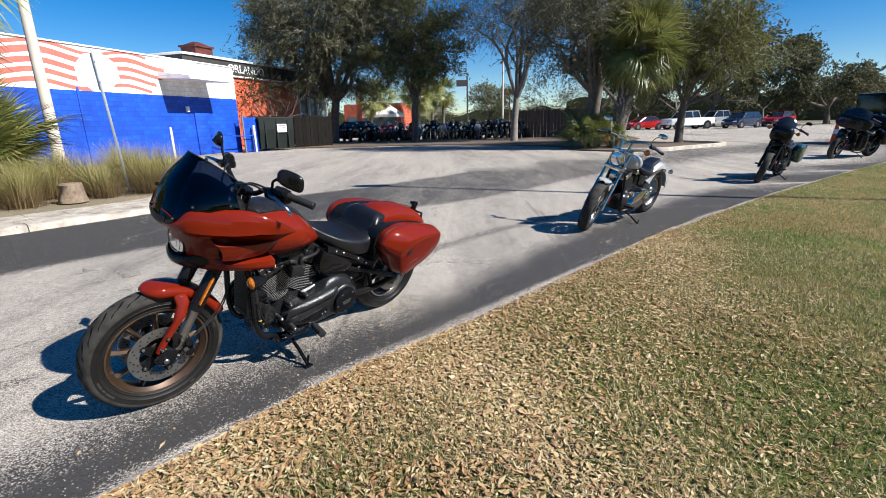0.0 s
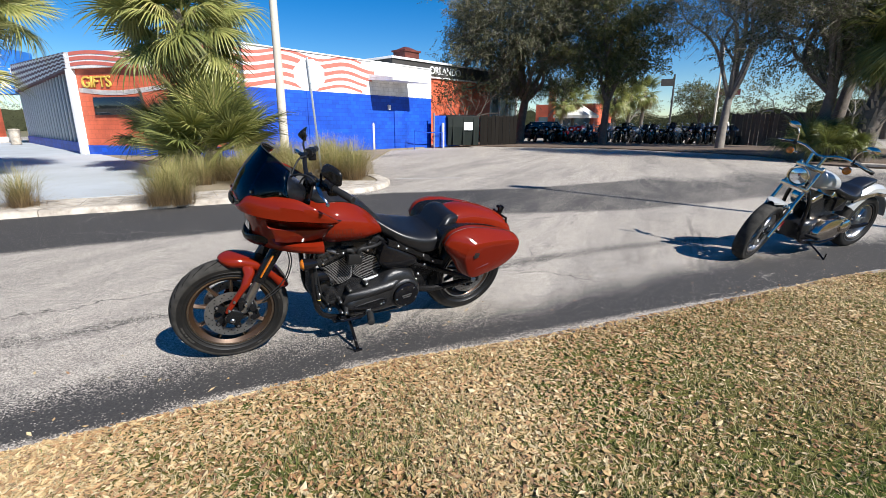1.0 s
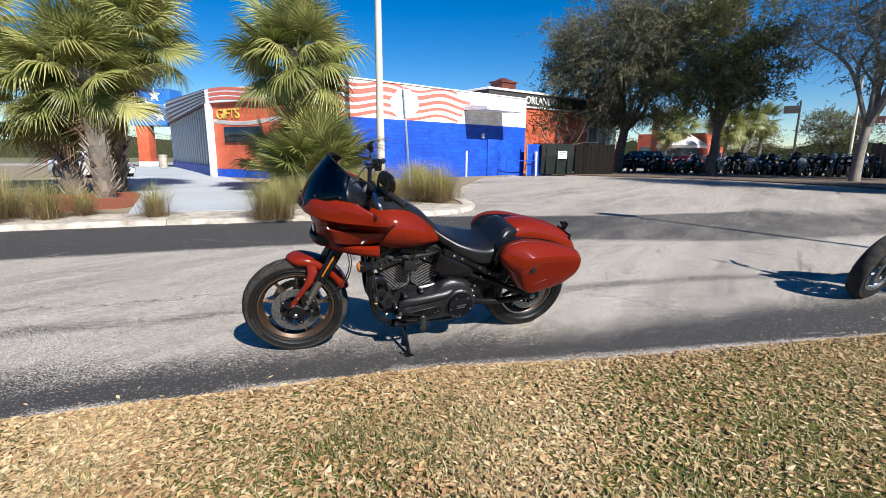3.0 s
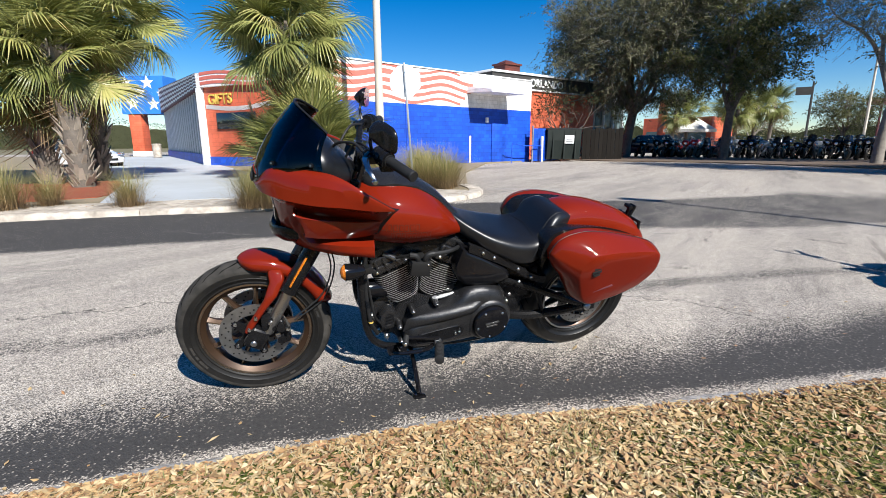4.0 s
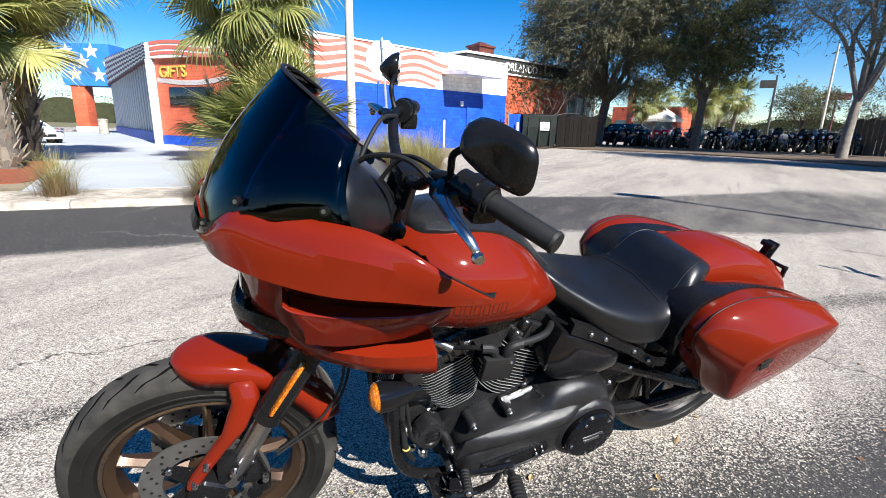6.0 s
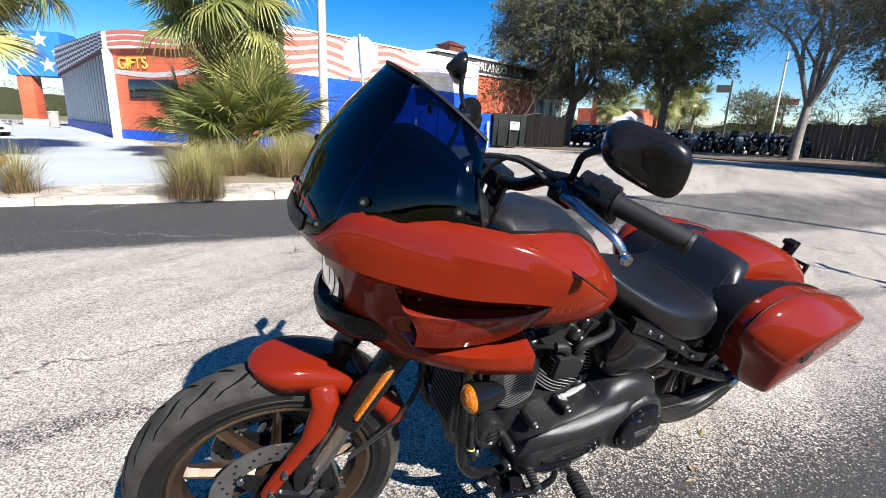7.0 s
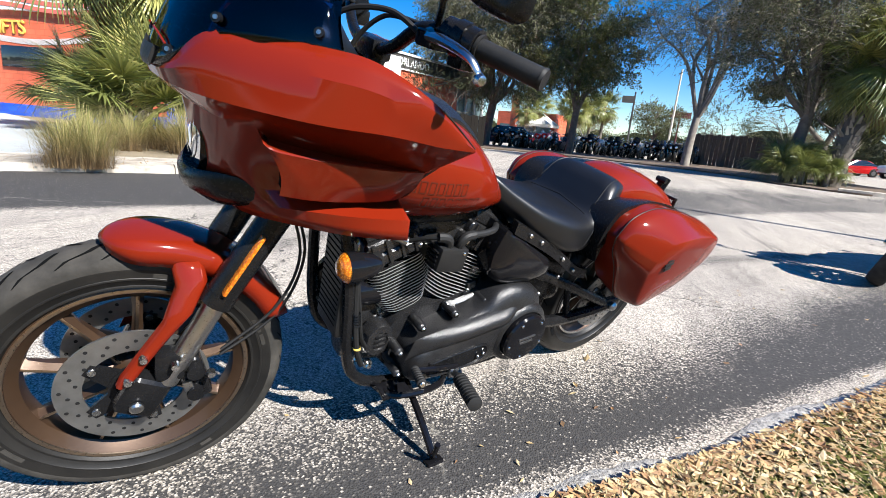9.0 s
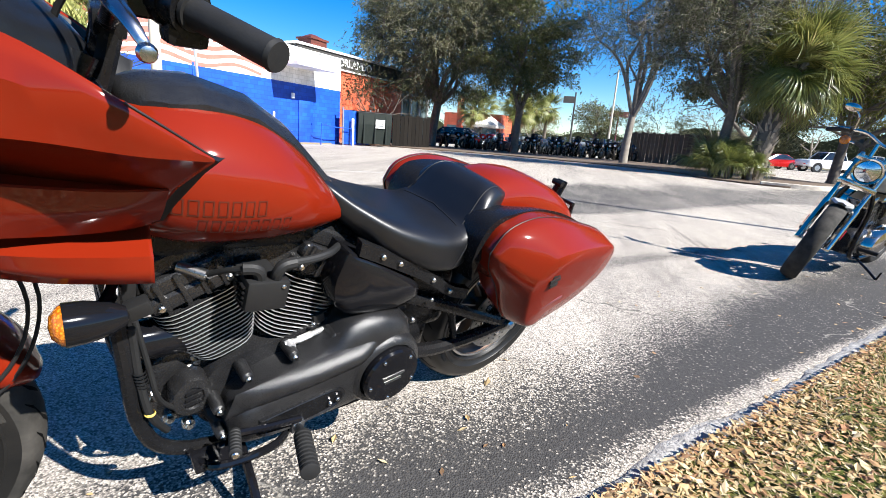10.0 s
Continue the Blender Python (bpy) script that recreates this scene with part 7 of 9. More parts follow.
        for p in band:
            w = interp(p.x, [1.29, 1.40, 1.52, 1.8], [0.222, 0.226, 0.215, 0.206])
            v = interp(p.x, [1.29, 1.36, 1.46, 1.6, 1.8], [0.124, 0.124, 0.165, 0.188, 0.196])
            q = interp(p.x, [1.29, 1.36, 1.46, 1.8], [1.0, 0.9, 0.4, 0.0])
            e, o = 0.016 * q, p.x - 0.016 * q
            rows.append([V(p.x + 0.03, sg * (v - 0.006), p.z - 0.06), V(o, sg * v, p.z + 0.010 + e), V(o - 0.002, sg * lerp(v, w, 0.25), p.z + 0.015 + e), V(o - 0.004, sg * lerp(v, w, 0.8), p.z + 0.019 + e), V(o - 0.003, sg * (w + 0.006 * q), p.z + 0.020 + e), V(p.x + 0.03 * (1 - q), sg * (w + 0.008 * q), p.z - 0.02 - 0.012 * q)])
        skin(bm, rows, True, True)
        part("bag_trim", bm, MAT["satin"], bag, "black trim band above the bag", 50)
        bm = B()
        cyl(bm, (1.432, sg * 0.19, 0.80), (1.429, sg * 0.192, 0.826), 0.010, 0.008, 14)
        part("bag_lock", bm, MAT["steel"], bag)

    # engine
    eng = part("engine", box(B(), (0.80, 0, 0.335), (0.40, 0.13, 0.22), 0.045, seg=3), MAT["engine"], bike, "black V-twin engine with machined fin edges")
    bm = B()
    skin(bm, stations([(0.51, 0.04, 0.40, 0.25), (0.56, 0.055, 0.43, 0.225), (0.68, 0.065, 0.44, 0.21), (0.8, 0.10, 0.43, 0.20), (1.0, 0.12, 0.44, 0.20), (1.17, 0.11, 0.46, 0.24)], 14, lambda x, h, t, b: oval_ring(x, h, t, b, 20, 0.5)), True, True)
    part("crankcase", bm, MAT["engine"], eng)
    crank = V(0.738, -0.008, 0.30)
    for sgn in (-1, 1):
        ax = V(sgn * math.sin(radians(23)), 0, math.cos(radians(23)))
        px = V(ax.z, 0, -ax.x)
        rot = Matrix((px, V(0, 1, 0), ax)).transposed()
        cy = part("cylinder", box(B(), crank + ax * 0.265, (0.125, 0.14, 0.24), 0.03, rot, seg=3), MAT["engine"], eng, "finned black cylinder")
        for i in range(16):
            s = 0.176 + i * 0.0109
            w = min(0.198, 0.142 + i * 0.009)
            bm = B()
            o = crank + ax * s
            cor = 0.05
            pts = []
            for qx, qy in ((1, 1), (-1, 1), (-1, -1), (1, -1)):
                for kk in range(5):
                    a = math.atan2(qy, qx) - math.pi / 4 + kk * math.pi / 8
                    pts.append(o + px * (qx * (w / 2 - cor) + cor * math.cos(a)) + V(0, qy * (0.094 - cor) + cor * math.sin(a), 0))
            vs = skin(bm, [[p - ax * 0.0013 for p in pts], [p + ax * 0.0013 for p in pts]], True, True)
            bm.normal_update()
            for f in bm.faces:
                f.material_index = 1 if len(f.verts) == 4 else 0
            part("fin", bm, [MAT["engine"], MAT["finedge"]], cy, smooth=40)
        bm = B()
        box(bm, crank + ax * 0.373, (0.188, 0.19, 0.042), 0.016, rot, seg=3)
        box(bm, crank + ax * 0.412, (0.165, 0.185, 0.04), 0.014, rot, seg=3)
        box(bm, crank + ax * 0.452, (0.15, 0.16, 0.05), 0.02, rot, seg=3)
        part("rocker_cover", bm, MAT["engine"], cy)
        for q in (-0.06, -0.02, 0.02, 0.06):
            bm = B()
            box(bm, crank + ax * 0.393 + px * q + V(0, -0.094, 0), (0.012, 0.012, 0.075), 0.004, rot)
            part("rib", bm, MAT["engine"], cy)
        for q in (-0.07, 0.07):
            p = crank + ax * 0.372 + px * q + V(0, -0.096, 0)
            bolt(cy, p, (0, -1, 0), 0.008, 0.008)
        # pushrod tubes
        bm = B()
        for q in (-0.02, 0.03):
            cyl(bm, crank + ax * 0.13 + px * q + V(0, 0.12, 0), crank + ax * 0.4 + px * q + V(0, 0.12, 0), 0.012)
        part("pushrod_tube", bm, MAT["satin"], cy)
    # coil cover between the cylinders with its boots and leads
    bm = B()
    box(bm, (0.703, -0.175, 0.668), (0.09, 0.05, 0.07), 0.006, Matrix.Rotation(radians(5), 3, "Y"), seg=2)
    box(bm, (0.703, -0.13, 0.668), (0.075, 0.08, 0.06), 0.008)
    coil = part("coil_cover", bm, MAT["plastic"], eng, "black coil cover")
    bolt(coil, (0.735, -0.1995, 0.688), r=0.005, h=0.004)
    for k in range(5):
        bm = B()
        box(bm, (0.664, -0.165, 0.643 + k * 0.012), (0.022, 0.05, 0.005), 0.002)
        part("rib", bm, MAT["satin"], coil)
    for name, pts, r in (("boot", [(0.690, -0.178, 0.695), (0.689, -0.182, 0.716), (0.678, -0.182, 0.729), (0.655, -0.176, 0.730)], 0.013), ("plug_lead", [(0.66, -0.178, 0.730), (0.635, -0.15, 0.715), (0.61, -0.115, 0.69)], 0.0062),
                         ("boot", [(0.724, -0.18, 0.695), (0.724, -0.188, 0.718), (0.735, -0.19, 0.734), (0.76, -0.19, 0.738)], 0.013), ("plug_lead", [(0.75, -0.19, 0.738), (0.80, -0.182, 0.736), (0.85, -0.165, 0.735), (0.90, -0.12, 0.725)], 0.0095)):
        part(name, tube(B(), pts, r, 10, 14), MAT["grip"], coil)
    # dark box added to fill the gap between tank and cylinders with black
    bm = B()
    box(bm, (0.745, 0.0, 0.68), (0.40, 0.15, 0.11), 0.02)
    part("intake_manifold", bm, MAT["engine"], eng)
    bm = B()
    box(bm, (0.885, -0.098, 0.508), (0.032, 0.03, 0.028), 0.006, Matrix.Rotation(radians(-15), 3, "Y"))
    sen = part("sensor", bm, MAT["plastic"], eng)
    bolt(sen, (0.868, -0.113, 0.497), r=0.007, h=0.007)
    bm = B()
    cyl(bm, (0.56, -0.085, 0.70), (0.605, -0.118, 0.69), 0.012, 0.012, 12)
    part("plug_cap", bm, MAT["steel"], eng)
    # primary cover: flange, bulged face, raised spine and clutch drum
    flange = [(0.600, 0.33), (0.615, 0.385), (0.665, 0.437), (0.80, 0.468), (0.90, 0.50), (0.975, 0.532), (1.05, 0.532), (1.12, 0.50), (1.157, 0.43), (1.162, 0.36), (1.135, 0.288), (1.07, 0.255), (0.95, 0.232), (0.80, 0.226), (0.66, 0.236), (0.605, 0.275)]
    body = [(0.648, 0.30), (0.662, 0.362), (0.726, 0.403), (0.808, 0.430), (0.885, 0.466), (0.935, 0.518), (1.00, 0.538), (1.07, 0.526), (1.125, 0.497), (1.157, 0.43), (1.162, 0.36), (1.135, 0.288), (1.07, 0.255), (0.95, 0.236), (0.80, 0.230), (0.69, 0.238), (0.655, 0.262)]
    spine = [V(0.70, 0, 0.31), V(1.03, 0, 0.40)]

    def cover(outline, layers):
        ol = crom([(x, 0, z) for x, z in outline + outline[:1]], 81)[:-1]
        rings = []
        for sc, y in layers:
            ring = []
            for p in ol:
                m = spine[0].lerp(spine[1], min(1, max(0, (p.x - 0.70) / 0.33)))
                ring.append(V(lerp(m.x, p.x, sc), y, lerp(m.z, p.z, sc)))
            rings.append(ring)
        bm = B()
        skin(bm, rings, True, True)
        return bm

    prim = part("primary_cover", cover(body, ((1.0, -0.09), (1.0, -0.160), (0.985, -0.174), (0.95, -0.186), (0.86, -0.198), (0.7, -0.208), (0.5, -0.216), (0.15, -0.221))), MAT["wrinkle"], eng, "black textured primary drive cover", 50)
    part("flange", cover(flange, ((1.0, -0.05), (1.0, -0.094), (0.985, -0.102), (0.8, -0.104))), MAT["engine"], prim)
    bm = B()
    rows = []
    for s in np.linspace(0, 1, 22):
        x, z = lerp(0.645, 1.02, s), lerp(0.372, 0.452, s) + 0.008 * math.sin(math.pi * s)
        g = math.sin(math.pi * min(1, s * 1.5) * 0.5) ** 0.8 * (1 if s < 0.85 else max(0.2, 1 - (s - 0.85) * 4))
        rows.append([V(x + 0.01 * k, -0.192 - 0.046 * g * (1 - (k * 1.0) ** 2) ** 0.5, z + 0.036 * k) for k in (-0.98, -0.8, -0.5, -0.2, 0.1, 0.4, 0.7, 0.9, 0.98)])
    skin(bm, rows, False, False)
    part("raised_spine", bm, MAT["wrinkle"], prim, smooth=70)
    bm = B()
    lathe(bm, [(0.118, -0.19), (0.113, -0.212), (0.104, -0.224), (0.092, -0.228)], (1.06, 0, 0.362), "y", 48)
    part("clutch_drum", bm, MAT["wrinkle"], prim, smooth=60)
    # dark pocket under the spine with the shift spindle
    bm = B()
    pk = [(0.70, 0.335), (0.80, 0.352), (0.90, 0.362), (0.93, 0.335), (0.90, 0.295), (0.78, 0.275), (0.70, 0.285)]
    pl = crom([(x, 0, z) for x, z in pk + pk[:1]], 43)[:-1]
    cpk = V(0.81, 0, 0.318)
    skin(bm, [[V(lerp(cpk.x, p.x, k), y, lerp(cpk.z, p.z, k)) for p in pl] for k, y in ((1.0, -0.215), (0.97, -0.227), (0.9, -0.229), (0.84, -0.2235), (0.4, -0.2225))], True, True)
    part("shift_pocket", bm, MAT["satin"], prim, smooth=40)
    for q in ((0.905, 0.325), (0.885, 0.318)):
        bolt(prim, (q[0], -0.226, q[1]), r=0.006, h=0.007)
    derby = part("derby_cover", lathe(B(), [(0.088, -0.215), (0.088, -0.243), (0.083, -0.25), (0.06, -0.252), (0.0, -0.253)], (1.06, 0, 0.362), "y", 40), MAT["gloss"], prim, "round gloss black clutch cover")
    for k in range(5):
        a = 2 * math.pi * k / 5 + 0.9
        bolt(derby, (1.06 + 0.073 * math.cos(a), -0.25, 0.362 + 0.073 * math.sin(a)), r=0.006, h=0.005)
    for j, w in ((0, 0.07), (1, 0.055)):
        bm = B()
        box(bm, (1.06, -0.2535, 0.369 - j * 0.016), (w, 0.002, 0.007), 0, Matrix.Rotation(radians(-8), 3, "Y"))
        part("print_bar", bm, MAT["steel"], derby, smooth=0)
    for q in ((0.69, 0.423), (0.80, 0.452), (0.913, 0.477), (0.63, 0.346), (1.028, 0.51), (1.13, 0.478), (0.64, 0.262), (0.95, 0.247)):
        bm = B()
        cyl(bm, (q[0], -0.11, q[1]), (q[0], -0.163, q[1]), 0.0155, 0.014, 14)
        cyl(bm, (q[0], -0.163, q[1]), (q[0], -0.168, q[1]), 0.014, 0.011, 14)
        part("boss", bm, MAT["wrinkle"], prim)
        bolt(prim, (q[0], -0.167, q[1]), r=0.0075, h=0.009)
    # shift linkage behind the cover's upper edge
    bm = B()
    a, b = V(0.804, -0.124, 0.459), V(0.915, -0.112, 0.475)
    cyl(bm, a, b, 0.0075)
    cyl(bm, a.lerp(b, 0.2), a.lerp(b, 0.55), 0.0095, seg=6)
    for p in (a, b):
        lathe(bm, [(0, -0.018), (0.011, -0.016), (0.014, 0.002), (0, 0.01)], p, "y", 14)
        cyl(bm, p + V(-0.012, 0, 0.0), p + V(0.012, 0, 0.004), 0.009)
    cyl(bm, a, a + V(0.002, 0.03, -0.03), 0.010)
    cyl(bm, b, b + V(0.0, 0.04, -0.01), 0.011)
    part("shift_rod", bm, MAT["finedge"], eng, "bright shift rod")
    # left case: rounded casting with round cover, ribs and hex bolts
    def casting(name, outline, c, layers, mat="engine", label=""):
        pl = crom([(x, 0, z) for x, z in outline + outline[:1]], 6 * len(outline) + 1)[:-1]
        bm = B()
        skin(bm, [[V(lerp(c[0], p.x, k), y, lerp(c[1], p.z, k)) for p in pl] for k, y in layers], True, True)
        return part(name, bm, MAT[mat], eng, label, 45)

    casting("cam_case", [(0.50, 0.385), (0.52, 0.435), (0.575, 0.462), (0.635, 0.44), (0.65, 0.36), (0.625, 0.27), (0.58, 0.235), (0.535, 0.25), (0.505, 0.31)], (0.575, 0.35), ((1.0, -0.01), (1.0, -0.038), (0.96, -0.048), (0.9, -0.052), (0.5, -0.054)))
    cov = casting("cam_cover", [(0.545, 0.385), (0.575, 0.415), (0.615, 0.405), (0.628, 0.36), (0.61, 0.315), (0.57, 0.31), (0.545, 0.34)], (0.585, 0.362), ((1.0, -0.07), (1.0, -0.105), (0.93, -0.117), (0.6, -0.120), (0.55, -0.115), (0.3, -0.115)))
    for k in range(3):
        bm = B()
        box(bm, (0.588, -0.1175, 0.345 + k * 0.017), (0.036, 0.008, 0.005), 0.002, Matrix.Rotation(radians(-14), 3, "Y"))
        part("rib", bm, MAT["satin"], cov)
    for x, y, z in ((0.607, -0.052, 0.420), (0.596, -0.05, 0.393), (0.512, -0.088, 0.376), (0.55, -0.06, 0.264), (0.59, -0.07, 0.234)):
        bm = B()
        cyl(bm, (x, y + 0.01, z), (x, y - 0.004, z), 0.015, 0.015, 16)
        cyl(bm, (x, y - 0.004, z), (x, y - 0.015, z), 0.0098, 0.009, 6)
        part("hex_bolt", bm, MAT["bolt"], eng)
    casting("crankcase_top", [(0.61, 0.40), (0.63, 0.45), (0.70, 0.475), (0.80, 0.47), (0.90, 0.48), (0.96, 0.47), (0.94, 0.40), (0.72, 0.36), (0.63, 0.36)], (0.76, 0.42), ((1.0, -0.01), (1.0, -0.036), (0.96, -0.044), (0.85, -0.047), (0.4, -0.048)))
    # gear case with its bright parting edge and the worn plate above
    edge = [(0.637, 0.384), (0.663, 0.388), (0.692, 0.417), (0.752, 0.421), (0.814, 0.404)]
    case = casting("gear_case", [(0.622, 0.31)] + edge + [(0.835, 0.36), (0.80, 0.30), (0.70, 0.27)], (0.73, 0.34), ((1.0, -0.02), (1.0, -0.076), (0.97, -0.086), (0.9, -0.092), (0.5, -0.094)))
    bm = B()
    tube(bm, [(x, -0.081, z - 0.001) for x, z in edge], 0.0016, 6, 16)
    part("parting_edge", bm, MAT["finedge"], case)
    bm = B()
    box(bm, (0.745, -0.053, 0.440), (0.078, 0.016, 0.017), 0.006, Matrix.Rotation(radians(-3), 3, "Y"), seg=3)
    part("name_plate", bm, MAT["disc"], eng, "small worn grey casting plate")
    bm = B()
    lathe(bm, [(0, -0.06), (0.036, -0.06), (0.046, -0.048), (0.046, 0.05), (0.04, 0.06), (0, 0.06)], (0.545, -0.05, 0.505), "x", 24)
    part("oil_filter", bm, MAT["gloss"], eng)
    for pts, r in (([(0.62, -0.09, 0.30), (0.64, -0.12, 0.27), (0.70, -0.13, 0.25), (0.78, -0.12, 0.24)], 0.012),
                   ([(0.925, -0.08, 0.675), (0.975, -0.10, 0.64), (0.985, -0.10, 0.57), (0.965, -0.09, 0.50)], 0.014), ([(0.47, -0.13, 0.60), (0.478, -0.145, 0.48), (0.495, -0.15, 0.38), (0.53, -0.13, 0.30)], 0.0085),
                   ([(0.48, -0.11, 0.60), (0.50, -0.125, 0.48), (0.515, -0.13, 0.40), (0.55, -0.11, 0.34)], 0.006)):
        part("hose", tube(B(), pts, r, 8, 16), MAT["grip"], eng)
    for k in range(5):
        bm = B()
        lathe(bm, [(0.011, -0.003), (0.0125, 0), (0.011, 0.003)], (0.4775 + 0.0015 * k, -0.1455, 0.50 - k * 0.009), "z", 12)
        part("hose_band", bm, MAT["satin"], eng)
    bm = B()
    lathe(bm, [(0.0095, -0.004), (0.0115, 0), (0.0095, 0.004)], (0.4945, -0.15, 0.385), "z", 12)
    part("hose_tag", bm, MAT["gold"], eng, "yellow paint tag on a hose")
    # frame, radiator
    for sg in (-1, 1):
        bm = B()
        tube(bm, [(0.40, sg * 0.04, 0.83), (0.435, sg * 0.10, 0.72), (0.455, sg * 0.13, 0.55), (0.475, sg * 0.135, 0.36), (0.52, sg * 0.135, 0.26), (0.62, sg * 0.135, 0.215), (0.85, sg * 0.14, 0.205), (1.10, sg * 0.14, 0.215), (1.18, sg * 0.13, 0.30)], 0.0165, 10, 48)
        part("frame_tube", bm, MAT["satin"], bike, "black frame tube")
    bm = B()
    box(bm, (0.478, 0, 0.53), (0.03, 0.14, 0.34), 0.01)
    rad = part("oil_cooler", bm, MAT["plastic"], bike, "black finned oil cooler")
    for i in range(16):
        bm = B()
        box(bm, (0.4638, 0, 0.40 + i * 0.0175), (0.004, 0.12, 0.004))
        part("cooler_fin", bm, MAT["groove"], rad, smooth=0)
    # turn signals
    for sg in (-1, 1):
        s = part("turn_signal", lathe(B(), [(0, 0.085), (0.016, 0.08), (0.027, 0.06), (0.034, 0.025), (0.035, 0.0)], (0.366, sg * 0.258, 0.722), "x", 24), MAT["gloss"], bike, "black bullet turn signal with amber lens")
        part("lens", lathe(B(), [(0, -0.018), (0.018, -0.015), (0.031, -0.004), (0.034, 0.004)], (0.366, sg * 0.258, 0.722), "x", 24), MAT["amber"], s, "amber lens")
        bm = B()
        tube(bm, [(0.41, sg * 0.245, 0.722), (0.44, sg * 0.18, 0.73), (0.44, sg * 0.10, 0.73)], 0.012, 8, 10)
        part("arm", bm, MAT["gloss"], s)
        bm = B()
        box(bm, (0.474, sg * 0.19, 0.686), (0.04, 0.03, 0.03), 0.005, Matrix.Rotation(radians(-20), 3, "Y"))
        part("wind_deflector", bm, MAT["plastic"], fair)
    # side cover and battery tray
    for sg in (-1, 1):
        bm = B()
        q = [(0.90, 0.735), (0.98, 0.70), (1.08, 0.645), (1.15, 0.60), (1.155, 0.55), (1.08, 0.53), (0.97, 0.535), (0.90, 0.565), (0.875, 0.64)]
        pl = crom([(x, 0, z) for x, z in q + q[:1]], 37)[:-1]
        c = V(1.02, 0, 0.62)
        skin(bm, [[V(lerp(c.x, p.x, s), sg * y, lerp(c.z, p.z, s)) for p in pl] for s, y in ((1.0, 0.08), (1.0, 0.145), (0.95, 0.165), (0.8, 0.175), (0.4, 0.18))], True, True)
        sc = part("side_cover", bm, MAT["gloss"], bike, "gloss black side cover", 45)
        bolt(sc, (1.12, sg * 0.165, 0.575), (0, sg, 0), 0.006, 0.006)
        bolt(bike, (1.215, sg * 0.166, 0.534), (0, sg, 0), 0.007, 0.007)
        bm = B()
        rail = crom([(0.93, 0, 0.74), (1.05, 0, 0.685), (1.16, 0, 0.63), (1.28, 0, 0.556), (1.36, 0, 0.53)], 18)
        skin(bm, [[V(p.x, sg * 0.150, p.z - 0.02), V(p.x, sg * 0.172, p.z - 0.02), V(p.x, sg * 0.174, p.z + 0.018), V(p.x, sg * 0.150, p.z + 0.022)] for p in rail], True, True)
        part("seat_rail", bm, MAT["satin"], bike)
        for x, z in ((1.194, 0.61), (1.273, 0.558), (1.06, 0.682), (1.0, 0.71)):
            bolt(bike, (x, sg * 0.173, z), (0, sg, 0), 0.008, 0.008)
    # swingarm
    for sg in (-1, 1):
        bm = B()
        tube(bm, [(1.14, sg * 0.13, 0.335), (1.30, sg * 0.14, 0.305), (1.50, sg * 0.145, 0.31), (1.66, sg * 0.145, 0.33)], 0.024, 10, 16)
        tube(bm, [(1.12, sg * 0.12, 0.54), (1.30, sg * 0.135, 0.475), (1.50, sg * 0.143, 0.39), (1.63, sg * 0.145, 0.335)], 0.02, 10, 16)
        tube(bm, [(1.34, sg * 0.135, 0.47), (1.40, sg * 0.14, 0.31)], 0.013, 8)
        box(bm, (1.655, sg * 0.147, 0.332), (0.11, 0.03, 0.06), 0.012)
        arm = part("swingarm", bm, MAT["satin"], bike, "black swingarm tubes")
        bm = B()
        lathe(bm, [(0, -0.02), (0.012, -0.02), (0.02, -0.012), (0.02, 0.0)] if sg < 0 else [(0, 0.02), (0.012, 0.02), (0.02, 0.012), (0.02, 0.0)], (1.652, sg * 0.162, 0.332), "y", 16)
        part("axle_nut", bm, MAT["steel"], arm)
    bm = B()
    box(bm, (1.24, 0, 0.48), (0.24, 0.2, 0.22), 0.03)
    box(bm, (1.22, -0.03, 0.34), (0.16, 0.14, 0.14), 0.03)
    part("gearbox", bm, MAT["satin"], bike)
    for q in ((1.185, 0.40), (1.20, 0.355), (1.195, 0.44)):
        bolt(bike, (q[0], -0.125, q[1]), r=0.010, h=0.012)
    # pegs, shifter, stand
    bm = B()
    cyl(bm, (0.80, -0.20, 0.275), (0.795, -0.27, 0.29), 0.012)
    box(bm, (0.80, -0.215, 0.278), (0.035, 0.04, 0.035), 0.006)
    peg = part("foot_peg", bm, MAT["steel"], bike, "ribbed rubber foot peg")
    bm = B()
    a, b = V(0.793, -0.27, 0.29), V(0.752, -0.395, 0.318)
    ribbed(bm, a, b, 0.022, 0.0175, 10)
    part("rubber", bm, MAT["grip"], peg)
    bm = B()
    tube(bm, [(0.80, -0.235, 0.31), (0.72, -0.24, 0.325), (0.645, -0.24, 0.34)], 0.009, 8, 8)
    sh = part("shift_lever", bm, MAT["gloss"], bike, "black shift lever with rubber toe peg")
    bm = B()
    a, b = V(0.642, -0.235, 0.34), V(0.618, -0.31, 0.36)
    ribbed(bm, a, b, 0.0135, 0.011, 7)
    part("rubber", bm, MAT["grip"], sh)
    bolt(sh, b, b - a, 0.008, 0.006)
    bm = B()
    tube(bm, [(0.57, -0.12, 0.215), (0.60, -0.235, 0.255), (0.74, -0.245, 0.262), (0.82, -0.16, 0.24)], 0.010, 8, 20)
    box(bm, (0.61, -0.20, 0.245), (0.09, 0.06, 0.012), 0.004)
    part("peg_bracket", bm, MAT["gloss"], bike)
    bm = B()
    tube(bm, [(0.69, -0.13, 0.215), (0.685, -0.26, 0.17), (0.68, -0.375, 0.112)], 0.011, 8, 10)
    tube(bm, [(0.68, -0.37, 0.115), (0.665, -0.385, 0.15), (0.66, -0.392, 0.20)], 0.008, 8, 8)
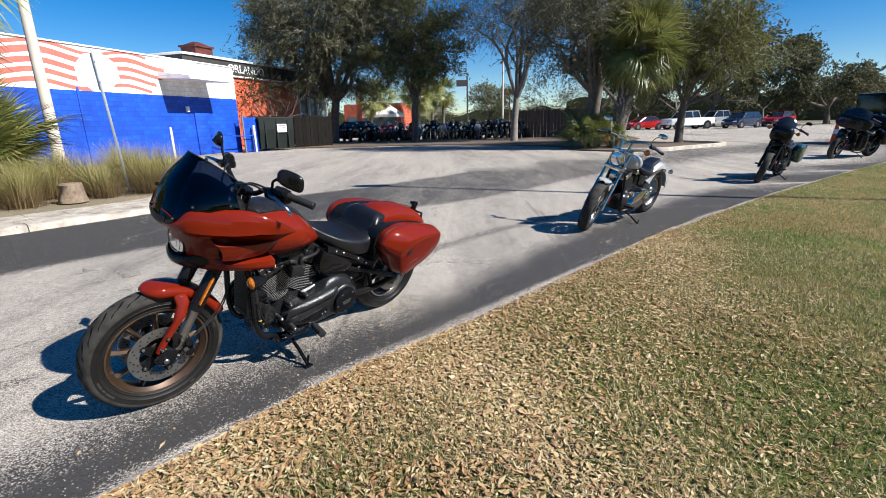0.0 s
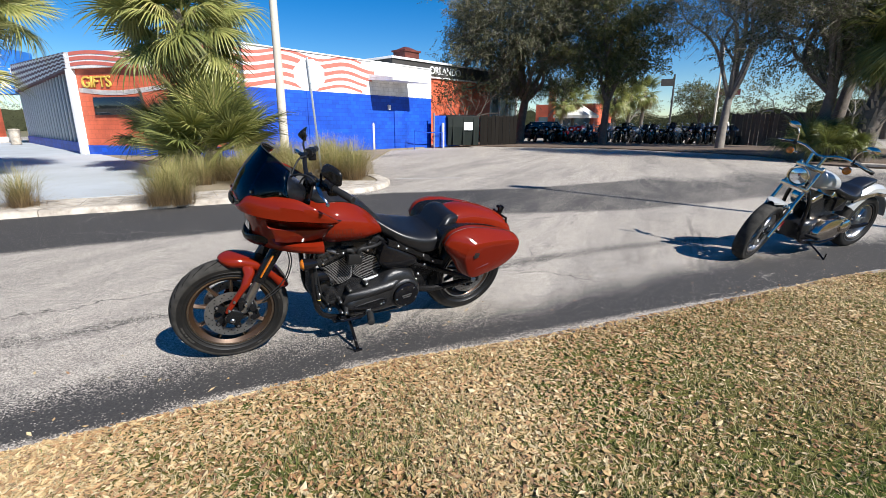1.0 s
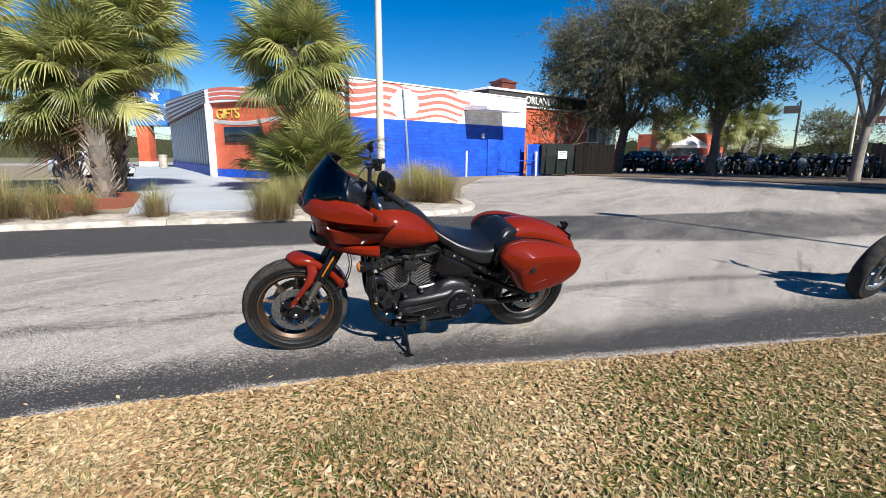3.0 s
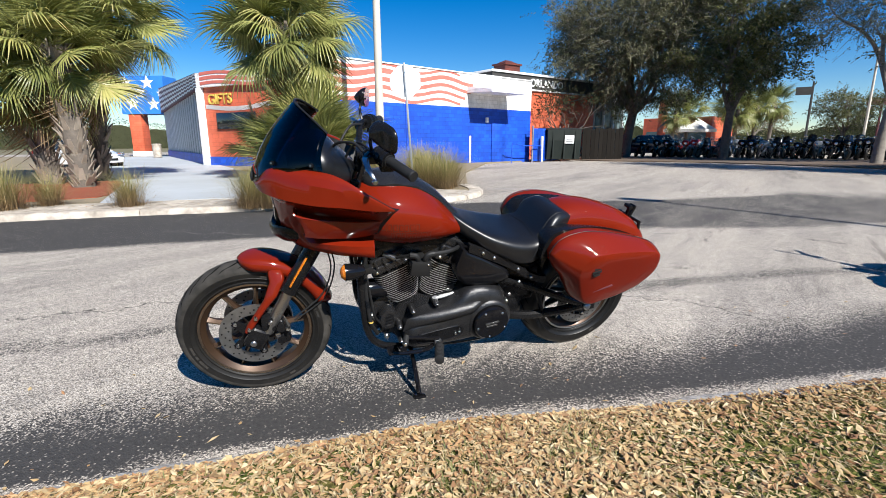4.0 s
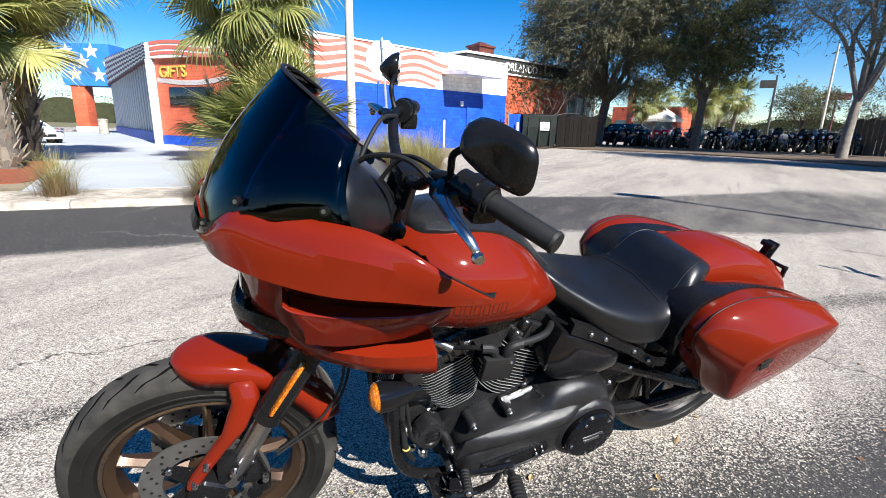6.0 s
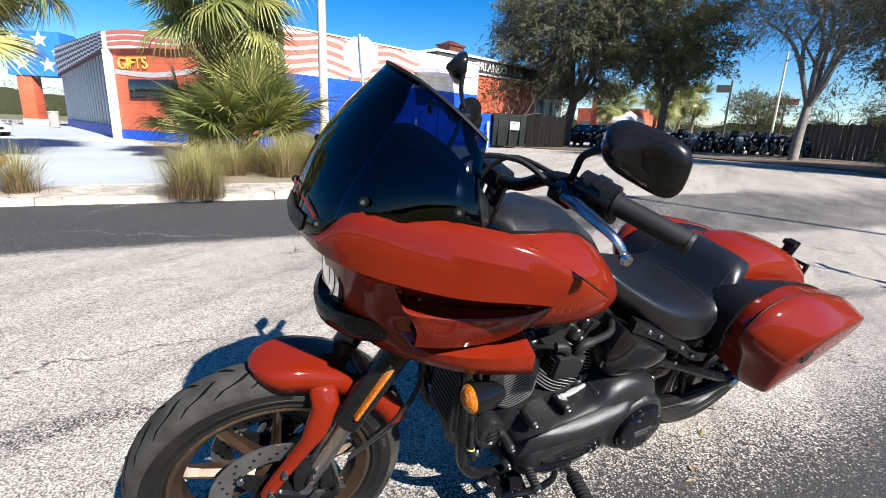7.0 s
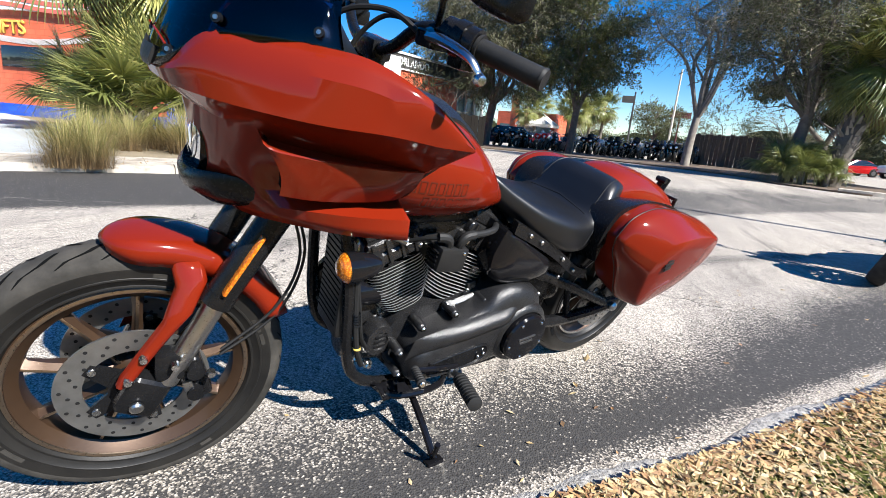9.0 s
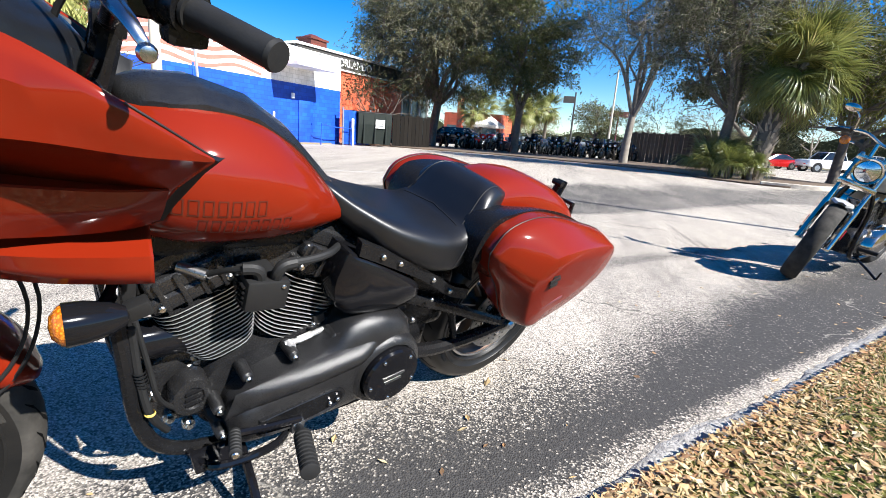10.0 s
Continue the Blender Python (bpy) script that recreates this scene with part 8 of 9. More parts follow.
    box(bm, (0.68, -0.377, 0.106), (0.055, 0.03, 0.012), 0.005, Matrix.Rotation(radians(-15), 3, "X"))
    part("kick_stand", bm, MAT["gloss"], bike, "black side stand with tab")
    # handlebar
    def hp(name, bm, mat, par=bike, label="", sm=35):
        for v in bm.verts:
            v.co.x += 0.055 * min(1, max(0, v.co.y / 0.3))
        return part(name, bm, MAT[mat], par, label, sm)

    bm = B()
    for sg in (-1, 1):
        tube(bm, [(0.44, sg * 0.045, 1.0), (0.455, sg * 0.045, 1.06), (0.468, sg * 0.045, 1.12)], 0.022, 10, 8)
    box(bm, (0.47, 0, 1.132), (0.05, 0.13, 0.045), 0.012)
    hp("riser", bm, "satin", label="black handlebar riser")
    bm = B()
    tube(bm, [(0.575, -0.43, 1.175), (0.52, -0.315, 1.195), (0.468, -0.22, 1.202), (0.462, -0.12, 1.15), (0.47, 0, 1.132), (0.462, 0.12, 1.15), (0.468, 0.22, 1.202), (0.52, 0.315, 1.195), (0.575, 0.43, 1.175)], 0.0135, 12, 60)
    hb = hp("handlebar", bm, "satin", label="black handlebar")
    for sg in (-1, 1):
        bm = B()
        a, b = V(0.523, sg * 0.322, 1.193), V(0.578, sg * 0.432, 1.175)
        cyl(bm, a, b, 0.0185, 0.0185, 20)
        cyl(bm, b, b + (b - a).normalized() * 0.006, 0.02, 0.018, 20)
        cyl(bm, a - (b - a).normalized() * 0.006, a, 0.023, 0.023, 20)
        hp("grip", bm, "grip", hb, "black rubber grip")
        bm = B()
        d = (b - a).normalized()
        cyl(bm, a - d * 0.075, a - d * 0.008, 0.029, 0.03, 20)
        cyl(bm, a - d * 0.05, a - d * 0.03, 0.033, 0.033, 20)
        box(bm, a - d * 0.035 + V(0.01, 0, -0.028), (0.05, 0.05, 0.04), 0.01)
        hp("switch_housing", bm, "satin", hb)
        bm = B()
        box(bm, V(0.462, sg * 0.262, 1.188), (0.045, 0.06, 0.03), 0.008, seg=3)
        rows = []
        for p, w, h in zip(crom([(0.468, sg * 0.236, 1.196), (0.452, sg * 0.268, 1.196), (0.442, sg * 0.298, 1.194), (0.438, sg * 0.322, 1.192)], 10), np.linspace(0.017, 0.010, 10), np.linspace(0.014, 0.007, 10)):
            rows.append([p + V(w * math.cos(q), 0, h * math.sin(q)) for q in np.linspace(0, 2 * math.pi, 11)[:-1]])
        skin(bm, rows, True, True)
        hp("lever_perch", bm, "gloss", hb)
        bm = B()
        rows = []
        for p, w, h in zip(crom([(0.446, sg * 0.28, 1.193), (0.437, sg * 0.325, 1.194), (0.434, sg * 0.375, 1.190), (0.440, sg * 0.412, 1.180), (0.449, sg * 0.428, 1.163)], 16), np.linspace(0.017, 0.0055, 16), np.linspace(0.010, 0.0055, 16)):
            rows.append([p + V(w * math.cos(q), 0, h * math.sin(q)) for q in np.linspace(0, 2 * math.pi, 11)[:-1]])
        skin(bm, rows, True, True)
        lathe(bm, [(0, -0.0105), (0.008, -0.007), (0.0105, 0), (0.008, 0.007), (0, 0.0105)], (0.45, sg * 0.43, 1.157), "y", 14)
        hp("lever", bm, "satinchrome", hb, "chrome lever with ball end")
        bm = B()
        tube(bm, [(0.475, sg * 0.245, 1.205), (0.465, sg * 0.262, 1.235), (0.462, sg * 0.275, 1.265), (0.478, sg * 0.312, 1.29), (0.488, sg * 0.325, 1.292)], 0.0065, 8, 20)
        mr = hp("mirror", bm, "satin", label="black mirror on a curved stem")
        bm = B()
        c = V(0.495, sg * 0.362, 1.292)
        rings = []
        for s, dx in ((0.25, -0.030), (0.6, -0.026), (0.88, -0.014), (1.0, 0.0), (0.97, 0.006)):
            ring = []
            for i in range(28):
                a = 2 * math.pi * i / 28
                yy = 0.064 * math.copysign(abs(math.cos(a)) ** 0.65, math.cos(a))
                zz = 0.044 * math.copysign(abs(math.sin(a)) ** 0.65, math.sin(a)) * (1.0 + 0.12 * math.cos(a)) - 0.16 * yy
                ring.append(c + V(dx + 0.36 * yy, sg * yy * s, zz * s))
            rings.append(ring)
        skin(bm, rings, True, True)
        hp("mirror_shell", bm, "satin", mr, sm=50)
        bm = B()
        skin(bm, [[p + V(0.0012, 0, 0) + (c - p) * 0.05 for p in rings[-1]], [p + V(0.0022, 0, 0) + (c - p) * 0.06 for p in rings[-1]]], True, True)
        hp("mirror_glass", bm, "chrome", mr)
    bm = B()
    tube(bm, [(0.455, -0.235, 1.188), (0.42, -0.16, 1.215), (0.36, -0.08, 1.19), (0.33, -0.03, 1.10), (0.34, -0.03, 0.98)], 0.0055, 7, 24)
    tube(bm, [(0.47, -0.20, 1.205), (0.44, -0.10, 1.20), (0.40, -0.05, 1.12), (0.39, -0.04, 1.0)], 0.005, 7, 20)
    tube(bm, [(0.47, 0.20, 1.205), (0.42, 0.12, 1.21), (0.37, 0.06, 1.12), (0.36, 0.05, 1.0)], 0.0055, 7, 20)
    hp("cable", bm, "grip")
    # exhaust along the far side
    bm = B()
    tube(bm, [(0.55, 0.09, 0.55), (0.50, 0.15, 0.45), (0.56, 0.18, 0.30), (0.80, 0.19, 0.24), (1.10, 0.20, 0.23)], 0.024, 10, 24)
    tube(bm, [(1.10, 0.20, 0.23), (1.30, 0.215, 0.235), (1.85, 0.24, 0.29)], 0.05, 16, 12)
    part("exhaust", bm, MAT["satin"], bike, "black exhaust pipe and muffler")
    return bike


build_bike()


# ---- the other motorcycles and vehicles ----
def cruiser(m, paint, bright, label, style="cruiser", steer=12):
    """A parked cruiser; x runs from front axle to rear, y to its right."""
    bike = thing("motorcycle", label, "motorcycle", m, "motorcycles parked along the lawn")
    axis = V(math.sin(radians(32)), 0, math.cos(radians(32)))
    pv = V(0.36, 0, 0.9)
    ST = Matrix.Translation(pv) @ Matrix.Rotation(radians(steer), 4, axis) @ Matrix.Translation(-pv)

    def sp(name, bm, mat, par=bike, lab=""):
        bm.transform(ST)
        return part(name, bm, MAT[mat], par, lab)

    trim = "chrome" if bright else "satin"
    rimm = (MAT["steel"], MAT["chrome"]) if bright else (MAT["satin"], MAT["finedge"])
    fc, rc = (0, 0, 0.33), (1.64, 0, 0.325)
    fw = part("front_wheel", lathe(B(), [(0, -0.08), (0.012, -0.08), (0.012, 0.08), (0, 0.08)], fc, "y", 12), MAT["steel"], bike)
    fw.data.transform(ST)
    wheel_parts(fw, fc, 0.335, 0.125, 0.225, rimm, 9, 0.05, tread=False, turn=ST, prefix="x")
    brake_disc(fw, fc, 0.145, -0.065, ST, False)
    rw = part("rear_wheel", lathe(B(), [(0, -0.12), (0.012, -0.12), (0.012, 0.12), (0, 0.12)], rc, "y", 12), MAT["steel"], bike)
    wheel_parts(rw, rc, 0.325, 0.16, 0.205, rimm, 9, 0.055, tread=False, prefix="x")
    k = math.tan(radians(32))
    for sg in (-1, 1):
        bm = B()
        cyl(bm, (0.02, sg * 0.105, 0.31), (0.02 + 0.33 * k, sg * 0.105, 0.64), 0.025, 0.024, 14)
        cyl(bm, (0.02 + 0.33 * k, sg * 0.105, 0.64), (0.02 + 0.72 * k, sg * 0.105, 1.03), 0.0185, 0.0185, 14)
        leg = sp("fork_leg", bm, trim)
        bm = B()
        box(bm, (0.115, sg * 0.136, 0.45), (0.016, 0.006, 0.09), 0.002, Matrix.Rotation(radians(32), 3, "Y"))
        sp("reflector", bm, "carred", leg)
    bm = B()
    box(bm, (0.33, 0, 0.80), (0.07, 0.27, 0.05), 0.015)
    box(bm, (0.45, 0, 1.0), (0.07, 0.26, 0.045), 0.015)
    sp("fork_clamp", bm, trim)
    bm = B()
    rows = []
    for i in range(16):
        a = radians(lerp(102, 48, i / 15))
        e = max(0.15, 1 - (1 - min(1, i / 4)) ** 2) ** 0.5
        rows.append([V(r * math.cos(a), y * e, 0.33 + r * math.sin(a)) for y, r in ((-0.08, 0.35), (-0.07, 0.368), (0, 0.378), (0.07, 0.368), (0.08, 0.35))])
    skin(bm, rows, False, False)
    sp("front_fender", bm, paint)
    if style == "bagger":
        bm = B()
        rows = stations([(0.12, 0.10, 1.10, 0.90), (0.14, 0.30, 1.16, 0.84), (0.19, 0.40, 1.19, 0.84), (0.27, 0.43, 1.18, 0.88), (0.38, 0.42, 1.13, 0.93), (0.46, 0.40, 1.08, 0.96)], 18, lambda x, h, t, b: oval_ring(x, h, t, b, 32, 0.55))
        skin(bm, rows, True, True)
        sp("fairing", bm, paint, lab="broad handlebar fairing")
        bm = B()
        skin(bm, [[V(0.20 + 0.05 * u * u, u * 0.34, 1.16), V(0.27 + 0.05 * u * u, u * 0.31, 1.30), V(0.33 + 0.06 * u * u, u * 0.25, 1.40 - 0.06 * u * u)] for u in np.linspace(-1, 1, 13)], False, False)
        sp("screen", bm, "glass_dark")
        for sg in (-1, 1):
            bm = B()
            skin(bm, stations([(0.44, 0.05, 0.72, 0.36), (0.50, 0.12, 0.78, 0.30), (0.60, 0.10, 0.74, 0.32), (0.66, 0.04, 0.66, 0.38)], 8, lambda x, h, t, b: oval_ring(x, h, t, b, 16, 0.6)), True, True)
            bm.transform(Matrix.Translation((0, sg * 0.27, 0)))
            part("leg_shield", bm, MAT[paint], bike)
        bm = B()
        skin(bm, stations([(1.42, 0.20, 1.08, 0.86), (1.50, 0.27, 1.16, 0.82), (1.75, 0.28, 1.18, 0.81), (1.92, 0.22, 1.12, 0.84), (1.97, 0.10, 1.02, 0.90)], 14, lambda x, h, t, b: oval_ring(x, h, t, b, 24, 0.5)), True, True)
        part("top_case", bm, MAT[paint], bike)
        for sg in (-1, 1):
            bm = B()
            skin(bm, stations([(1.35, 0.06, 0.72, 0.50), (1.42, 0.10, 0.76, 0.42), (1.7, 0.11, 0.77, 0.40), (2.0, 0.10, 0.72, 0.42), (2.06, 0.05, 0.66, 0.48)], 14, lambda x, h, t, b: oval_ring(x, h, t, b, 20, 0.5)), True, True)
            bm.transform(Matrix.Translation((0, sg * 0.27, 0)))
            part("saddlebag", bm, MAT[paint], bike)
    if style == "quarter":
        bm = B()
        skin(bm, stations([(0.17, 0.12, 1.09, 1.02), (0.19, 0.17, 1.15, 0.90), (0.25, 0.20, 1.20, 0.84), (0.34, 0.20, 1.20, 0.86), (0.40, 0.17, 1.15, 0.94)], 14, lambda x, h, t, b: oval_ring(x, h, t, b, 24, 0.7)), True, True)
        sp("fairing", bm, paint, lab="small black headlight fairing")
        bm = B()
        skin(bm, [[V(0.26 + 0.05 * u * u, u * 0.18, 1.17), V(0.31 + 0.05 * u * u, u * 0.17, 1.28), V(0.37 + 0.05 * u * u, u * 0.13, 1.37 - 0.05 * u * u)] for u in np.linspace(-1, 1, 9)], False, False)
        sp("screen", bm, "glass_dark")
        for sg in (-1, 1):
            bm = B()
            skin(bm, stations([(1.30, 0.05, 0.74, 0.46), (1.36, 0.09, 0.79, 0.40), (1.62, 0.10, 0.80, 0.39), (1.82, 0.08, 0.77, 0.42), (1.86, 0.04, 0.72, 0.47)], 12, lambda x, h, t, b: oval_ring(x, h, t, b, 20, 0.4)), True, True)
            bm.transform(Matrix.Translation((0, sg * 0.25, 0)))
            part("saddlebag", bm, MAT["cargreen"], bike, "dark green saddlebag")
    hz = 0.93
    hl = sp("headlight", lathe(B(), [(0, 0.14), (0.05, 0.12), (0.085, 0.06), (0.102, 0.0), (0.098, -0.014), (0.086, -0.008)], (0.24, 0, hz), "x", 28), trim)
    sp("lens", lathe(B(), [(0, -0.012), (0.04, -0.008), (0.08, 0.002)], (0.24, 0, hz), "x", 28), "lens", hl)
    bm = B()
    for sg in (-1, 1):
        tube(bm, [(0.46, sg * 0.05, 1.0), (0.50, sg * 0.06, 1.12)], 0.016, 8)
    tube(bm, [(0.68, -0.42, 1.10), (0.58, -0.30, 1.15), (0.50, -0.16, 1.17), (0.50, 0, 1.12), (0.50, 0.16, 1.17), (0.58, 0.30, 1.15), (0.68, 0.42, 1.10)], 0.0115, 8, 40)
    hb = sp("handlebar", bm, trim)
    for sg in (-1, 1):
        bm = B()
        cyl(bm, (0.59, sg * 0.315, 1.146), (0.69, sg * 0.435, 1.095), 0.019, 0.019, 12)
        cyl(bm, (0.555, sg * 0.27, 1.155), (0.59, sg * 0.315, 1.146), 0.028, 0.028, 12)
        sp("grip", bm, "grip", hb)
        bm = B()
        tube(bm, [(0.54, sg * 0.29, 1.16), (0.52, sg * 0.36, 1.15), (0.56, sg * 0.44, 1.13)], [0.009, 0.005], 6, 8)
        sp("lever", bm, trim, hb)
        bm = B()
        tube(bm, [(0.55, sg * 0.26, 1.17), (0.53, sg * 0.28, 1.26), (0.55, sg * 0.34, 1.31)], 0.006, 6, 10)
        mr = sp("mirror", bm, trim)
        bm = B()
        skin(bm, [[V(0.55 + dx, sg * 0.36 + 0.06 * s * math.cos(a), 1.315 + 0.032 * s * math.sin(a)) for a in np.linspace(0, 2 * math.pi, 19)[:-1]] for s, dx in ((0.3, -0.025), (0.9, -0.012), (1, 0), (0.9, 0.004))], True, True)
        sp("mirror_shell", bm, trim, mr)
        bm = B()
        cyl(bm, (0.525, sg * 0.2, 1.07), (0.525, sg * 0.27, 1.07), 0.008, 0.008, 8)
        sp("signal_stalk", bm, trim)
        s = sp("turn_signal", lathe(B(), [(0, 0.07), (0.022, 0.06), (0.037, 0.02), (0.038, 0)], (0.52, sg * 0.27, 1.07), "x", 16), trim)
        sp("lens", lathe(B(), [(0, -0.014), (0.022, -0.01), (0.037, 0.0)], (0.52, sg * 0.27, 1.07), "x", 16), "amber", s)
    bm = B()
    skin(bm, stations([(0.47, 0.07, 0.98, 0.84), (0.52, 0.14, 1.0, 0.80), (0.62, 0.17, 0.99, 0.775), (0.76, 0.16, 0.94, 0.76), (0.88, 0.11, 0.86, 0.755), (0.98, 0.05, 0.79, 0.75)], 22, lambda x, h, t, b: oval_ring(x, h, t, b, 28, 0.8)), True, True)
    part("fuel_tank", bm, MAT[paint], bike)
    bm = B()
    skin(bm, stations([(0.92, 0.07, 0.80, 0.73), (1.02, 0.14, 0.75, 0.67), (1.14, 0.17, 0.735, 0.63), (1.25, 0.15, 0.775, 0.65), (1.33, 0.10, 0.79, 0.70), (1.5, 0.09, 0.84, 0.78), (1.62, 0.06, 0.84, 0.79)], 26, lambda x, h, t, b: oval_ring(x, h, t, b, 24, 0.65)), True, True)
    part("seat", bm, MAT["leather"], bike, "black vinyl seat")
    bm = B()
    rows = []
    for i in range(20):
        a = radians(lerp(150, 5, i / 19))
        rows.append([V(1.64 + r * math.cos(a), y, 0.325 + r * math.sin(a)) for y, r in ((-0.11, 0.35), (-0.105, 0.42), (-0.06, 0.455), (0.06, 0.455), (0.105, 0.42), (0.11, 0.35))])
    skin(bm, rows, False, False)
    part("rear_fender", bm, MAT[paint], bike)
    for sg in (-1, 1):
        bm = B()
        skin(bm, [[V(x, sg * 0.112, z - 0.02), V(x, sg * 0.13, z - 0.02), V(x, sg * 0.13, z + 0.02), V(x, sg * 0.112, z + 0.02)] for x, z in ((1.2, 0.63), (1.4, 0.67), (1.6, 0.69), (1.78, 0.66))], True, True)
        part("fender_strut", bm, MAT[trim], bike)
        s = part("turn_signal", lathe(B(), [(0, -0.07), (0.02, -0.06), (0.032, -0.02), (0.033, 0)], (1.82, sg * 0.19, 0.66), "x", 14), MAT[trim], bike)
        part("lens", lathe(B(), [(0, 0.012), (0.02, 0.008), (0.032, 0.0)], (1.82, sg * 0.19, 0.66), "x", 14), MAT["carred"], s)
        bm = B()
        tube(bm, [(0.40, sg * 0.04, 0.86), (0.44, sg * 0.12, 0.66), (0.48, sg * 0.13, 0.34), (0.60, sg * 0.13, 0.20), (1.1, sg * 0.13, 0.19), (1.3, sg * 0.12, 0.4)], 0.019, 8, 26)
        part("frame_tube", bm, MAT["gloss"], bike)
        bm = B()
        tube(bm, [(1.12, sg * 0.12, 0.32), (1.4, sg * 0.13, 0.31), (1.66, sg * 0.13, 0.325)], 0.024, 8, 10)
        part("swingarm", bm, MAT["gloss"], bike)
        bm = B()
        cyl(bm, (0.56, sg * 0.16, 0.30), (0.55, sg * 0.30, 0.31), 0.018, 0.018, 10)
        part("foot_peg", bm, MAT["grip"], bike)
    bm = B()
    skin(bm, stations([(0.52, 0.09, 0.40, 0.22), (0.60, 0.14, 0.45, 0.20), (0.85, 0.14, 0.46, 0.19), (1.1, 0.13, 0.46, 0.20), (1.2, 0.10, 0.44, 0.24)], 14, lambda x, h, t, b: oval_ring(x, h, t, b, 20, 0.55)), True, True)
    eng = part("engine", bm, MAT["engine"], bike, "V-twin engine")
    for sgn in (-1, 1):
        ax = V(sgn * 0.39, 0, 0.92)
        px = V(0.92, 0, -sgn * 0.39)
        rot = Matrix((px, V(0, 1, 0), ax)).transposed()
        bm = B()
        box(bm, V(0.79, 0, 0.31) + ax * 0.26, (0.13, 0.13, 0.2), 0.01, rot)
        cy = part("cylinder", bm, MAT["engine"], eng, smooth=0)
        for i in range(10):
            bm = B()
            box(bm, V(0.79, 0, 0.31) + ax * (0.17 + i * 0.02), (0.19, 0.19, 0.008), 0, rot)
            part("fin", bm, MAT["engine"], cy, smooth=0)
        bm = B()
        box(bm, V(0.79, 0, 0.31) + ax * 0.40, (0.17, 0.17, 0.07), 0.02, rot, seg=3)
        part("rocker_cover", bm, MAT[trim], eng)
    bm = B()
    rings = []
    for s, y in ((1.0, -0.10), (1.0, -0.19), (0.93, -0.215), (0.6, -0.23)):
        rings.append([V(0.88 + s * 0.25 * math.copysign(abs(math.cos(a)) ** 0.8, math.cos(a)), y, 0.36 + s * 0.12 * math.sin(a) + 0.05 * math.cos(a)) for a in np.linspace(0, 2 * math.pi, 33)[:-1]])
    skin(bm, rings, True, True)
    part("primary_cover", bm, MAT[trim], eng)
    bm = B()
    lathe(bm, [(0, -0.26), (0.06, -0.255), (0.08, -0.24), (0.08, -0.2)], (1.04, 0, 0.39), "y", 24)
    part("derby_cover", bm, MAT[trim], eng)
    bm = B()
    lathe(bm, [(0, 0.24), (0.07, 0.235), (0.10, 0.21), (0.10, 0.12)], (0.78, 0, 0.62), "y", 24)
    part("air_cleaner", bm, MAT[trim], eng)
    bm = B()
    tube(bm, [(0.62, 0.10, 0.56), (0.54, 0.17, 0.45), (0.60, 0.20, 0.30), (0.95, 0.21, 0.25), (1.2, 0.22, 0.26)], 0.022, 8, 20)
    tube(bm, [(1.2, 0.22, 0.26), (1.95, 0.25, 0.31)], 0.044, 14, 6)
    part("exhaust", bm, MAT[trim], bike)
    bm = B()
    box(bm, (1.02, 0, 0.60), (0.2, 0.24, 0.16), 0.03)
    part("oil_tank", bm, MAT["gloss"], bike)
    bm = B()
    tube(bm, [(0.70, -0.13, 0.20), (0.72, -0.25, 0.13), (0.72, -0.34, 0.075)], 0.010, 8, 8)
    tube(bm, [(0.72, -0.34, 0.075), (0.70, -0.35, 0.15)], 0.007, 6)
    part("kick_stand", bm, MAT["gloss"], bike)
    return bike


def at_rest(x, y, yaw, lean=12):
    return Matrix.Translation((x, y, 0)) @ Matrix.Rotation(radians(yaw), 4, "Z") @ Matrix.Rotation(radians(lean), 4, "X")


cruiser(at_rest(1.72, 6.37, 46), "silver", True, "silver and chrome cruiser parked behind the red motorcycle", "cruiser", 16)
cruiser(at_rest(6.42, 10.5, 46), "gloss", False, "black cruiser with dark green bag parked further along", "quarter", 10)
cruiser(at_rest(11.75, 15.55, 24) @ Matrix.Scale(1.1, 4), "gloss", False, "black touring motorcycle with a broad fairing", "bagger", 8)


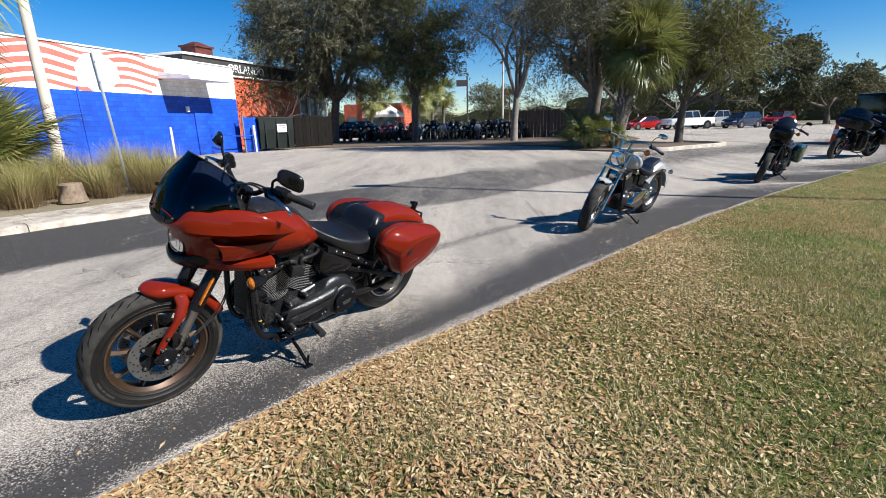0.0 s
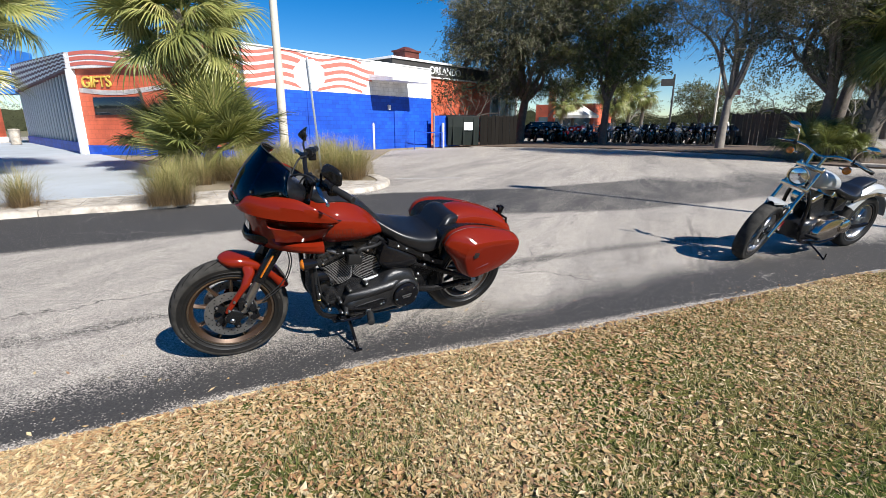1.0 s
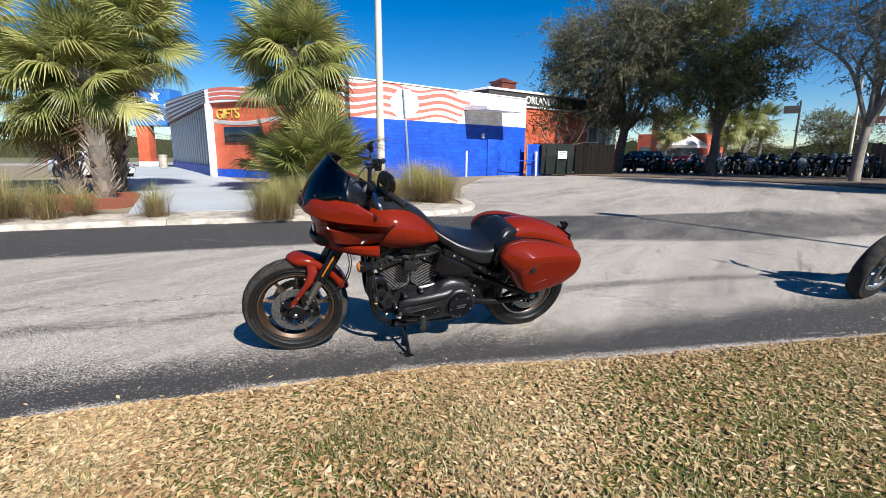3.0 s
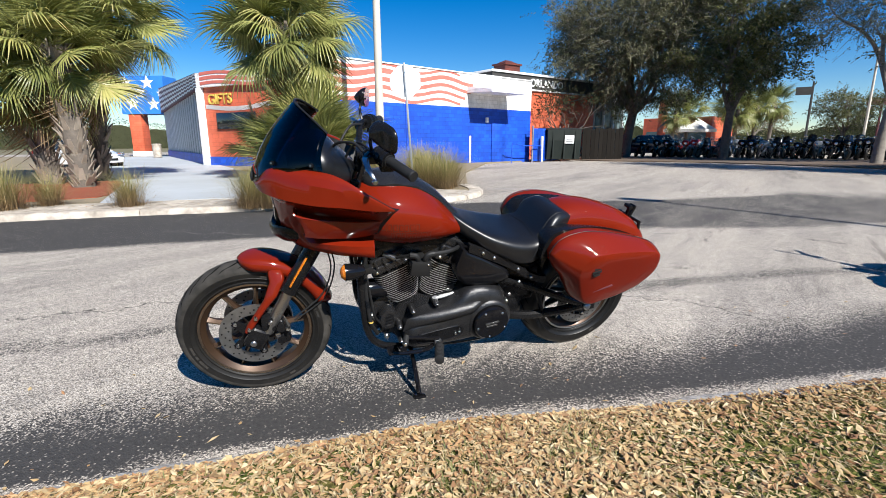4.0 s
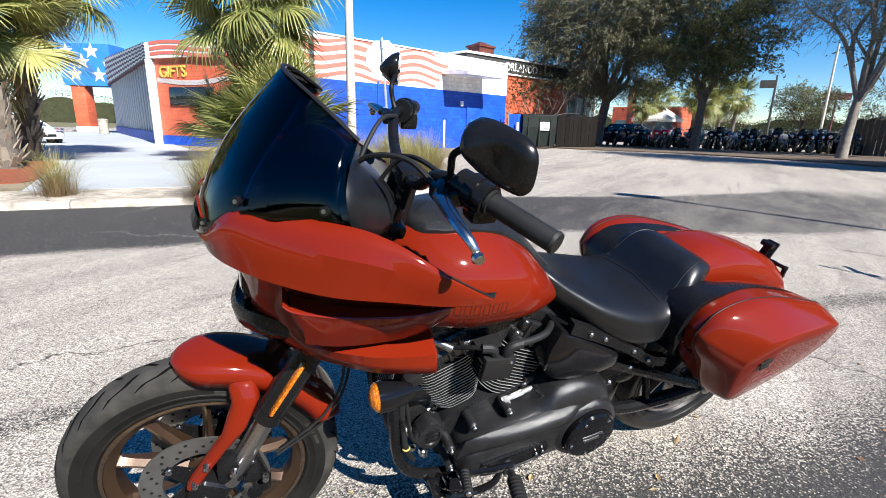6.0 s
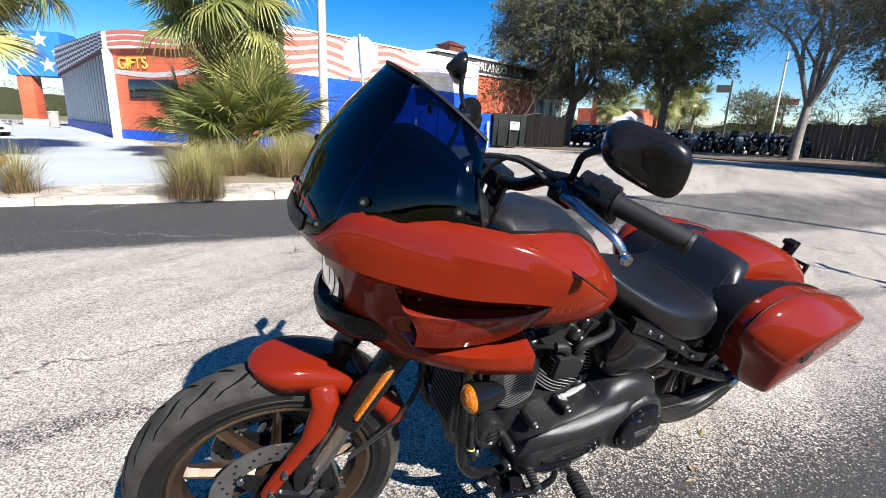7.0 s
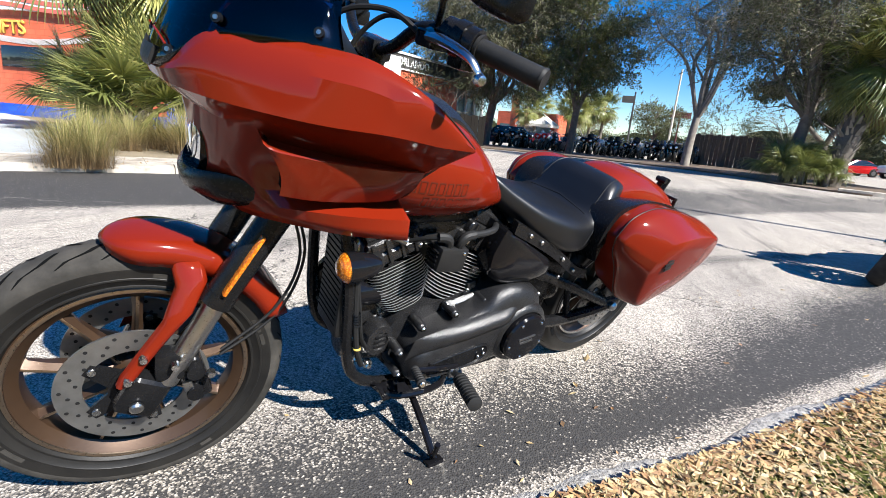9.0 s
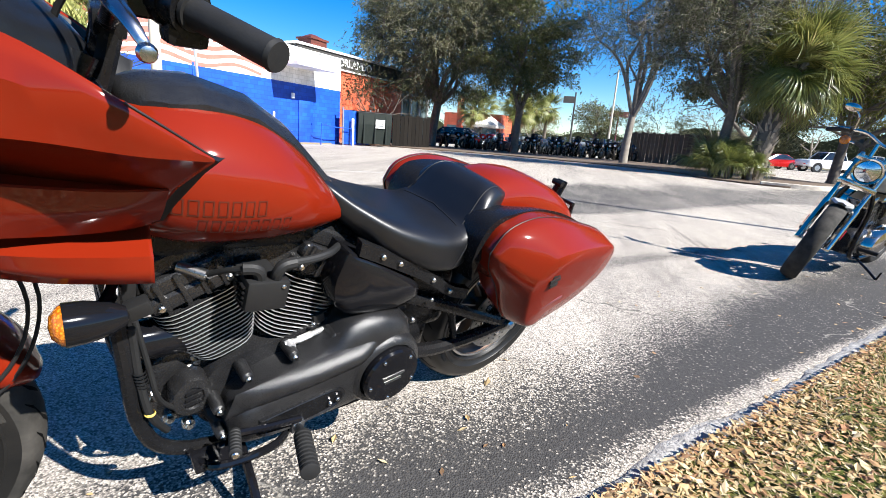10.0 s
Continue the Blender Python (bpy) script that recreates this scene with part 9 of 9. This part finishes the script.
def parked_bike(paint, screen=False):
    b = thing("parked_motorcycle", "motorcycle in the dealer's row beyond the trees", "motorcycle", None, "motorcycles in the dealer's row")
    for x, r in ((0, 0.33), (1.6, 0.325)):
        bm = B()
        lathe(bm, [(r - 0.1, -0.05), (r - 0.03, -0.07), (r, 0), (r - 0.03, 0.07), (r - 0.1, 0.05)], (x, 0, r), "y", 20)
        t = part("tyre", bm, MAT["rubber"], b)
        bm = B()
        lathe(bm, [(0, -0.04), (0.06, -0.04), (r - 0.1, -0.02), (r - 0.1, 0.02), (0.06, 0.04), (0, 0.04)], (x, 0, r), "y", 16)
        part("rim", bm, MAT["steel"], t)
    bm = B()
    for sg in (-1, 1):
        cyl(bm, (0, sg * 0.1, 0.33), (0.42, sg * 0.1, 1.0), 0.028, seg=8)
    part("fork", bm, MAT["chrome"], b)
    bm = B()
    lathe(bm, [(0, -0.012), (0.05, -0.01), (0.09, 0.01), (0.085, 0.1), (0, 0.14)], (0.12, 0, 0.95), "x", 14)
    part("headlight", bm, MAT["lens"], b)
    for sg in (-1, 1):
        bm = B()
        tube(bm, [(0.55, sg * 0.26, 1.13), (0.53, sg * 0.30, 1.28)], 0.008, 6)
        box(bm, (0.53, sg * 0.33, 1.30), (0.02, 0.13, 0.07), 0.008)
        part("mirror", bm, MAT["chrome"], b)
        bm = B()
        tube(bm, [(0.62, sg * 0.16, 0.5), (0.7, sg * 0.2, 0.3), (1.2, sg * 0.22, 0.27), (1.95, sg * 0.24, 0.3)], 0.036, 8, 12)
        part("exhaust", bm, MAT["chrome" if screen else "satin"], b)
    if screen:
        bm = B()
        skin(bm, [[V(0.26 + 0.06 * u * u, u * 0.24, 1.1), V(0.40 + 0.06 * u * u, u * 0.19, 1.46 - 0.06 * u * u)] for u in np.linspace(-1, 1, 7)], False, False)
        part("screen", bm, MAT["glass_dark"], b)
    bm = B()
    tube(bm, [(0.66, -0.42, 1.08), (0.5, -0.2, 1.16), (0.48, 0, 1.08), (0.5, 0.2, 1.16), (0.66, 0.42, 1.08)], 0.016, 6, 20)
    part("handlebar", bm, MAT["chrome"], b)
    bm = B()
    skin(bm, stations([(0.16, 0.06, 1.02, 0.86), (0.22, 0.22, 1.12, 0.82), (0.34, 0.28, 1.18, 0.84), (0.42, 0.2, 1.1, 0.9)], 8, lambda x, h, t, q: oval_ring(x, h, t, q, 14, 0.8)), True, True)
    part("fairing", bm, MAT[paint], b)
    bm = B()
    skin(bm, stations([(0.46, 0.1, 0.98, 0.8), (0.6, 0.17, 0.99, 0.77), (0.8, 0.14, 0.9, 0.76), (0.96, 0.05, 0.8, 0.75)], 10, lambda x, h, t, q: oval_ring(x, h, t, q, 14, 0.8)), True, True)
    part("fuel_tank", bm, MAT[paint], b)
    bm = B()
    skin(bm, stations([(0.9, 0.1, 0.8, 0.7), (1.1, 0.17, 0.75, 0.62), (1.3, 0.15, 0.82, 0.66), (1.7, 0.1, 0.82, 0.72)], 10, lambda x, h, t, q: oval_ring(x, h, t, q, 14, 0.7)), True, True)
    part("seat", bm, MAT["leather"], b)
    bm = B()
    skin(bm, stations([(0.5, 0.1, 0.45, 0.22), (0.7, 0.15, 0.72, 0.2), (0.95, 0.15, 0.72, 0.2), (1.2, 0.12, 0.5, 0.24)], 10, lambda x, h, t, q: oval_ring(x, h, t, q, 14, 0.5)), True, True)
    part("engine", bm, MAT["satin" if paint == "gloss" else "steel"], b)
    for sg in (-1, 1):
        bm = B()
        box(bm, (1.68, sg * 0.27, 0.58), (0.6, 0.2, 0.32), 0.06)
        part("saddlebag", bm, MAT[paint], b)
    bm = B()
    tube(bm, [(0.7, -0.13, 0.2), (0.72, -0.34, 0.07)], 0.012, 6)
    part("kick_stand", bm, MAT["gloss"], b)
    return b


def build_row():
    kinds = [parked_bike(p, sc) for p, sc in (("gloss", False), ("gloss", True), ("carblue", True), ("silver", False), ("carred", False), ("gloss", False))]
    rg = random.Random(8)
    first = set()
    for row in range(2):
        for i in range(24):
            x = -8.6 + i * 0.62 + rg.uniform(-0.14, 0.14) + row * 0.3
            k = rg.choice((0, 0, 1, 1, 5, 2, 3)) if i > 5 else rg.choice((4, 0, 4))
            m = at_rest(x, 40.3 + 2.2 * row + rg.uniform(-0.35, 0.35), rg.uniform(70, 140), rg.uniform(8, 13) * rg.choice((1, 1, -0.3)))
            m = m @ Matrix.Scale(rg.uniform(0.94, 1.12), 4)
            if k not in first:
                kinds[k].matrix_world = m
                first.add(k)
            else:
                copy_thing(kinds[k], m)
    for k in range(len(kinds)):
        if k not in first:
            kinds[k].matrix_world = at_rest(6.6 + k * 0.7, 42.0, 110, 10)


def car(m, paint, label, prof, glass, width=1.8, wheels=(0.75, 3.6), wr=0.33, cat="car"):
    """A parked car from its side profile; x runs from nose to tail."""
    c = thing("car" if cat == "car" else "pickup_truck" if cat == "truck" else "van", label, cat, m)

    def hull(pr, w, mat, name, inset=0.0):
        loop = [(p.x, p.z) for p in crom([(x, 0, z) for x, z in pr + pr[:1]], 6 * len(pr) + 1)][:-1]
        cx, cz = sum(p[0] for p in loop) / len(loop), sum(p[1] for p in loop) / len(loop)
        bm = B()
        rows = []
        for k in (-1, -0.96, -0.86, -0.6, 0, 0.6, 0.86, 0.96, 1):
            e = 1 - 0.09 * abs(k) ** 5
            rows.append([V(lerp(cx, x, e), k * (w / 2 - inset * max(0, z - 0.9)), lerp(cz, z, 1 - 0.05 * abs(k) ** 6)) for x, z in loop])
        skin(bm, rows, True, True)
        return part(name, bm, MAT[mat], c, smooth=50)

    hull(prof, width, paint, "body")
    hull(glass, width - 0.12, "glass_dark", "window", inset=0.22)
    roof = sorted(glass, key=lambda p: -p[1])[:3]
    x0, x1, z = min(p[0] for p in roof), max(p[0] for p in roof), roof[1][1] + 0.015
    bm = B()
    box(bm, ((x0 + x1) / 2, 0, z + 0.01), (x1 - x0 + 0.15, width - 0.45, 0.06), 0.025)
    for sg in (-1, 1):
        for xa, xb in ((x0, min(p[0] for p in glass)), ((x0 + x1) / 2, (x0 + x1) / 2), (x1, max(p[0] for p in glass))):
            zb = min(p[1] for p in glass)
            cyl(bm, (xa, sg * (width / 2 - 0.26), z), (xb, sg * (width / 2 - 0.07), zb), 0.035, seg=6)
    part("roof", bm, MAT[paint], c)
    for x in wheels:
        for sg in (-1, 1):
            bm = B()
            y = sg * (width / 2 - 0.1)
            lathe(bm, [(wr * 0.8, -0.104), (wr + 0.075, -0.104), (wr + 0.075, 0.104), (wr * 0.8, 0.104)], (x, y, wr + 0.02), "y", 24)
            part("wheel_arch", bm, MAT["plastic"], c)
            bm = B()
            lathe(bm, [(0.1, -0.1), (wr - 0.04, -0.11), (wr, -0.08), (wr, 0.08), (wr - 0.04, 0.11), (0.1, 0.1)], (x, y, wr), "y", 24)
            w = part("wheel", bm, MAT["rubber"], c)
            bm = B()
            lathe(bm, [(0, -0.115), (0.06, -0.12), (wr * 0.62, -0.113), (wr * 0.62, 0.113), (0.06, 0.12), (0, 0.115)], (x, y, wr), "y", 20)
            part("rim", bm, MAT["steel"], w)
    nose, tail = min(p[0] for p in prof), max(p[0] for p in prof)
    for sg in (-1, 1):
        bm = B()
        box(bm, (nose + 0.06, sg * (width / 2 - 0.3), 0.72), (0.12, 0.36, 0.15), 0.03)
        part("headlight", bm, MAT["lens"], c)
        bm = B()
        box(bm, (tail - 0.03, sg * (width / 2 - 0.22), 0.82), (0.06, 0.3, 0.16), 0.02)
        part("tail_light", bm, MAT["carred"], c)
    bm = B()
    box(bm, (nose + 0.03, 0, 0.46), (0.06, width * 0.45, 0.12), 0.02)
    part("grille", bm, MAT["plastic"], c)
    return c


SEDAN = [(0.05, 0.3), (0, 0.5), (0.12, 0.66), (0.5, 0.78), (1.2, 0.9), (3.5, 0.98), (4.4, 0.95), (4.5, 0.6), (4.45, 0.32), (3.0, 0.24), (1.0, 0.24)]
SEDAN_G = [(0.95, 0.86), (1.45, 1.16), (1.95, 1.38), (2.5, 1.44), (3.1, 1.38), (3.7, 1.14), (4.1, 0.95)]
SUV = [(0.05, 0.36), (0, 0.6), (0.08, 0.82), (0.35, 0.95), (1.0, 1.05), (2.6, 1.1), (4.2, 1.12), (4.45, 1.0), (4.52, 0.6), (4.45, 0.36), (3.0, 0.28), (1.0, 0.28)]
SUV_G = [(0.95, 1.03), (1.3, 1.3), (1.75, 1.6), (2.7, 1.68), (3.9, 1.6), (4.3, 1.3), (4.42, 1.04)]
TRUCK = [(0.04, 0.5), (0, 0.75), (0.03, 1.0), (0.2, 1.12), (0.9, 1.18), (1.6, 1.2), (3.6, 1.22), (5.5, 1.22), (5.68, 1.16), (5.72, 0.8), (5.66, 0.55), (4.0, 0.4), (1.5, 0.4)]
TRUCK_G = [(1.4, 1.16), (1.7, 1.55), (2.05, 1.86), (2.8, 1.92), (3.55, 1.86), (3.75, 1.5), (3.8, 1.16)]


def build_vehicles():
    T = lambda x, y, a: Matrix.Translation((x, y, 0)) @ Matrix.Rotation(radians(a), 4, "Z")
    car(T(22.8, 54.2, 12), "carwhite", "white crew-cab pickup truck in the far lot", TRUCK, TRUCK_G, 1.98, (1.05, 4.6), 0.4, "truck")
    car(T(29.2, 60.0, 12), "silver", "pale silver pickup truck behind the white one", TRUCK, TRUCK_G, 1.95, (1.05, 4.6), 0.4, "truck")
    car(T(28.8, 52.5, 28), "carblue", "dark blue crossover car in the far lot", SUV, SUV_G, 1.85, (0.85, 3.6), 0.36)
    car(T(34.6, 55.0, 35), "carred", "red car in the far lot", SUV, SUV_G, 1.85, (0.85, 3.6), 0.36)
    car(T(19.5, 56.0, 20), "carred", "red car half hidden behind the island palm", SEDAN, SEDAN_G)
    car(T(-11.2, 41.6, 12), "carblue", "dark blue car beside the dealer's row", SUV, SUV_G, 1.85, (0.85, 3.6), 0.36)
    car(T(-25.3, 10.5, 196) @ Matrix.Scale(0.93, 4), "carwhite", "white car parked by the colonnade", SEDAN, SEDAN_G)
    v = thing("box_trailer", "black enclosed box trailer in the far lot", "trailer", T(18.6, 22.4, 5))
    bm = B()
    box(bm, (3, 0, 1.32), (6, 2.3, 1.7), 0.12, seg=3)
    part("body", bm, MAT["gloss"], v)
    for x in (2.6, 3.5):
        for sg in (-1, 1):
            bm = B()
            lathe(bm, [(0, -0.1), (0.3, -0.11), (0.34, -0.06), (0.34, 0.06), (0.3, 0.11), (0, 0.1)], (x, sg * 1.1, 0.34), "y", 20)
            part("wheel", bm, MAT["rubber"], v)
    bm = B()
    box(bm, (3, 0, 0.47), (6.05, 2.2, 0.12), 0.02)
    part("chassis", bm, MAT["steel"], v)
    cn = thing("traffic_cone", "orange traffic cone with a pale band on the lot", "cone", Matrix.Translation((17.3, 22.8, 0)) @ Matrix.Scale(1.05, 4))
    bm = B()
    lathe(bm, [(0, 0), (0.19, 0.02), (0.17, 0.05), (0.03, 0.98), (0.0, 1.0)], (0, 0, 0), "z", 20)
    part("body", bm, MAT["orange"], cn)
    part("base", box(B(), (0, 0, 0.02), (0.48, 0.48, 0.04), 0.01), MAT["orange"], cn)
    bm = B()
    lathe(bm, [(0.118, 0.42), (0.088, 0.62)], (0, 0, 0), "z", 20)
    part("band", bm, MAT["white_paint"], cn)


build_row()
build_vehicles()
